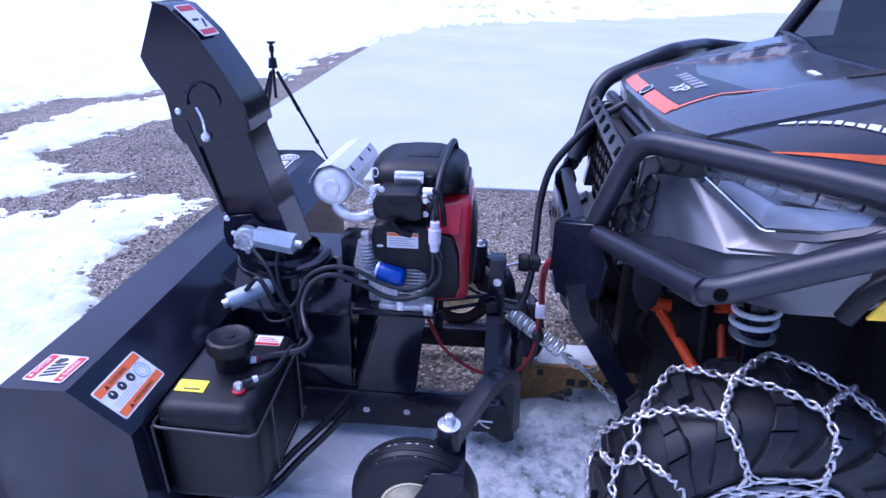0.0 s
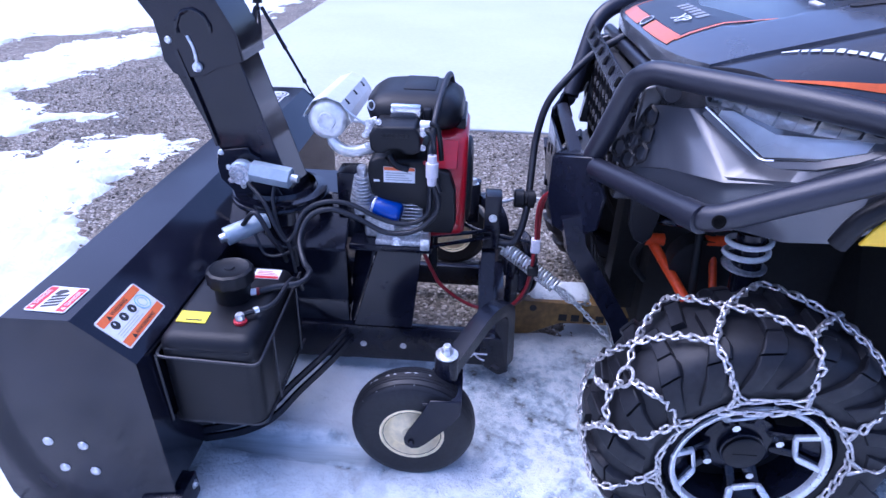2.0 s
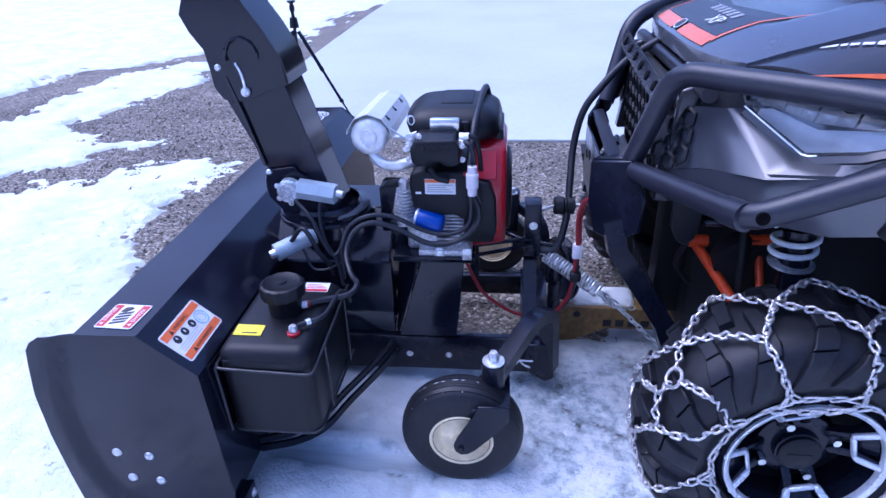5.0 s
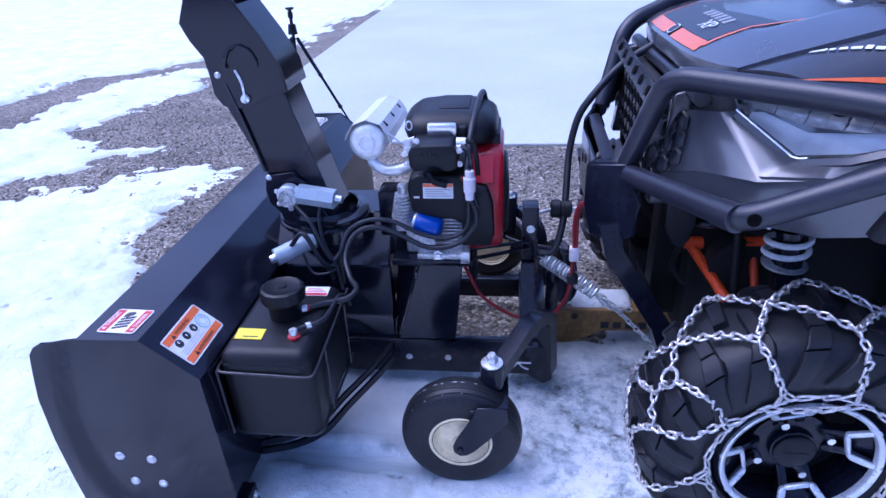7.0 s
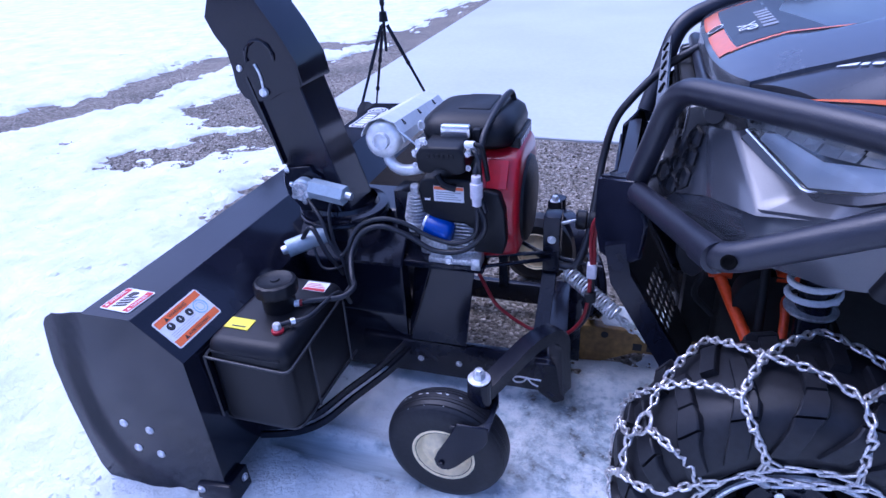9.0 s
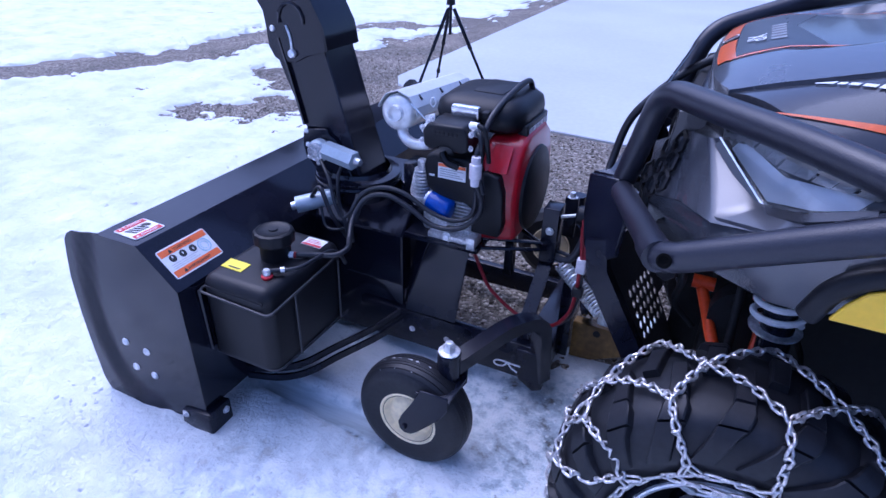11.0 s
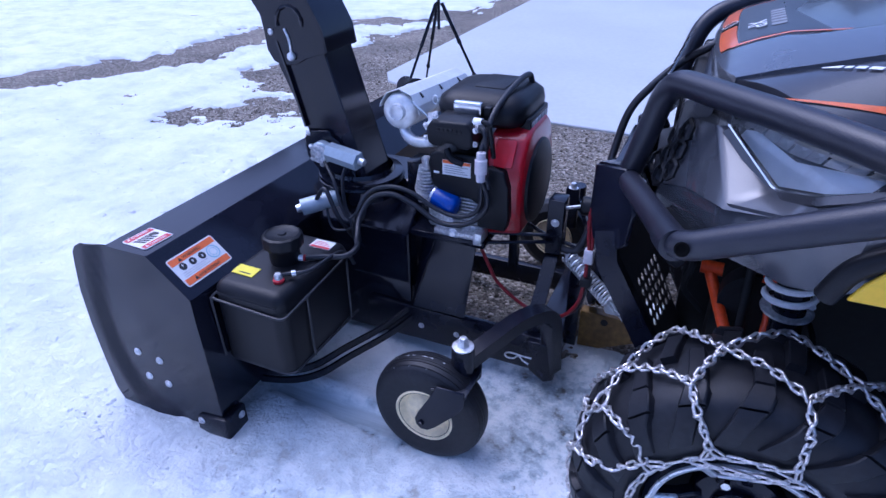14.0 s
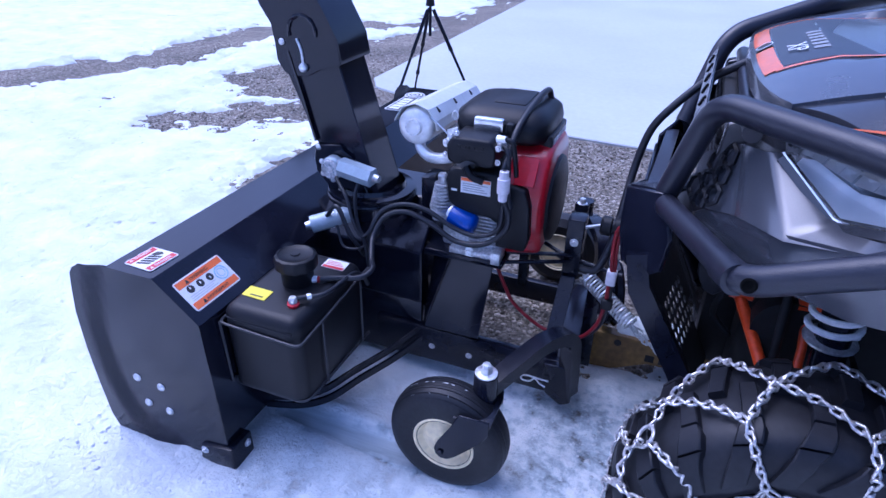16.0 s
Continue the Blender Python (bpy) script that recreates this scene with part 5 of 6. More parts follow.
    sink = 0.020 * (1 - k * k * (3 - 2 * k)) * min(1.0, max(0.0, (x - 0.56) / 0.16))
    return V(x, y, zc - (zc - ze) * t ** 2.6 - sink)


def hood_front(y):
    return 0.432 + 0.050 * min(1.0, abs(y - MID) / 0.43) ** 3


def surface(fn, nu, nv, thick=0.0, bm=None):
    """A patch from fn(u, v), u and v from 0 to 1, folded back by a thickness at its rim."""
    b = B()
    g = [[b.verts.new(fn(i / nu, j / nv)) for j in range(nv + 1)] for i in range(nu + 1)]
    for i in range(nu):
        for j in range(nv):
            b.faces.new((g[i][j], g[i + 1][j], g[i + 1][j + 1], g[i][j + 1]))
    if thick:
        rim = [g[i][0] for i in range(nu + 1)] + [g[nu][j] for j in range(1, nv + 1)] + [g[i][nv] for i in range(nu - 1, -1, -1)] + [g[0][j] for j in range(nv - 1, 0, -1)]
        low = [b.verts.new(w.co - V(0, 0, thick)) for w in rim]
        for i in range(len(rim)):
            k = (i + 1) % len(rim)
            b.faces.new((rim[i], rim[k], low[k], low[i]))
    return merge(bm, b) if bm is not None else b


def hood_rear(y):
    return 0.918 + 0.042 * min(1.0, abs(y - MID) / 0.43) ** 2


def hood_fn(u, v):
    y = MID - 0.43 + 0.86 * v
    f = hood_front(y)
    return hood_point(f + (hood_rear(y) - f) * u, y)


hood = part("hood", surface(hood_fn, 30, 72, 0.035), GREYBODY, utv)


def hood_decal(fn, nu, nv, lift, material, name, parent=hood):
    return part(name, surface(lambda u, v: hood_point(*fn(u, v)) + V(-0.15, 0, 1).normalized() * lift, nu, nv), material, parent)


hood_decal(lambda u, v: ((lambda x: (x, MID + field_edge(x, 2 * v - 1)))(hood_front(MID + 0.2 * (2 * v - 1)) + 0.040 + (0.915 - hood_front(MID + 0.2 * (2 * v - 1)) - 0.040) * u)), 20, 24, 0.0015, DARKBODY, "hood_panel")
FADE = mat("black_hood_graphic", (0.022, 0.024, 0.030), 0.34, vary=0.1, scale=500, bump=0.03, patch=2)
hood_decal(lambda u, v: ((lambda s: (hood_front(MID + 0.2 * s) + 0.041 + (0.105 + 0.05 * abs(s)) * u, MID + s * 0.222))(2 * v - 1)), 10, 20, 0.0020, FADE, "hood_graphic")
for s in (-1, 1):
    hood_decal(lambda u, v: ((lambda x: (x, MID + s * (field_edge(x, 1) + (0.003 + (0.009 - 0.008 * u)) * v)))(0.465 + 0.40 * u)), 16, 2, 0.0022, ORANGE, "orange_stripe")
    hood_decal(lambda u, v: ((lambda y: (hood_front(y) + 0.008 + 0.030 * v, y))(MID + s * (0.03 + 0.205 * u))), 10, 2, 0.0022, ORANGE, "orange_stripe")
# oval badge, drawn plain
hood_decal(lambda u, v: (hood_front(MID) + 0.024 + 0.016 * math.sqrt(v) * math.sin(2 * math.pi * u), MID + 0.024 * math.sqrt(v) * math.cos(2 * math.pi * u)), 16, 2, 0.004, INK, "badge")
hood_decal(lambda u, v: (hood_front(MID) + 0.024 + (0.013 + 0.003 * v) * math.sin(2 * math.pi * u), MID + (0.020 + 0.004 * v) * math.cos(2 * math.pi * u)), 16, 1, 0.006, MACHINED, "badge_rim")
tu, tv = V(0.0, -1, -0.03).normalized(), V(1, 0, 0.16).normalized()
lettering("XP", hood_point(0.492, 0.400), tu, V(1, 0, 0.37).normalized(), 0.052, 0.006, WHITE, hood, width=1.0)
HOODMARK = mat("grey_hood_mark", (0.30, 0.31, 0.33), 0.4, vary=0.08, scale=150, bump=0.0)
for k in range(6):
    xx, yy = 0.532, 0.515 - 0.032 * k
    part("hood_mark", surface(lambda u, v: hood_point(xx + 0.026 * v, yy - 0.019 * u - 0.006 * v) + V(0, 0, 0.0035), 2, 2), HOODMARK, hood)
quadz = hood_point(0.80, 0.40) + V(0, 0, 0.002)
part("hood_mark", quad(quadz, tu, tv, 0, 0.05, 0, 0.014, 0.003), WHITE, hood)
for s in (-1, 1):
    vy = MID + s * 0.215
    # Flat near-black patches stand in for the shade inside the vents
    part("hood_vent", surface(lambda u, v: hood_point(0.80 + 0.085 * u, vy + s * (0.028 + (0.030 + 0.01 * u) * v)) + V(0, 0, 0.003), 6, 4), UNDER, hood)

def fender_z(x, y):
    """Height of the near fender's skin."""
    e = max(0.0, 0.049 - y)
    seam = float(np.interp(x, [0.46, 0.478, 0.55, 0.9, 1.5], [1.05, 1.064, 1.084, 1.173, 1.24]))
    k = float(np.interp(x, [0.50, 0.55, 0.65, 0.75, 1.0], [1.4, 1.6, 3.6, 5.6, 6.0]))
    return seam - 0.007 - min(k * e * e, 0.10 + 0.3 * e)


FEND_Y = [0.049, 0.02, -0.04, -0.11, -0.17, -0.215, -0.235]
FEND_X0 = [0.485, 0.512, 0.556, 0.635, 0.700, 0.760, 0.80]


def fender_fn(side):
    def fn(u, v):
        y, x0 = (float(np.interp(v * 6, range(7), a)) for a in (FEND_Y, FEND_X0))
        x = x0 + (1.45 - x0) * u ** 1.3
        return V(x, y if side < 0 else 2 * MID - y, fender_z(x, y))
    return fn


def on_fender(x, y, lift=0.002):
    return V(x, y - lift * 0.3, fender_z(x, y) + lift)


for side in (-1, 1):
    fd = part("fender", surface(fender_fn(side), 22, 28, 0.03), DARKBODY, utv)
    if side < 0:
        part("orange_stripe", surface(lambda u, v: on_fender(0.545 + 0.38 * u, -0.052 - 0.012 * u - (0.003 + 0.015 * u) * v), 20, 3), ORANGE, fd)
        # name along the fender, as plain slanted strokes
        run, width = 0.0, [0.030, 0.012, 0.016, 0.020, 0.013, 0.017, 0.014, 0.020, 0.016]
        for k, w in enumerate(width):
            t0, t1 = run / 0.2, (run + w) / 0.2
            tall = 0.009 if k in (0, 4, 7) else 0.0065
            run += w + 0.005

            def stroke(u, v):
                t = t0 + (t1 - t0) * u
                lean = tall * v * (0.4 + 0.6 * u if k == 0 else 1.0)
                return on_fender(0.602 + 0.165 * t + 0.9 * lean, 0.037 - 0.070 * t + lean, 0.003)

            part("fender_mark", surface(stroke, 5, 2), WHITE, fd)

# headlamps
FACET = mat("mirror_lamp_facets", (0.95, 0.95, 0.96), 0.16, metal=0.55, vary=0.05, scale=60, bump=0.03, patch=14)
BOWL = mat("grey_lamp_bowl", (0.30, 0.31, 0.33), 0.25, metal=0.5, vary=0.1, scale=40, bump=0.05, patch=12)
GUIDE = mat("pale_light_guide", (0.78, 0.82, 0.88), 0.2, vary=0.06, scale=50, bump=0.02, patch=9, coat=0.5)
TOP = [(0.487, 0.052, 1.000), (0.535, 0.002, 1.032), (0.600, -0.062, 1.040), (0.66, -0.142, 1.030), (0.725, -0.218, 1.010)]
LOW = [(0.489, 0.033, 0.985), (0.531, -0.017, 0.952), (0.575, -0.067, 0.917), (0.630, -0.165, 0.955), (0.70, -0.222, 1.000)]


def lamp_fn(side, depth=0.0, k0=0.0, k1=1.0):
    def fn(u, v):
        k, v = u * 4, k0 + (k1 - k0) * v
        a = V(*[float(np.interp(k, range(5), [p[i] for p in TOP])) for i in range(3)])
        c = V(*[float(np.interp(k, range(5), [p[i] for p in LOW])) for i in range(3)])
        p = a.lerp(c, v) + V(-0.6, -0.8, 0.1) * (0.014 * math.sin(math.pi * v) * math.sin(math.pi * u)) + V(0.65, 0.75, 0) * depth
        return V(p.x, p.y if side < 0 else 2 * MID - p.y, p.z)
    return fn


for side in (-1, 1):
    fb = lamp_fn(side, 0.0)
    hb = part("headlamp", surface(lambda u, v: fb(u, v) + V(0.65, 0.75 * -side, 0.0) * (0.003 + 0.042 * math.sin(math.pi * u) ** 0.6 * math.sin(math.pi * v) ** 0.6), 20, 12), BOWL, utv, "clear faceted headlamp")
    rb = B()
    fn = lamp_fn(side, 0.006)
    for i in range(9):
        for j in range(3):
            gap = 0.014 if i % 2 else 0.002
            u0, u1, v0, v1 = 0.12 + 0.09 * i, 0.21 + 0.09 * i - gap, 0.08 + 0.14 * j, 0.217 + 0.14 * j
            back = V(0.009, 0.010 * -side, 0.0)
            cs = [fn(u0, v0) + back, fn(u1, v0) + back, fn(u1, v1), fn(u0, v1)]
            mid = sum(cs, V(0, 0, 0)) / 4 + V(0.002, 0.002 * -side, -0.001 - 0.001 * ((i + j) % 2))
            vs = [rb.verts.new(c) for c in cs] + [rb.verts.new(mid)]
            for a in range(4):
                rb.faces.new((vs[a], vs[(a + 1) % 4], vs[4]))
    # smooth pale light guide under the faceted rows
    part("light_guide", surface(lambda u, v: fn(0.10 + 0.80 * u, 0.62 + 0.34 * v + 0.10 * (1 - u) * (1 - v)) + V(0.016, 0.018 * -side, 0.004) * (1 - v), 14, 6), GUIDE, hb, "smooth pale light guide")
    part("reflector", rb, FACET, hb, smooth=False)
    lens = B()
    surface(lamp_fn(side, 0.0), 16, 8, 0.0, lens)
    lo = part("lens", lens, LENS, hb)
    lo.visible_shadow = False
    if sum((f.normal.dot(V(-0.6, 0.8 * side, 0.1)) for f in lo.data.polygons), 0.0) < 0:
        lo.data.flip_normals()
    fn = lamp_fn(side, -0.002)
    part("chrome_trim", sweep([fn(k / 14 * 0.56, 1.0) for k in range(15)], 0.0026, 6), CHROME, hb)
    part("bezel", sweep([fn(k / 20, 1.02) + V(0.004, 0.004 * -side, -0.012) for k in range(21)], 0.014, 6), DARKBODY, hb)

# front fascia, lower band, wheel arch trim and yellow panel
def both(name, corners, thick, material, label="", r=0.003):
    """A panel and its mirror image across the vehicle."""
    part(name, plate(corners, thick, r), material, utv, label)
    part(name, mirror_y(plate(corners, thick, r), MID), material, utv, label)


FASCIA = [(0.431, 0.160, 0.951), (0.470, 0.052, 0.975), (0.488, 0.033, 0.984), (0.573, -0.067, 0.915), (0.616, -0.143, 0.938), (0.598, -0.163, 0.908), (0.508, -0.086, 0.890), (0.440, 0.062, 0.843), (0.366, 0.205, 0.905), (0.362, 0.190, 0.808), (0.384, 0.150, 0.809), (0.632, -0.167, 0.953), (0.700, -0.223, 0.997), (0.652, -0.207, 0.964)]
for side in (-1, 1):
    fb = B()
    fv = [fb.verts.new((x, y if side < 0 else 2 * MID - y, z)) for x, y, z in FASCIA]
    for q in ((0, 1, 6, 7), (1, 2, 3, 6), (3, 4, 5, 6), (4, 11, 12, 13, 5), (8, 0, 7, 10, 9)):
        fb.faces.new([fv[k] for k in q])
    bevel(fb, 0.012, 3, [e for e in fb.edges if len(e.link_faces) == 2])
    part("fascia", fb, GREYBODY, utv, angle=60)
both("nose_panel", [(0.436, 0.162, 0.940), (0.494, 0.036, 0.974), (0.496, 0.062, 1.048), (0.456, 0.200, 1.040)], 0.010, DARKBODY)
for side in (-1, 1):
    fn = lamp_fn(side, 0.0)

    def brow(u, v):
        a = fn(u, 0.0)
        y = a.y if side < 0 else 2 * MID - a.y
        x0 = float(np.interp(-y, [-t for t in FEND_Y], FEND_X0))
        return a.lerp(V(x0, a.y, fender_z(x0, y) - 0.004), v)

    part("lamp_brow", surface(brow, 16, 3), DARKBODY, utv)
# honeycomb pressed into the side of the nose
for side in (-1, 1):
    o, e1, e2 = V(0.405, 0.150, 0.885), V(0.30, -0.80, -0.35).normalized(), V(0.45, 0.0, 0.9).normalized()
    nn = e1.cross(e2).normalized()
    nn = nn if nn.y < 0 else -nn
    for a, c in ((-0.6, -1.4), (0.4, -1.4), (-0.1, -0.55), (0.9, -0.55), (-0.6, 0.3), (0.4, 0.3), (-1.1, 1.1), (-0.1, 1.1)):
        m = o + e1 * (0.040 * a) + e2 * (0.038 * c) + nn * 0.007
        hc = sweep([m + (e1 * math.cos(radians(60 * k)) + e2 * math.sin(radians(60 * k))) * 0.021 for k in range(6)], 0.005, 4, None, closed=True)
        part("honeycomb_cell", hc if side < 0 else mirror_y(hc, MID), PLASTIC, utv, smooth=False)
band_top = [(0.381, 0.15, 0.809), (0.439, 0.06, 0.842), (0.509, -0.088, 0.889), (0.600, -0.167, 0.916), (0.648, -0.203, 0.962), (0.70, -0.226, 1.000), (1.1, -0.268, 1.12), (1.45, -0.268, 1.16)]
band_low = [(0.395, 0.21, 0.735), (0.465, 0.08, 0.75), (0.525, -0.06, 0.775), (0.585, -0.118, 0.785), (0.617, -0.150, 0.790), (0.672, -0.228, 0.832), (0.80, -0.25, 0.93), (1.2, -0.255, 0.95)]


def band_fn(side):
    def fn(u, v):
        k = u * 7
        a, c = (V(*[float(np.interp(k, range(8), [p[i] for p in row])) for i in range(3)]) for row in (band_top, band_low))
        p = a.lerp(c, v) + V(-0.5, -0.7, 0) * 0.012 * math.sin(math.pi * v)
        return V(p.x, p.y if side < 0 else 2 * MID - p.y, p.z)
    return fn


for side in (-1, 1):
    part("lower_fender", surface(band_fn(side), 28, 5, 0.0), GREYBODY, utv)
    sgn = (lambda y: y) if side < 0 else (lambda y: 2 * MID - y)
    yp = plate([(0.677, sgn(-0.256), 0.849), (0.690, sgn(-0.258), 0.878), (0.708, sgn(-0.260), 0.902), (0.735, sgn(-0.262), 0.916), (1.25, sgn(-0.266), 0.955), (1.25, sgn(-0.256), 0.850)], 0.008)
    part("yellow_panel", yp, YELLOW, utv, "bright yellow panel")
    part("arch_trim", sweep(bent([(0.655, sgn(-0.243), 0.838), (0.672, sgn(-0.252), 0.892), (0.71, sgn(-0.256), 0.925), (0.77, sgn(-0.260), 0.942), (1.25, sgn(-0.262), 0.972)], 0.03), 0.017, 10), PLASTIC, utv)
    # Near-black sheets stand in for the dark inside of the arch
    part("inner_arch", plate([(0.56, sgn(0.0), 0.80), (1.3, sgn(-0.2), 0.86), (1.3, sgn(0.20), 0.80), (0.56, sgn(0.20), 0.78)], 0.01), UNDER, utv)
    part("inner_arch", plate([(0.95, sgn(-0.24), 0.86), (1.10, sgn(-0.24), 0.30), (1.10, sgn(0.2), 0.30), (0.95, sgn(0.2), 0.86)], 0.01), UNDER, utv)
# Plain near-black blocks fill the dark space under the nose
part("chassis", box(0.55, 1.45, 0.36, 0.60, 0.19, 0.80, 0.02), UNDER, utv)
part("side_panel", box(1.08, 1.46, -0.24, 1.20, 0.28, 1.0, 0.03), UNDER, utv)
part("gearcase", lathe([(0, -0.03), (0.05, -0.03), (0.055, -0.012), (0.075, -0.01), (0.078, 0.0), (0.078, 0.05), (0, 0.05)], (0.63, 0.24, 0.53), (0, -1, 0), 36), UNDER, utv)
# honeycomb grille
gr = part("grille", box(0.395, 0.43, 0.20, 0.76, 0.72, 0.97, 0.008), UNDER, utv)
hx = B()
for j in range(5):
    for i in range(11):
        cy, cz = 0.215 + 0.05 * i + 0.025 * (j % 2), 0.76 + 0.043 * j
        sweep([V(0.392, cy + 0.024 * math.cos(radians(60 * k + 30)), cz + 0.024 * math.sin(radians(60 * k + 30))) for k in range(6)], 0.004, 4, hx, closed=True)
part("grille_mesh", hx, PLASTIC, gr)
nose = part("nose_cover", prism([(0.37, 0.72), (0.385, 0.83), (0.40, 0.985), (0.44, 0.995), (0.45, 0.72)], "y", 0.165, 0.205, 0.004), DARKBODY, utv)
part("nose_cover", prism([(0.37, 0.72), (0.385, 0.83), (0.40, 0.985), (0.44, 0.995), (0.45, 0.72)], "y", 2 * MID - 0.205, 2 * MID - 0.165, 0.004), DARKBODY, utv)

# tube bumper
BM = 0.457
bump = part("bumper", box(0.262, 0.270, 0.262, 0.64, 0.600, 0.770, 0.002), SATIN, utv, "black tube bumper with winch plate")
part("lower_cross_bar", sweep([(0.288, 0.235, 0.793), (0.300, 0.70, 0.790)], 0.02, shape=[(-0.016, -0.006), (0.016, -0.006), (0.016, 0.006), (-0.016, 0.006)]), TUBE, bump)
for k in range(5):
    part("plate_hole", disc(V(0.2615, 0.31 + 0.07 * k, 0.69 + 0.02 * (k % 2)), (0, -1, 0), (0, 0, 1), 0, 0, 0.014, 0.0006, None, 16), HOLE, bump)
for side in (-1, 1):
    S = (lambda p: V(p[0], p[1], p[2])) if side < 0 else (lambda p: V(p[0], 2 * BM - p[1], p[2]))
    br = [S(p) for p in ((0.238, 0.262, 0.788), (0.318, 0.172, 0.822), (0.352, 0.135, 0.735), (0.345, 0.130, 0.655), (0.300, 0.185, 0.600), (0.255, 0.235, 0.610), (0.238, 0.258, 0.68))]
    if side > 0:
        br = [S(p) for p in ((0.275, 0.262, 0.788), (0.318, 0.172, 0.815), (0.352, 0.135, 0.735), (0.345, 0.130, 0.655), (0.300, 0.185, 0.600), (0.275, 0.235, 0.610))]
    part("bumper_bracket", plate(br if side < 0 else br[::-1], 0.012, 0.003), SATIN, bump)
    if side < 0:
        front = [V(0.238, 0.262, 0.788), V(0.252, 0.235, 0.60), V(0.290, 0.300, 0.60), V(0.276, 0.330, 0.785)]
        part("bracket_front", plate(front, 0.006, 0.002), SATIN, bump)
    if side < 0:
        part("bracket_cap", plate([S(p) + V(0, 0, 0.003) for p in ((0.236, 0.266, 0.788), (0.322, 0.168, 0.824), (0.358, 0.20, 0.824), (0.27, 0.295, 0.788))], 0.006, 0.001), SATIN, bump)
    part("lower_strut", sweep([S(p) for p in ((0.285, 0.185, 0.66), (0.302, 0.165, 0.585), (0.425, 0.125, 0.405), (0.475, 0.12, 0.27))], 0.03, shape=[(-0.027, -0.024), (0.027, -0.024), (0.027, 0.024), (-0.027, 0.024)]), SATIN, bump)
    far_run = [V(0.325, 0.719, 0.815), V(0.392, 0.806, 1.046), V(0.615, 0.900, 1.128), V(0.80, 1.19, 1.120), V(1.20, 1.235, 1.09)]
    part("upper_tube", sweep(bent(far_run if side > 0 else [S(p) for p in ((0.318, 0.195, 0.815), (0.372, 0.130, 1.032 if side < 0 else 1.045), (0.60, -0.135, 1.046 if side < 0 else 1.118), (0.77, -0.318, 1.044 if side < 0 else 1.138), (1.20, -0.335, 1.06 if side < 0 else 1.12))], 0.06, 8), 0.0248, 18), TUBE, bump)
    part("lower_tube", sweep(bent([S(p) for p in ((0.322, 0.165, 0.795), (0.448, -0.205, 0.850), (0.76, -0.314, 1.034))], 0.045, 8), 0.0245, 18), TUBE, bump)
    sock = part("tube_socket", sweep([S(p) for p in ((0.425, -0.145, 0.842), (0.444, -0.198, 0.850))], 0.0268, 18), TUBE, bump)
    part("socket_hole", lathe([(0.0, 0.0), (0.0115, 0.0), (0.012, 0.002), (0.009, 0.003), (0.0, -0.004)], S((0.455, -0.236, 0.866)), S((-0.15, -1, 0.30)) - S((0, 0, 0)), 20), HOLE, bump)
    part("bracket_bolt", bolt(S((0.345, 0.16, 0.80)), (0, 0, 1), 0.008), STEEL, bump)
bar = plate([(0.340, 0.15, 0.962), (0.356, 0.745, 0.982), (0.374, 0.745, 1.022), (0.358, 0.15, 1.002)], 0.005, 0.001)
cb = part("cross_bar", bar, SATIN, bump)
for k in range(6):
    bc = V(0.3455 + 0.0155 * (0.08 + 0.16 * k), 0.15 + 0.595 * (0.08 + 0.16 * k), 0.984 + 0.02 * (0.08 + 0.16 * k))
    part("bar_hole", disc(bc, (-0.026, -1, -0.034), V(0.018, 0, 0.040).normalized(), 0, 0, 0.012, 0.0035, None, 16), HOLE, cb)
part("rear_cross_tube", sweep([(0.44, 0.10, 0.99), (0.44, 0.86, 0.99)], 0.018, 12), TUBE, bump)
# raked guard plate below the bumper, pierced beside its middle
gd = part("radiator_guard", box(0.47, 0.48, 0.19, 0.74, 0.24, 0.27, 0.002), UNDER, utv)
ms = B()
for i in range(21):
    for j in range(13):
        def gp(a, c):
            z = 0.25 + 0.0275 * (j + c)
            y = 0.175 + 0.0275 * (i + a)
            return V(0.368 + 0.5 * (0.517 - z) + 0.15 * (min(y, 0.928 - y) - 0.35), y, z)
        outer = [gp(0, 0), gp(0.5, 0), gp(1, 0), gp(1, 0.5), gp(1, 1), gp(0.5, 1), gp(0, 1), gp(0, 0.5)]
        k = min(i, 20 - i)
        if k in (9, 10) and 3 <= j <= 5:
            continue
        vo = [ms.verts.new(p) for p in outer]
        if 3 <= k <= 8 and 4 <= j <= 8:
            inner = [gp(0.25, 0.25), gp(0.5, 0.1), gp(0.75, 0.25), gp(0.88, 0.5), gp(0.75, 0.75), gp(0.5, 0.9), gp(0.25, 0.75), gp(0.12, 0.5)]
            vi = [ms.verts.new(p) for p in inner]
            for q in range(8):
                ms.faces.new((vo[q], vo[(q + 1) % 8], vi[(q + 1) % 8], vi[q]))
        else:
            ms.faces.new(vo)
bmesh.ops.remove_doubles(ms, verts=ms.verts[:], dist=0.0005)
bmesh.ops.solidify(ms, geom=ms.faces[:], thickness=0.003)
part("guard_mesh", ms, UNDER, gd, smooth=False)
# Added near-black block; shuts off bright ground seen behind the guard
part("dark_backing", box(0.47, 0.56, 0.42, 0.50, 0.24, 0.80, 0.004), UNDER, utv)
# suspension
for y0, s in ((0.0, 1), (2 * MID, -1)):
    Y = lambda y: y0 + s * y
    part("control_arm", sweep([(0.528, Y(0.285), 0.545), (0.567, Y(0.172), 0.498), (0.605, Y(0.07), 0.45)], 0.0135, 12), ARMPAINT, utv, "orange control arm")
    part("control_arm", sweep([(0.652, Y(0.215), 0.596), (0.66, Y(0.175), 0.51), (0.645, Y(0.07), 0.42)], 0.010, 12), ARMPAINT, utv, "orange control arm")
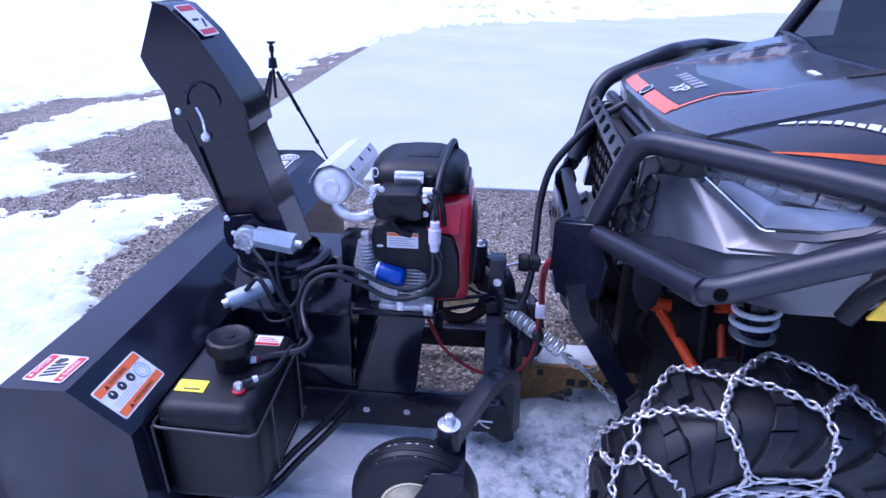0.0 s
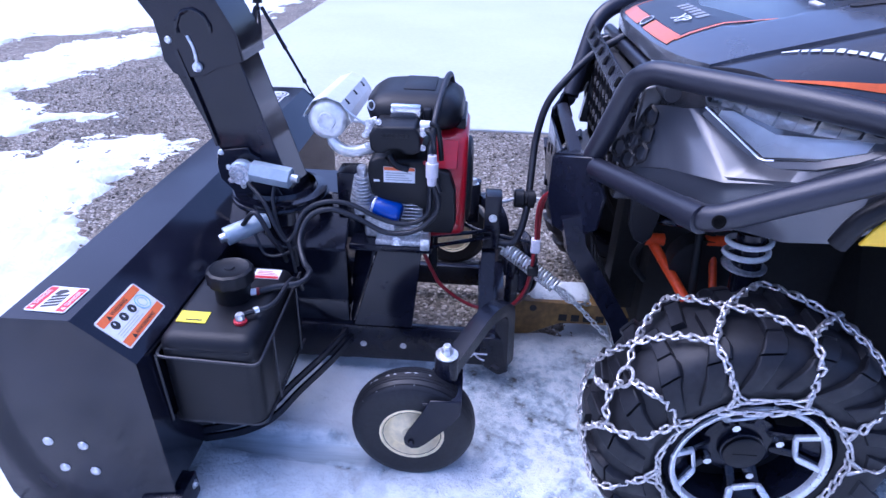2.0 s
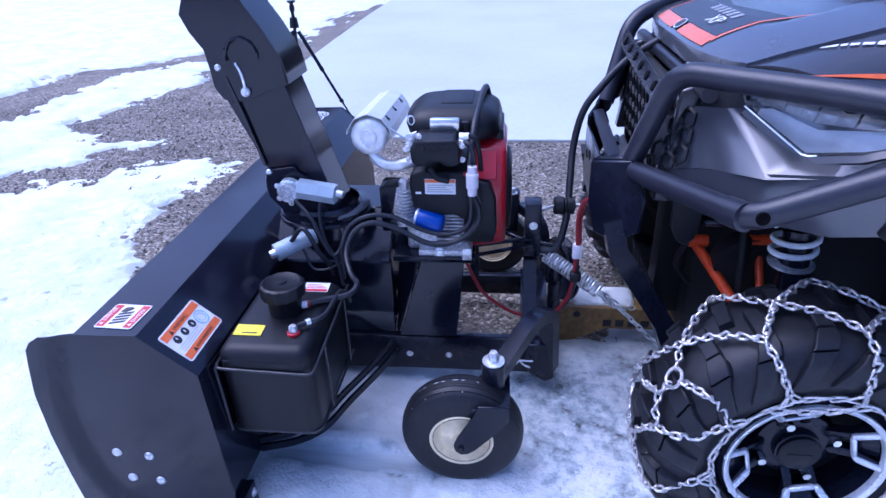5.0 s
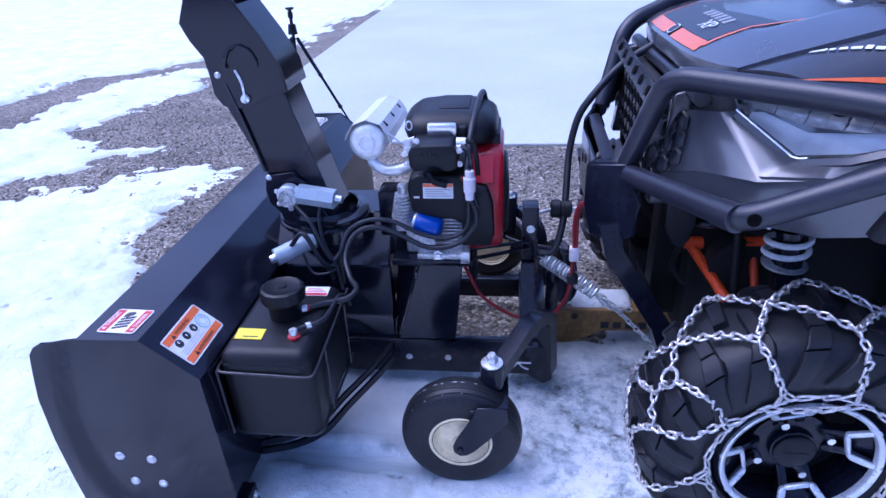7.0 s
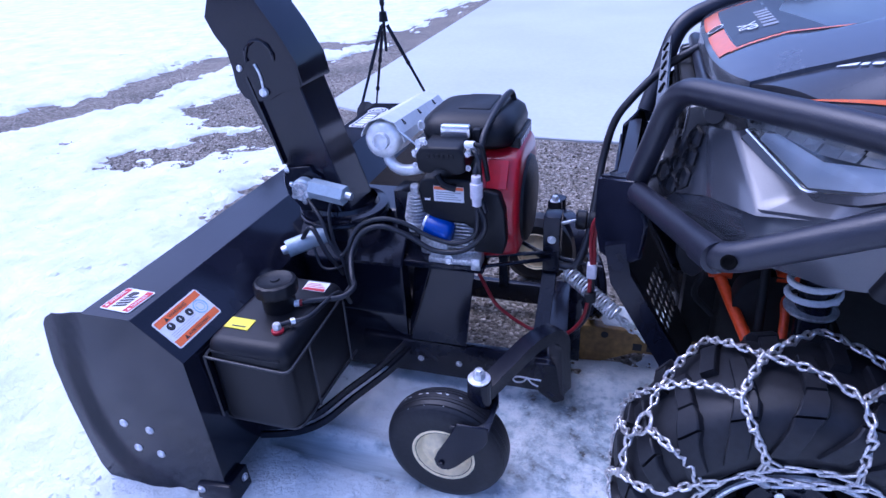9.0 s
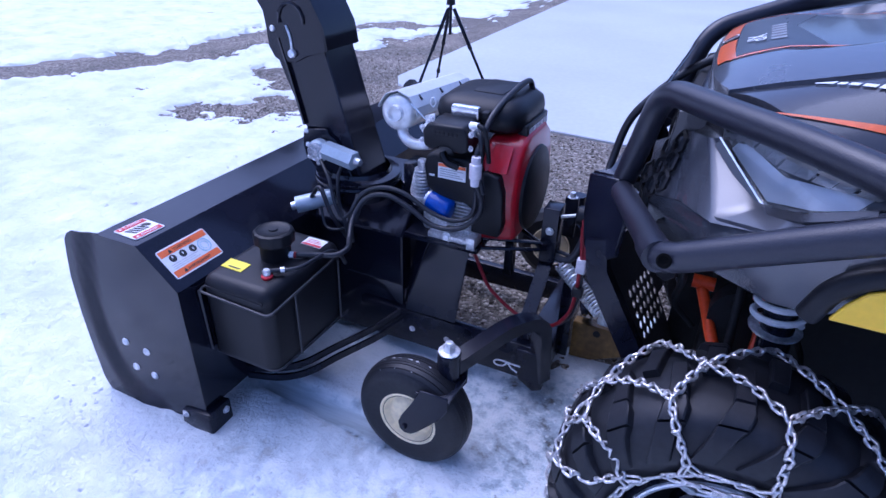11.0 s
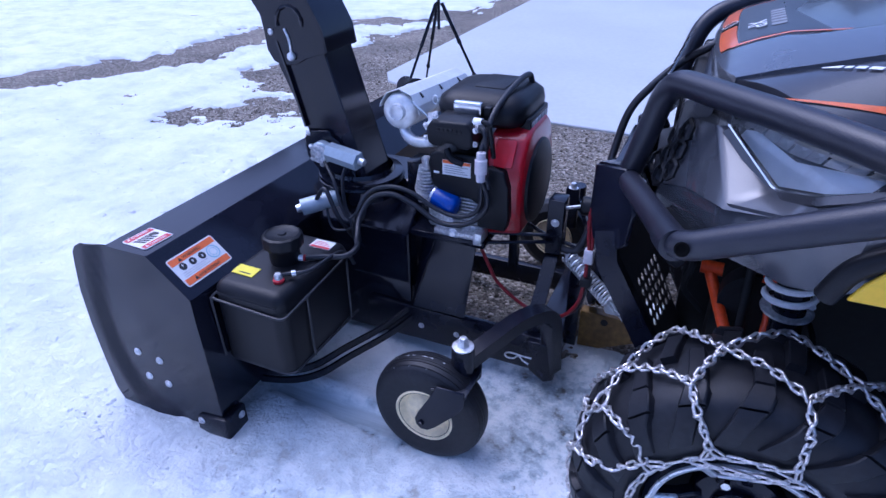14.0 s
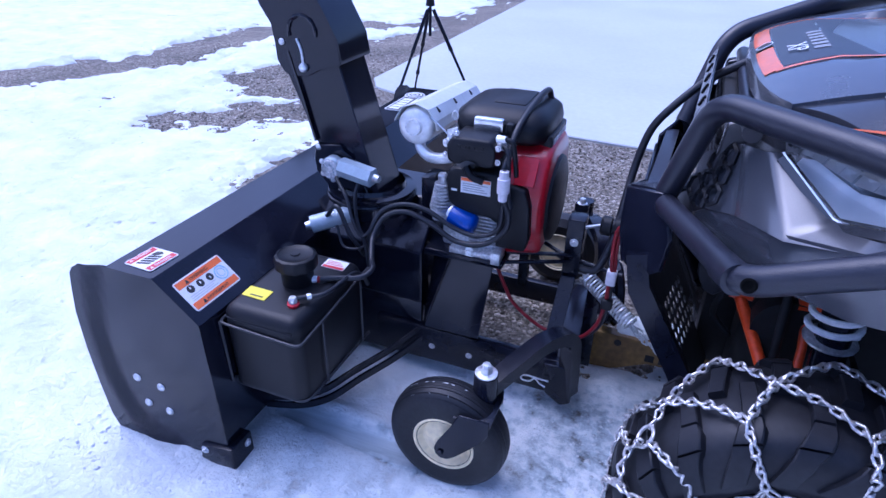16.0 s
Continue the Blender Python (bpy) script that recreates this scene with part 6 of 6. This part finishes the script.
    part("arm_bush", cyl((0.505, Y(0.285), 0.556), (0.555, Y(0.285), 0.556), 0.017, None, 14), ARMPAINT, utv)
    so = part("shock_absorber", cyl((0.682, Y(0.03), 0.40), (0.669, Y(0.067), 0.70), 0.031, None, 20), SATIN, utv)
    coil = []
    for k in range(50):
        a = 2 * math.pi * k / 20
        coil.append(V(0.668 + 0.045 * math.cos(a), Y(0.068) + s * 0.045 * math.sin(a), 0.630 + 0.029 * k / 20))
    part("coil_spring", sweep(coil, 0.0068, 8), WHITEPAINT, so, "white coil spring")
    part("spring_seat", lathe([(0.030, 0.0), (0.048, 0.0), (0.050, 0.006), (0.040, 0.010), (0.030, 0.010)], (0.670, Y(0.066), 0.612), (0, 0, 1), 28), STEEL, so, "bright spring seat")
    part("arm_bush", cyl((0.63, Y(0.205), 0.60), (0.685, Y(0.205), 0.60), 0.016, None, 14), ARMPAINT, utv)
    part("plastic_tongue", prism([(0.405, 0.76), (0.412, 0.67), (0.430, 0.632), (0.452, 0.622), (0.470, 0.640), (0.478, 0.69), (0.485, 0.77)], "y", Y(0.125), Y(0.145), 0.004), PLASTIC, utv)
    part("brake_hose", sweep(bent([(0.57, Y(0.22), 0.66), (0.70, Y(0.2), 0.58), (0.74, Y(0.05), 0.56), (0.72, Y(-0.02), 0.45)], 0.06), 0.006, 8), UNDER, utv)
    part("wire_loom", sweep(bent([(0.45, Y(0.24), 0.70), (0.49, Y(0.22), 0.60), (0.47, Y(0.26), 0.50), (0.53, Y(0.3), 0.42)], 0.04), 0.008, 8), UNDER, utv)
    part("sway_link", sweep([(0.60, Y(0.20), 0.72), (0.61, Y(0.14), 0.42)], 0.010, 10), UNDER, utv)
    part("sway_bar", sweep(bent([(0.47, Y(0.21), 0.665), (0.50, Y(0.15), 0.675), (0.64, Y(0.14), 0.675), (0.72, Y(0.16), 0.66)], 0.03), 0.011, 10), SATIN, utv)
# windscreen, pillars, cowl
bow = [(hood_rear(y), y, hood_point(hood_rear(y), y).z - 0.012) for y in [MID - 0.50 + 0.1 * k for k in range(11)]]
part("cowl", prism([(x + 0.004, y) for x, y, z in bow] + [(1.10, MID + 0.50), (1.10, MID - 0.50)], "z", 1.04, 1.132, 0.004), UNDER, utv)
glass = surface(lambda u, v: V(*[float(np.interp(v * 10, range(11), [p[i] for p in bow])) for i in range(3)]).lerp(V(1.34, MID - 0.46 + 0.92 * v, 1.80), u) + V(0.018, 0, 0.0), 4, 20)
ws = part("windscreen", glass, TINT, utv, "windscreen darkened for the dim cab behind it")
ws.visible_shadow = False
for y in (MID - 0.51, MID + 0.51):
    part("pillar", sweep(bent([(0.955, y, 1.10), (0.975, y, 1.17), (1.36, y, 1.86), (1.6, y, 1.88)], 0.06), 0.024, 12), SATIN, utv)
part("windscreen_frame", sweep([V(*p) + V(0.012, 0, 0.004) for p in bow], 0.014, 10), SATIN, utv)
# Added unseen panel; hides bright snow so the windscreen looks dark
part("cab_dark_panel", box(1.16, 1.90, 1.03, 1.06, 0.60, 1.62, 0.02), UNDER, utv)
part("roof", box(1.34, 1.9, -0.06, 1.02, 1.84, 1.87, 0.01), SATIN, utv)
part("dashboard", box(1.08, 1.40, -0.08, 1.04, 0.95, 1.14, 0.03), UNDER, utv)
part("cab_back", box(1.88, 1.92, -0.08, 1.04, 0.9, 1.85, 0.01), UNDER, utv)
part("cab_floor", box(1.3, 1.92, -0.20, 1.16, 0.30, 0.95, 0.03), UNDER, utv)

# push frame under the nose
pf = thing("push_frame", (0.6, 0.65, 0.0), "worn yellow-brown steel push frame with slots, snow on top", "push frame")
beam = part("beam", prism([(0.19, 0.150), (0.19, 0.008), (0.26, 0.012), (0.37, 0.066), (1.3, 0.070), (1.3, 0.150)], "y", 0.56, 0.60, 0.003), OCHRE, pf)
# Slots and hole are near-black pieces standing in for shaded openings
for k in range(10):
    part("slot", box(0.36 + 0.042 * k, 0.388 + 0.042 * k, 0.5585, 0.5605, 0.078, 0.104, 0.0), UNDER, beam)
part("beam_hole", cyl((0.27, 0.5585, 0.124), (0.27, 0.5605, 0.124), 0.012, None, 16), UNDER, beam)
part("beam_top", box(0.30, 0.9, 0.60, 0.70, 0.09, 0.10, 0.002), OCHRE, pf)
cap = box(0.255, 0.47, 0.572, 0.70, 0.098, 0.158, 0.02, 3)
for w in cap.verts:
    if w.co.z > 0.13:
        w.co.z += 0.008 * noise.noise(w.co * 14)
tagged(part("snow_clump", cap, SNOW), "clump of snow lying on the push frame", "snow")
# mower-style guide wheel behind the hitch
part("drive_pulley", lathe([(0, -0.01), (0.09, -0.01), (0.105, -0.02), (0.11, -0.012), (0.10, 0.0), (0.11, 0.012), (0.105, 0.02), (0.09, 0.01), (0, 0.01)], (0.215, 0.62, 0.27), (1, 0.35, 0), 36), SATIN, blower)

# ---- front wheels with chains ----
WC = V(0.648, -0.138, 0.315)
PROFILE = [(0.168, 0.080), (0.176, 0.102), (0.194, 0.117), (0.220, 0.124), (0.250, 0.121), (0.276, 0.112), (0.293, 0.100), (0.304, 0.080), (0.310, 0.045), (0.312, 0.0)]
full = PROFILE + [(r, -h) for r, h in PROFILE[-2::-1]]


SIPED = (0, 0.1, 0.2, 0.285, 0.293, 0.305, 0.313, 0.4, 0.5, 0.575, 0.583, 0.595, 0.603, 0.7, 0.8, 0.9, 1)


def wheel_at(y_mid, out):
    """Wheel with tyre and alloy rim; out is -1 where its face looks to -y."""
    c = V(WC.x, y_mid, WC.z)
    tyre = lathe(full, c, (0, out, 0), 72)
    lugs = []
    for s in (-1, 1):
        lb = B()
        rows = []
        for i, t in enumerate(SIPED):
            idx = 9 - t * 6.0
            j = int(idx)
            f = idx - j
            r = PROFILE[j][0] + (PROFILE[min(9, j + 1)][0] - PROFILE[j][0]) * f
            h = PROFILE[j][1] + (PROFILE[min(9, j + 1)][1] - PROFILE[j][1]) * f
            if i == 0:
                h = -0.008
            th = 0.20 * t - 0.09 * math.sin(math.pi * t)
            half = (0.016 + 0.008 * t) * (1.25 if 0.35 < t < 0.62 else 1.0)
            up = 0.0155 * (1 - 0.6 * max(0, t - 0.75) / 0.25)
            up *= 0.35 if i in (4, 5, 10, 11) else 1.0
            lean = min(1.0, max(0.0, (t - 0.35) / 0.5))
            nr, nh = math.cos(lean * 1.25), math.sin(lean * 1.25)
            row = []
            for dw, dn in ((-half, -0.004), (-half * 0.84, up * 0.86), (-half * 0.72, up), (half * 0.72, up), (half * 0.84, up * 0.86), (half, -0.004)):
                a = th + dw / r
                rr, hh = r + nr * dn, h + nh * dn
                row.append(lb.verts.new((rr * math.cos(a), out * hh * s, rr * math.sin(a))))
            rows.append(row)
        for A, C in zip(rows, rows[1:]):
            for q in range(5):
                lb.faces.new((A[q], A[q + 1], C[q + 1], C[q]))
        lb.faces.new(rows[0])
        lb.faces.new(rows[-1][::-1])
        lugs.append((s, lb))
    wheel = part("wheel", lathe([(0.172, -0.09), (0.160, -0.06), (0.155, 0.02), (0.160, 0.05), (0.168, 0.070)], c, (0, out, 0), 48), SATIN, utv, "black and silver alloy wheel")
    part("tyre", tyre, RUBBER, wheel, "knobbly black tyre", angle=30)
    for s, lb in lugs:
        first = part("tread_lug", lb, RUBBER, wheel, angle=32)
        for k in range(19):
            ob = first if k == 0 else new("tread_lug", first.data)
            ob.parent = wheel
            ob.matrix_basis = Matrix.Translation(c) @ Matrix.Rotation(-2 * math.pi * (k + (0.5 if s < 0 else 0)) / 19, 4, "Y")
    part("rim_lip", lathe([(0.1475, 0.098), (0.1490, 0.110), (0.1505, 0.1130), (0.1575, 0.1165), (0.1605, 0.1150), (0.1615, 0.108)], c, (0, out, 0), 64), MACHINED, wheel, "silver rim lip")
    part("rim_barrel", lathe([(0.170, 0.082), (0.171, 0.100), (0.1625, 0.110), (0.153, 0.106), (0.146, 0.060)], c, (0, out, 0), 64), SATIN, wheel)
    part("hub", lathe([(0, 0.030), (0.088, 0.030), (0.080, 0.052), (0.055, 0.058), (0.048, 0.058), (0.046, 0.072), (0.040, 0.076), (0, 0.077)], c, (0, out, 0), 40), SATIN, wheel)
    part("hub_cap", lathe([(0.043, 0.074), (0.043, 0.082), (0.038, 0.086), (0, 0.087)], c, (0, out, 0), 32), PLASTIC, wheel)
    part("cap_bar", box(c.x - 0.026, c.x + 0.026, c.y + out * 0.0872 - 0.001, c.y + out * 0.0872 + 0.001, c.z - 0.002, c.z + 0.003, 0.0006, 1), PLASTIC, wheel)
    part("back_disc", lathe([(0, -0.01), (0.158, -0.01), (0.158, 0.0), (0, 0.0)], c, (0, out, 0), 40), UNDER, wheel)
    for k in range(4):
        a0 = radians(15 + 90 * k)
        rot = Matrix.Translation(c) @ Matrix.Rotation(-a0, 4, "Y")

        def bar(name, pts, lo, hi, material):
            """A piece of the spoke, leaning outwards from the hub to the rim."""
            pb = prism(pts, "y", out * lo, out * hi, 0.003, 1)
            for w in pb.verts:
                w.co.y += out * max(0.0, math.hypot(w.co.x, w.co.z) - 0.06) * 0.50
            pb.transform(rot)
            part(name, pb, material, wheel)

        for s in (-1, 1):
            bar("spoke", [(0.058, s * 0.012), (0.058, s * 0.032), (0.106, s * 0.034), (0.153, s * 0.056), (0.155, s * 0.042), (0.106, s * 0.016)], 0.026, 0.056, SATIN)
            bar("spoke_face", [(0.1570, s * 0.046), (0.1520, s * 0.059), (0.103, s * 0.038), (0.099, s * 0.026), (0.108, s * 0.024)], 0.052, 0.064, MACHINED)
        bar("spoke_web", [(0.099, -0.027), (0.099, 0.027), (0.108, 0.0245), (0.108, -0.0245)], 0.052, 0.064, MACHINED)
        bar("spoke_rib", [(0.108, -0.016), (0.108, 0.016), (0.150, 0.034), (0.150, -0.034)], 0.030, 0.046, SATIN)
        a1 = radians(25 + 90 * k)
        part("lug_nut", bolt(c + V(0.075 * math.cos(a1), out * 0.056, 0.075 * math.sin(a1)), (0, out, 0), 0.0105, h=0.024, washer=False), CHROME, wheel)
    return wheel


wheel_at(WC.y, -1)
wheel_at(2 * MID - WC.y, 1)

chain = thing("tyre_chain", (WC.x, WC.y, 0.0), "zinc-plated diamond-pattern snow chain wrapped round the front tyre", "tyre chain")
BIG = link_mesh("chain_link", 0.0280, 0.0190, 0.0031, CHAINMAT, 12, 6, 95)
LONG = link_mesh("long_link", 0.036, 0.016, 0.0029, CHAINMAT, 12, 6, 30)
ARC = [0.0]
for (r0, h0), (r1, h1) in zip(full, full[1:]):
    ARC.append(ARC[-1] + math.hypot(r1 - r0, h1 - h0))


def on_tyre(theta, s, lift=0.0185):
    """A point on the tyre: angle in degrees, s from 0 (outer bead) through 0.5 (crown) to 1 (inner bead), and its normal."""
    d = s * ARC[-1]
    r, h = float(np.interp(d, ARC, [p[0] for p in full])), float(np.interp(d, ARC, [p[1] for p in full]))
    r2, h2 = (float(np.interp(d + 0.004, ARC, [p[i] for p in full])) for i in (0, 1))
    r1, h1 = (float(np.interp(d - 0.004, ARC, [p[i] for p in full])) for i in (0, 1))
    tr, th = r2 - r1, h2 - h1
    ln = math.hypot(tr, th) or 1.0
    nr, nh = -th / ln, tr / ln
    if nr * (r - 0.22) + nh * h < 0:
        nr, nh = -nr, -nh
    lift = lift * (1.0 if 0.24 < s < 0.76 else 0.45)
    a = radians(theta)
    p = V(WC.x + (r + nr * lift) * math.cos(a), WC.y - (h + nh * lift), WC.z + (r + nr * lift) * math.sin(a))
    return p, V(nr * math.cos(a), -nh, nr * math.sin(a))


def tyre_run(a, c, steps=10, sag=0.0):
    pts, nrm = [], []
    for k in range(steps + 1):
        t = k / steps
        p, n = on_tyre(a[0] + (c[0] - a[0]) * t, a[1] + (c[1] - a[1]) * t + sag * math.sin(math.pi * t))
        pts.append(p)
        nrm.append(n)
    return pts, nrm


SIDE = 0.085
CROWN = [139.5, 105.5, 67.5, 33, -4, -41, -78, -115, -157]
NODE = [147.5, 114, 82.5, 50, 12, -25, -62, -99, 199]
FOOT = [145.5, 112.5, 76.5, 38, 7, -30, -67, -104, 191]
rest = B()


def lay(a, c, steps=10, sag=0.0, link=BIG, pitch=0.0178, turn=1.0, loose=False):
    """A stretch of chain between two places on the tyre; stretches out of sight are joined."""
    seen = not loose and 12 < a[0] % 360 < 218
    p, n = tyre_run(a, c, steps, sag)
    chain_run(p, link, pitch, chain, n, turn, wob=14.0, joined=None if seen else rest)


for k, th in enumerate(CROWN):
    node, foot = (NODE[k], 0.340), (FOOT[k], 0.140)
    if k:
        lay((183, 0.46) if k == 8 else (CROWN[k - 1], 0.50), node, 12, 0.010)
        lay(node, (th, 0.50) if k < 8 else (207, 0.50), 6)
        lay(node, foot, 8, 0.012)
        for dth in (-5, 5):
            lay(foot, (foot[0] + dth, SIDE), 3, 0.0, LONG, 0.026, 0.6)
        if k < 8:
            lay((foot[0] - 1, SIDE), (FOOT[k - 1], SIDE), 10, -0.006 if k % 2 else 0.006, LONG, 0.027, 0.5)
    low = CROWN[k + 1] if k < 8 else 139.5 - 360
    lay((th, 0.50), ((th + low) / 2, 0.685), 10, loose=True)
    lay(((th + low) / 2, 0.685), (low, 0.50), 10, loose=True)
lay((191, SIDE), (256, SIDE), 12, 0.0, LONG, 0.027, 0.5)
# the closing bay, gathered by a ring
RING, JOIN, LOW_NODE, GATHER = (147.5, 0.378), (156.5, 0.390), (166, 0.315), (145.5, 0.138)
for a, c, steps, sag in (((145.5, 0.405), (139.5, 0.50), 6, 0.0), ((146, 0.352), (140, 0.235), 6, 0.01), ((140, 0.235), GATHER, 6, 0.0), ((150, 0.38), JOIN, 4, 0.0), (JOIN, LOW_NODE, 5, 0.0), (JOIN, (162.5, 0.53), 8, 0.0), (LOW_NODE, (183, 0.46), 8, 0.0), (LOW_NODE, (161.5, 0.197), 6, 0.0), ((161.5, 0.197), GATHER, 6, -0.01)):
    lay(a, c, steps, sag)
for dth in (-5, 5):
    lay(GATHER, (145.5 + dth, SIDE), 3, 0.0, LONG, 0.026, 0.6)
lay((145.5, SIDE), (191, SIDE), 12, 0.012, LONG, 0.027, 0.5)
# slack tail of the side chain hanging over the rim
tail, tail_n = [], []
for q in range(13):
    a = radians(124 - 56 * q / 12)
    rr = 0.186 - 0.030 * math.sin(math.pi * q / 12) ** 0.8
    tail.append(V(WC.x + rr * math.cos(a), WC.y - 0.124, WC.z + rr * math.sin(a)))
    tail_n.append(V(0, -1, 0))
chain_run(tail, LONG, 0.027, chain, tail_n, 0.5)
tagged(part("link_run", rest, CHAINMAT, chain), kind="stuff")
p, n = on_tyre(*RING, 0.022)
e1 = n.cross(V(0, 1, 0.2)).normalized()
e2 = n.cross(e1)
part("ring", sweep([p + (e1 * math.cos(a) + e2 * math.sin(a)) * 0.021 for a in [2 * math.pi * k / 28 for k in range(28)]], 0.0038, 8, closed=True), CHAINMAT, chain)

# ---- tripod on the slab ----
tri = thing("tripod", (-1.43, 3.01, 0.012), "black camera tripod standing on the edge of the slab", "tripod")
apex = V(-1.43, 3.01, 0.74)
for fx, fy, fz in ((-1.605, 2.70, 0.002), (-1.676, 3.273, 0.016), (-1.09, 3.10, 0.016)):
    foot = V(fx, fy, fz)
    top = apex + (foot - apex).normalized() * 0.05
    m1, m2 = top.lerp(foot, 0.38), top.lerp(foot, 0.72)
    leg = part("leg", cyl(top, m1, 0.013, None, 10), SATIN, tri)
    part("leg_section", cyl(m1, m2, 0.010, None, 10), SATIN, leg)
    part("leg_section", cyl(m2, foot, 0.0075, None, 10), SATIN, leg)
    for q in (m1, m2):
        part("leg_lock", cyl(q - (foot - top).normalized() * 0.012, q + (foot - top).normalized() * 0.012, 0.015, None, 10), PLASTIC, leg)
    part("rubber_foot", cyl(foot + V(0, 0, 0.02), foot - V(0, 0, 0.003), 0.012, 0.014, 10), PLASTIC, leg)
part("centre_column", cyl(apex - V(0, 0, 0.22), apex + V(0, 0, 0.10), 0.011, None, 12), SATIN, tri)
part("shoulder", cyl(apex - V(0, 0, 0.02), apex + V(0, 0, 0.045), 0.032, 0.024, 16), PLASTIC, tri)
part("head", lathe([(0, 0.08), (0.014, 0.08), (0.018, 0.10), (0.016, 0.12), (0.010, 0.13), (0.028, 0.142), (0.030, 0.15), (0, 0.152)], apex, (0, 0, 1), 20), PLASTIC, tri)


# ---- loose stones and crumbs of snow ----
ICO = [(0, 0, 1), (0.894, 0, 0.447), (0.276, 0.851, 0.447), (-0.724, 0.526, 0.447), (-0.724, -0.526, 0.447), (0.276, -0.851, 0.447), (0.724, 0.526, -0.447), (-0.276, 0.851, -0.447), (-0.894, 0, -0.447), (-0.276, -0.851, -0.447), (0.724, -0.526, -0.447), (0, 0, -1)]
FACES = [(0, 1, 2), (0, 2, 3), (0, 3, 4), (0, 4, 5), (0, 5, 1), (1, 6, 2), (2, 7, 3), (3, 8, 4), (4, 9, 5), (5, 10, 1), (2, 6, 7), (3, 7, 8), (4, 8, 9), (5, 9, 10), (1, 10, 6), (11, 7, 6), (11, 8, 7), (11, 9, 8), (11, 10, 9), (11, 6, 10)]


def lumps_mesh(name, px, py, pz, size, squash, material, seed, smooth=False):
    """Many small uneven lumps in one mesh."""
    rng = np.random.default_rng(seed)
    n = len(px)
    base = np.array(ICO)[None] * (1 + 0.35 * (rng.random((n, 12, 1)) - 0.5) * 2)
    base = base * np.stack([rng.uniform(0.7, 1.3, n), rng.uniform(0.7, 1.3, n), rng.uniform(squash, 1.0, n)], -1)[:, None]
    a = rng.uniform(0, 6.283, n)
    c, s = np.cos(a)[:, None], np.sin(a)[:, None]
    x = base[..., 0] * c - base[..., 1] * s
    y = base[..., 0] * s + base[..., 1] * c
    z = base[..., 2]
    r = size[:, None] / 2
    verts = np.stack([x * r + px[:, None], y * r + py[:, None], z * r + pz[:, None] + r * 0.25], -1).reshape(-1, 3)
    faces = (np.array(FACES)[None] + 12 * np.arange(n)[:, None, None]).reshape(-1, 3)
    me = bpy.data.meshes.new(name)
    me.from_pydata(verts.tolist(), [], faces.tolist())
    if smooth:
        me.polygons.foreach_set("use_smooth", np.ones(len(faces), bool))
    me.materials.append(material)
    return new(name, me)


def island_material(name, stops, rough):
    """Stones of many greys and browns, one colour each."""
    m = bpy.data.materials.new(name)
    m.use_nodes = True
    n, l = m.node_tree.nodes, m.node_tree.links
    geo = n.new("ShaderNodeNewGeometry")
    col = ramp_node(n, l, geo.outputs["Random Per Island"], stops)
    tc = n.new("ShaderNodeTexCoord")
    fine = noise_node(n, l, tc.outputs["Object"], 180)
    tone = ramp_node(n, l, fine.outputs["Fac"], [(0.3, (0.7, 0.7, 0.7)), (0.7, (1.1, 1.1, 1.1))])
    mix = n.new("ShaderNodeMix")
    mix.data_type, mix.blend_type = "RGBA", "MULTIPLY"
    mix.inputs["Factor"].default_value = 1.0
    l.new(col.outputs["Color"], mix.inputs["A"])
    l.new(tone.outputs["Color"], mix.inputs["B"])
    l.new(mix.outputs["Result"], n["Principled BSDF"].inputs["Base Color"])
    n["Principled BSDF"].inputs["Roughness"].default_value = rough
    return m


rng = np.random.default_rng(11)
px, py = rng.uniform(-4.2, 1.6, 60000), rng.uniform(0.35, 4.6, 60000)
keep = (rng.random(60000) < np.clip(1.5 - 0.28 * py, 0.25, 1)) & ~((py > SLAB_Y - 0.01) & (px > -0.90)) & ~((px > SLAB_X - 0.02) & (px <= -0.90) & (py > 2.85 - (px + 0.90) * 0.44))
px, py = px[keep], py[keep]
hs, _ = snow_height(px, py)
keep = hs < 0.001
px, py = px[keep], py[keep]
size = 0.006 + 0.014 * rng.random(len(px)) ** 2.2
STONES = island_material("crushed_stone", [(0.0, (0.065, 0.054, 0.040)), (0.3, (0.15, 0.128, 0.097)), (0.6, (0.245, 0.213, 0.170)), (0.85, (0.37, 0.33, 0.275)), (1.0, (0.62, 0.58, 0.51))], 0.75)
tagged(lumps_mesh("gravel_stones", px, py, np.full(len(px), -0.004), size, 0.5, STONES, 3), "loose grey and brown crushed gravel stones", "gravel", kind="stuff")

px, py = rng.uniform(-1.3, 1.2, 26000), rng.uniform(-0.95, 0.7, 26000)
clump = wavy(px, py, 3.1, 21) + 0.7 * wavy(px, py, 9.0, 22)
keep = rng.random(26000) < np.clip(0.15 + 0.7 * clump, 0.0, 0.8) * np.clip(0.9 - 0.6 * py, 0.2, 1.0)
keep &= ~((px > -1.06) & (px < -0.60) & (py > -0.26))
px, py = px[keep], py[keep]
hs, _ = snow_height(px, py)
keep = hs > 0.001
px, py, hs = px[keep], py[keep], hs[keep]
size = 0.003 + 0.013 * rng.random(len(px)) ** 3
tagged(lumps_mesh("snow_crumbs", px, py, hs - size * 0.18, size, 0.4, SNOW, 5, True), "loose crumbs of white snow on the icy drive", "snow", kind="stuff")
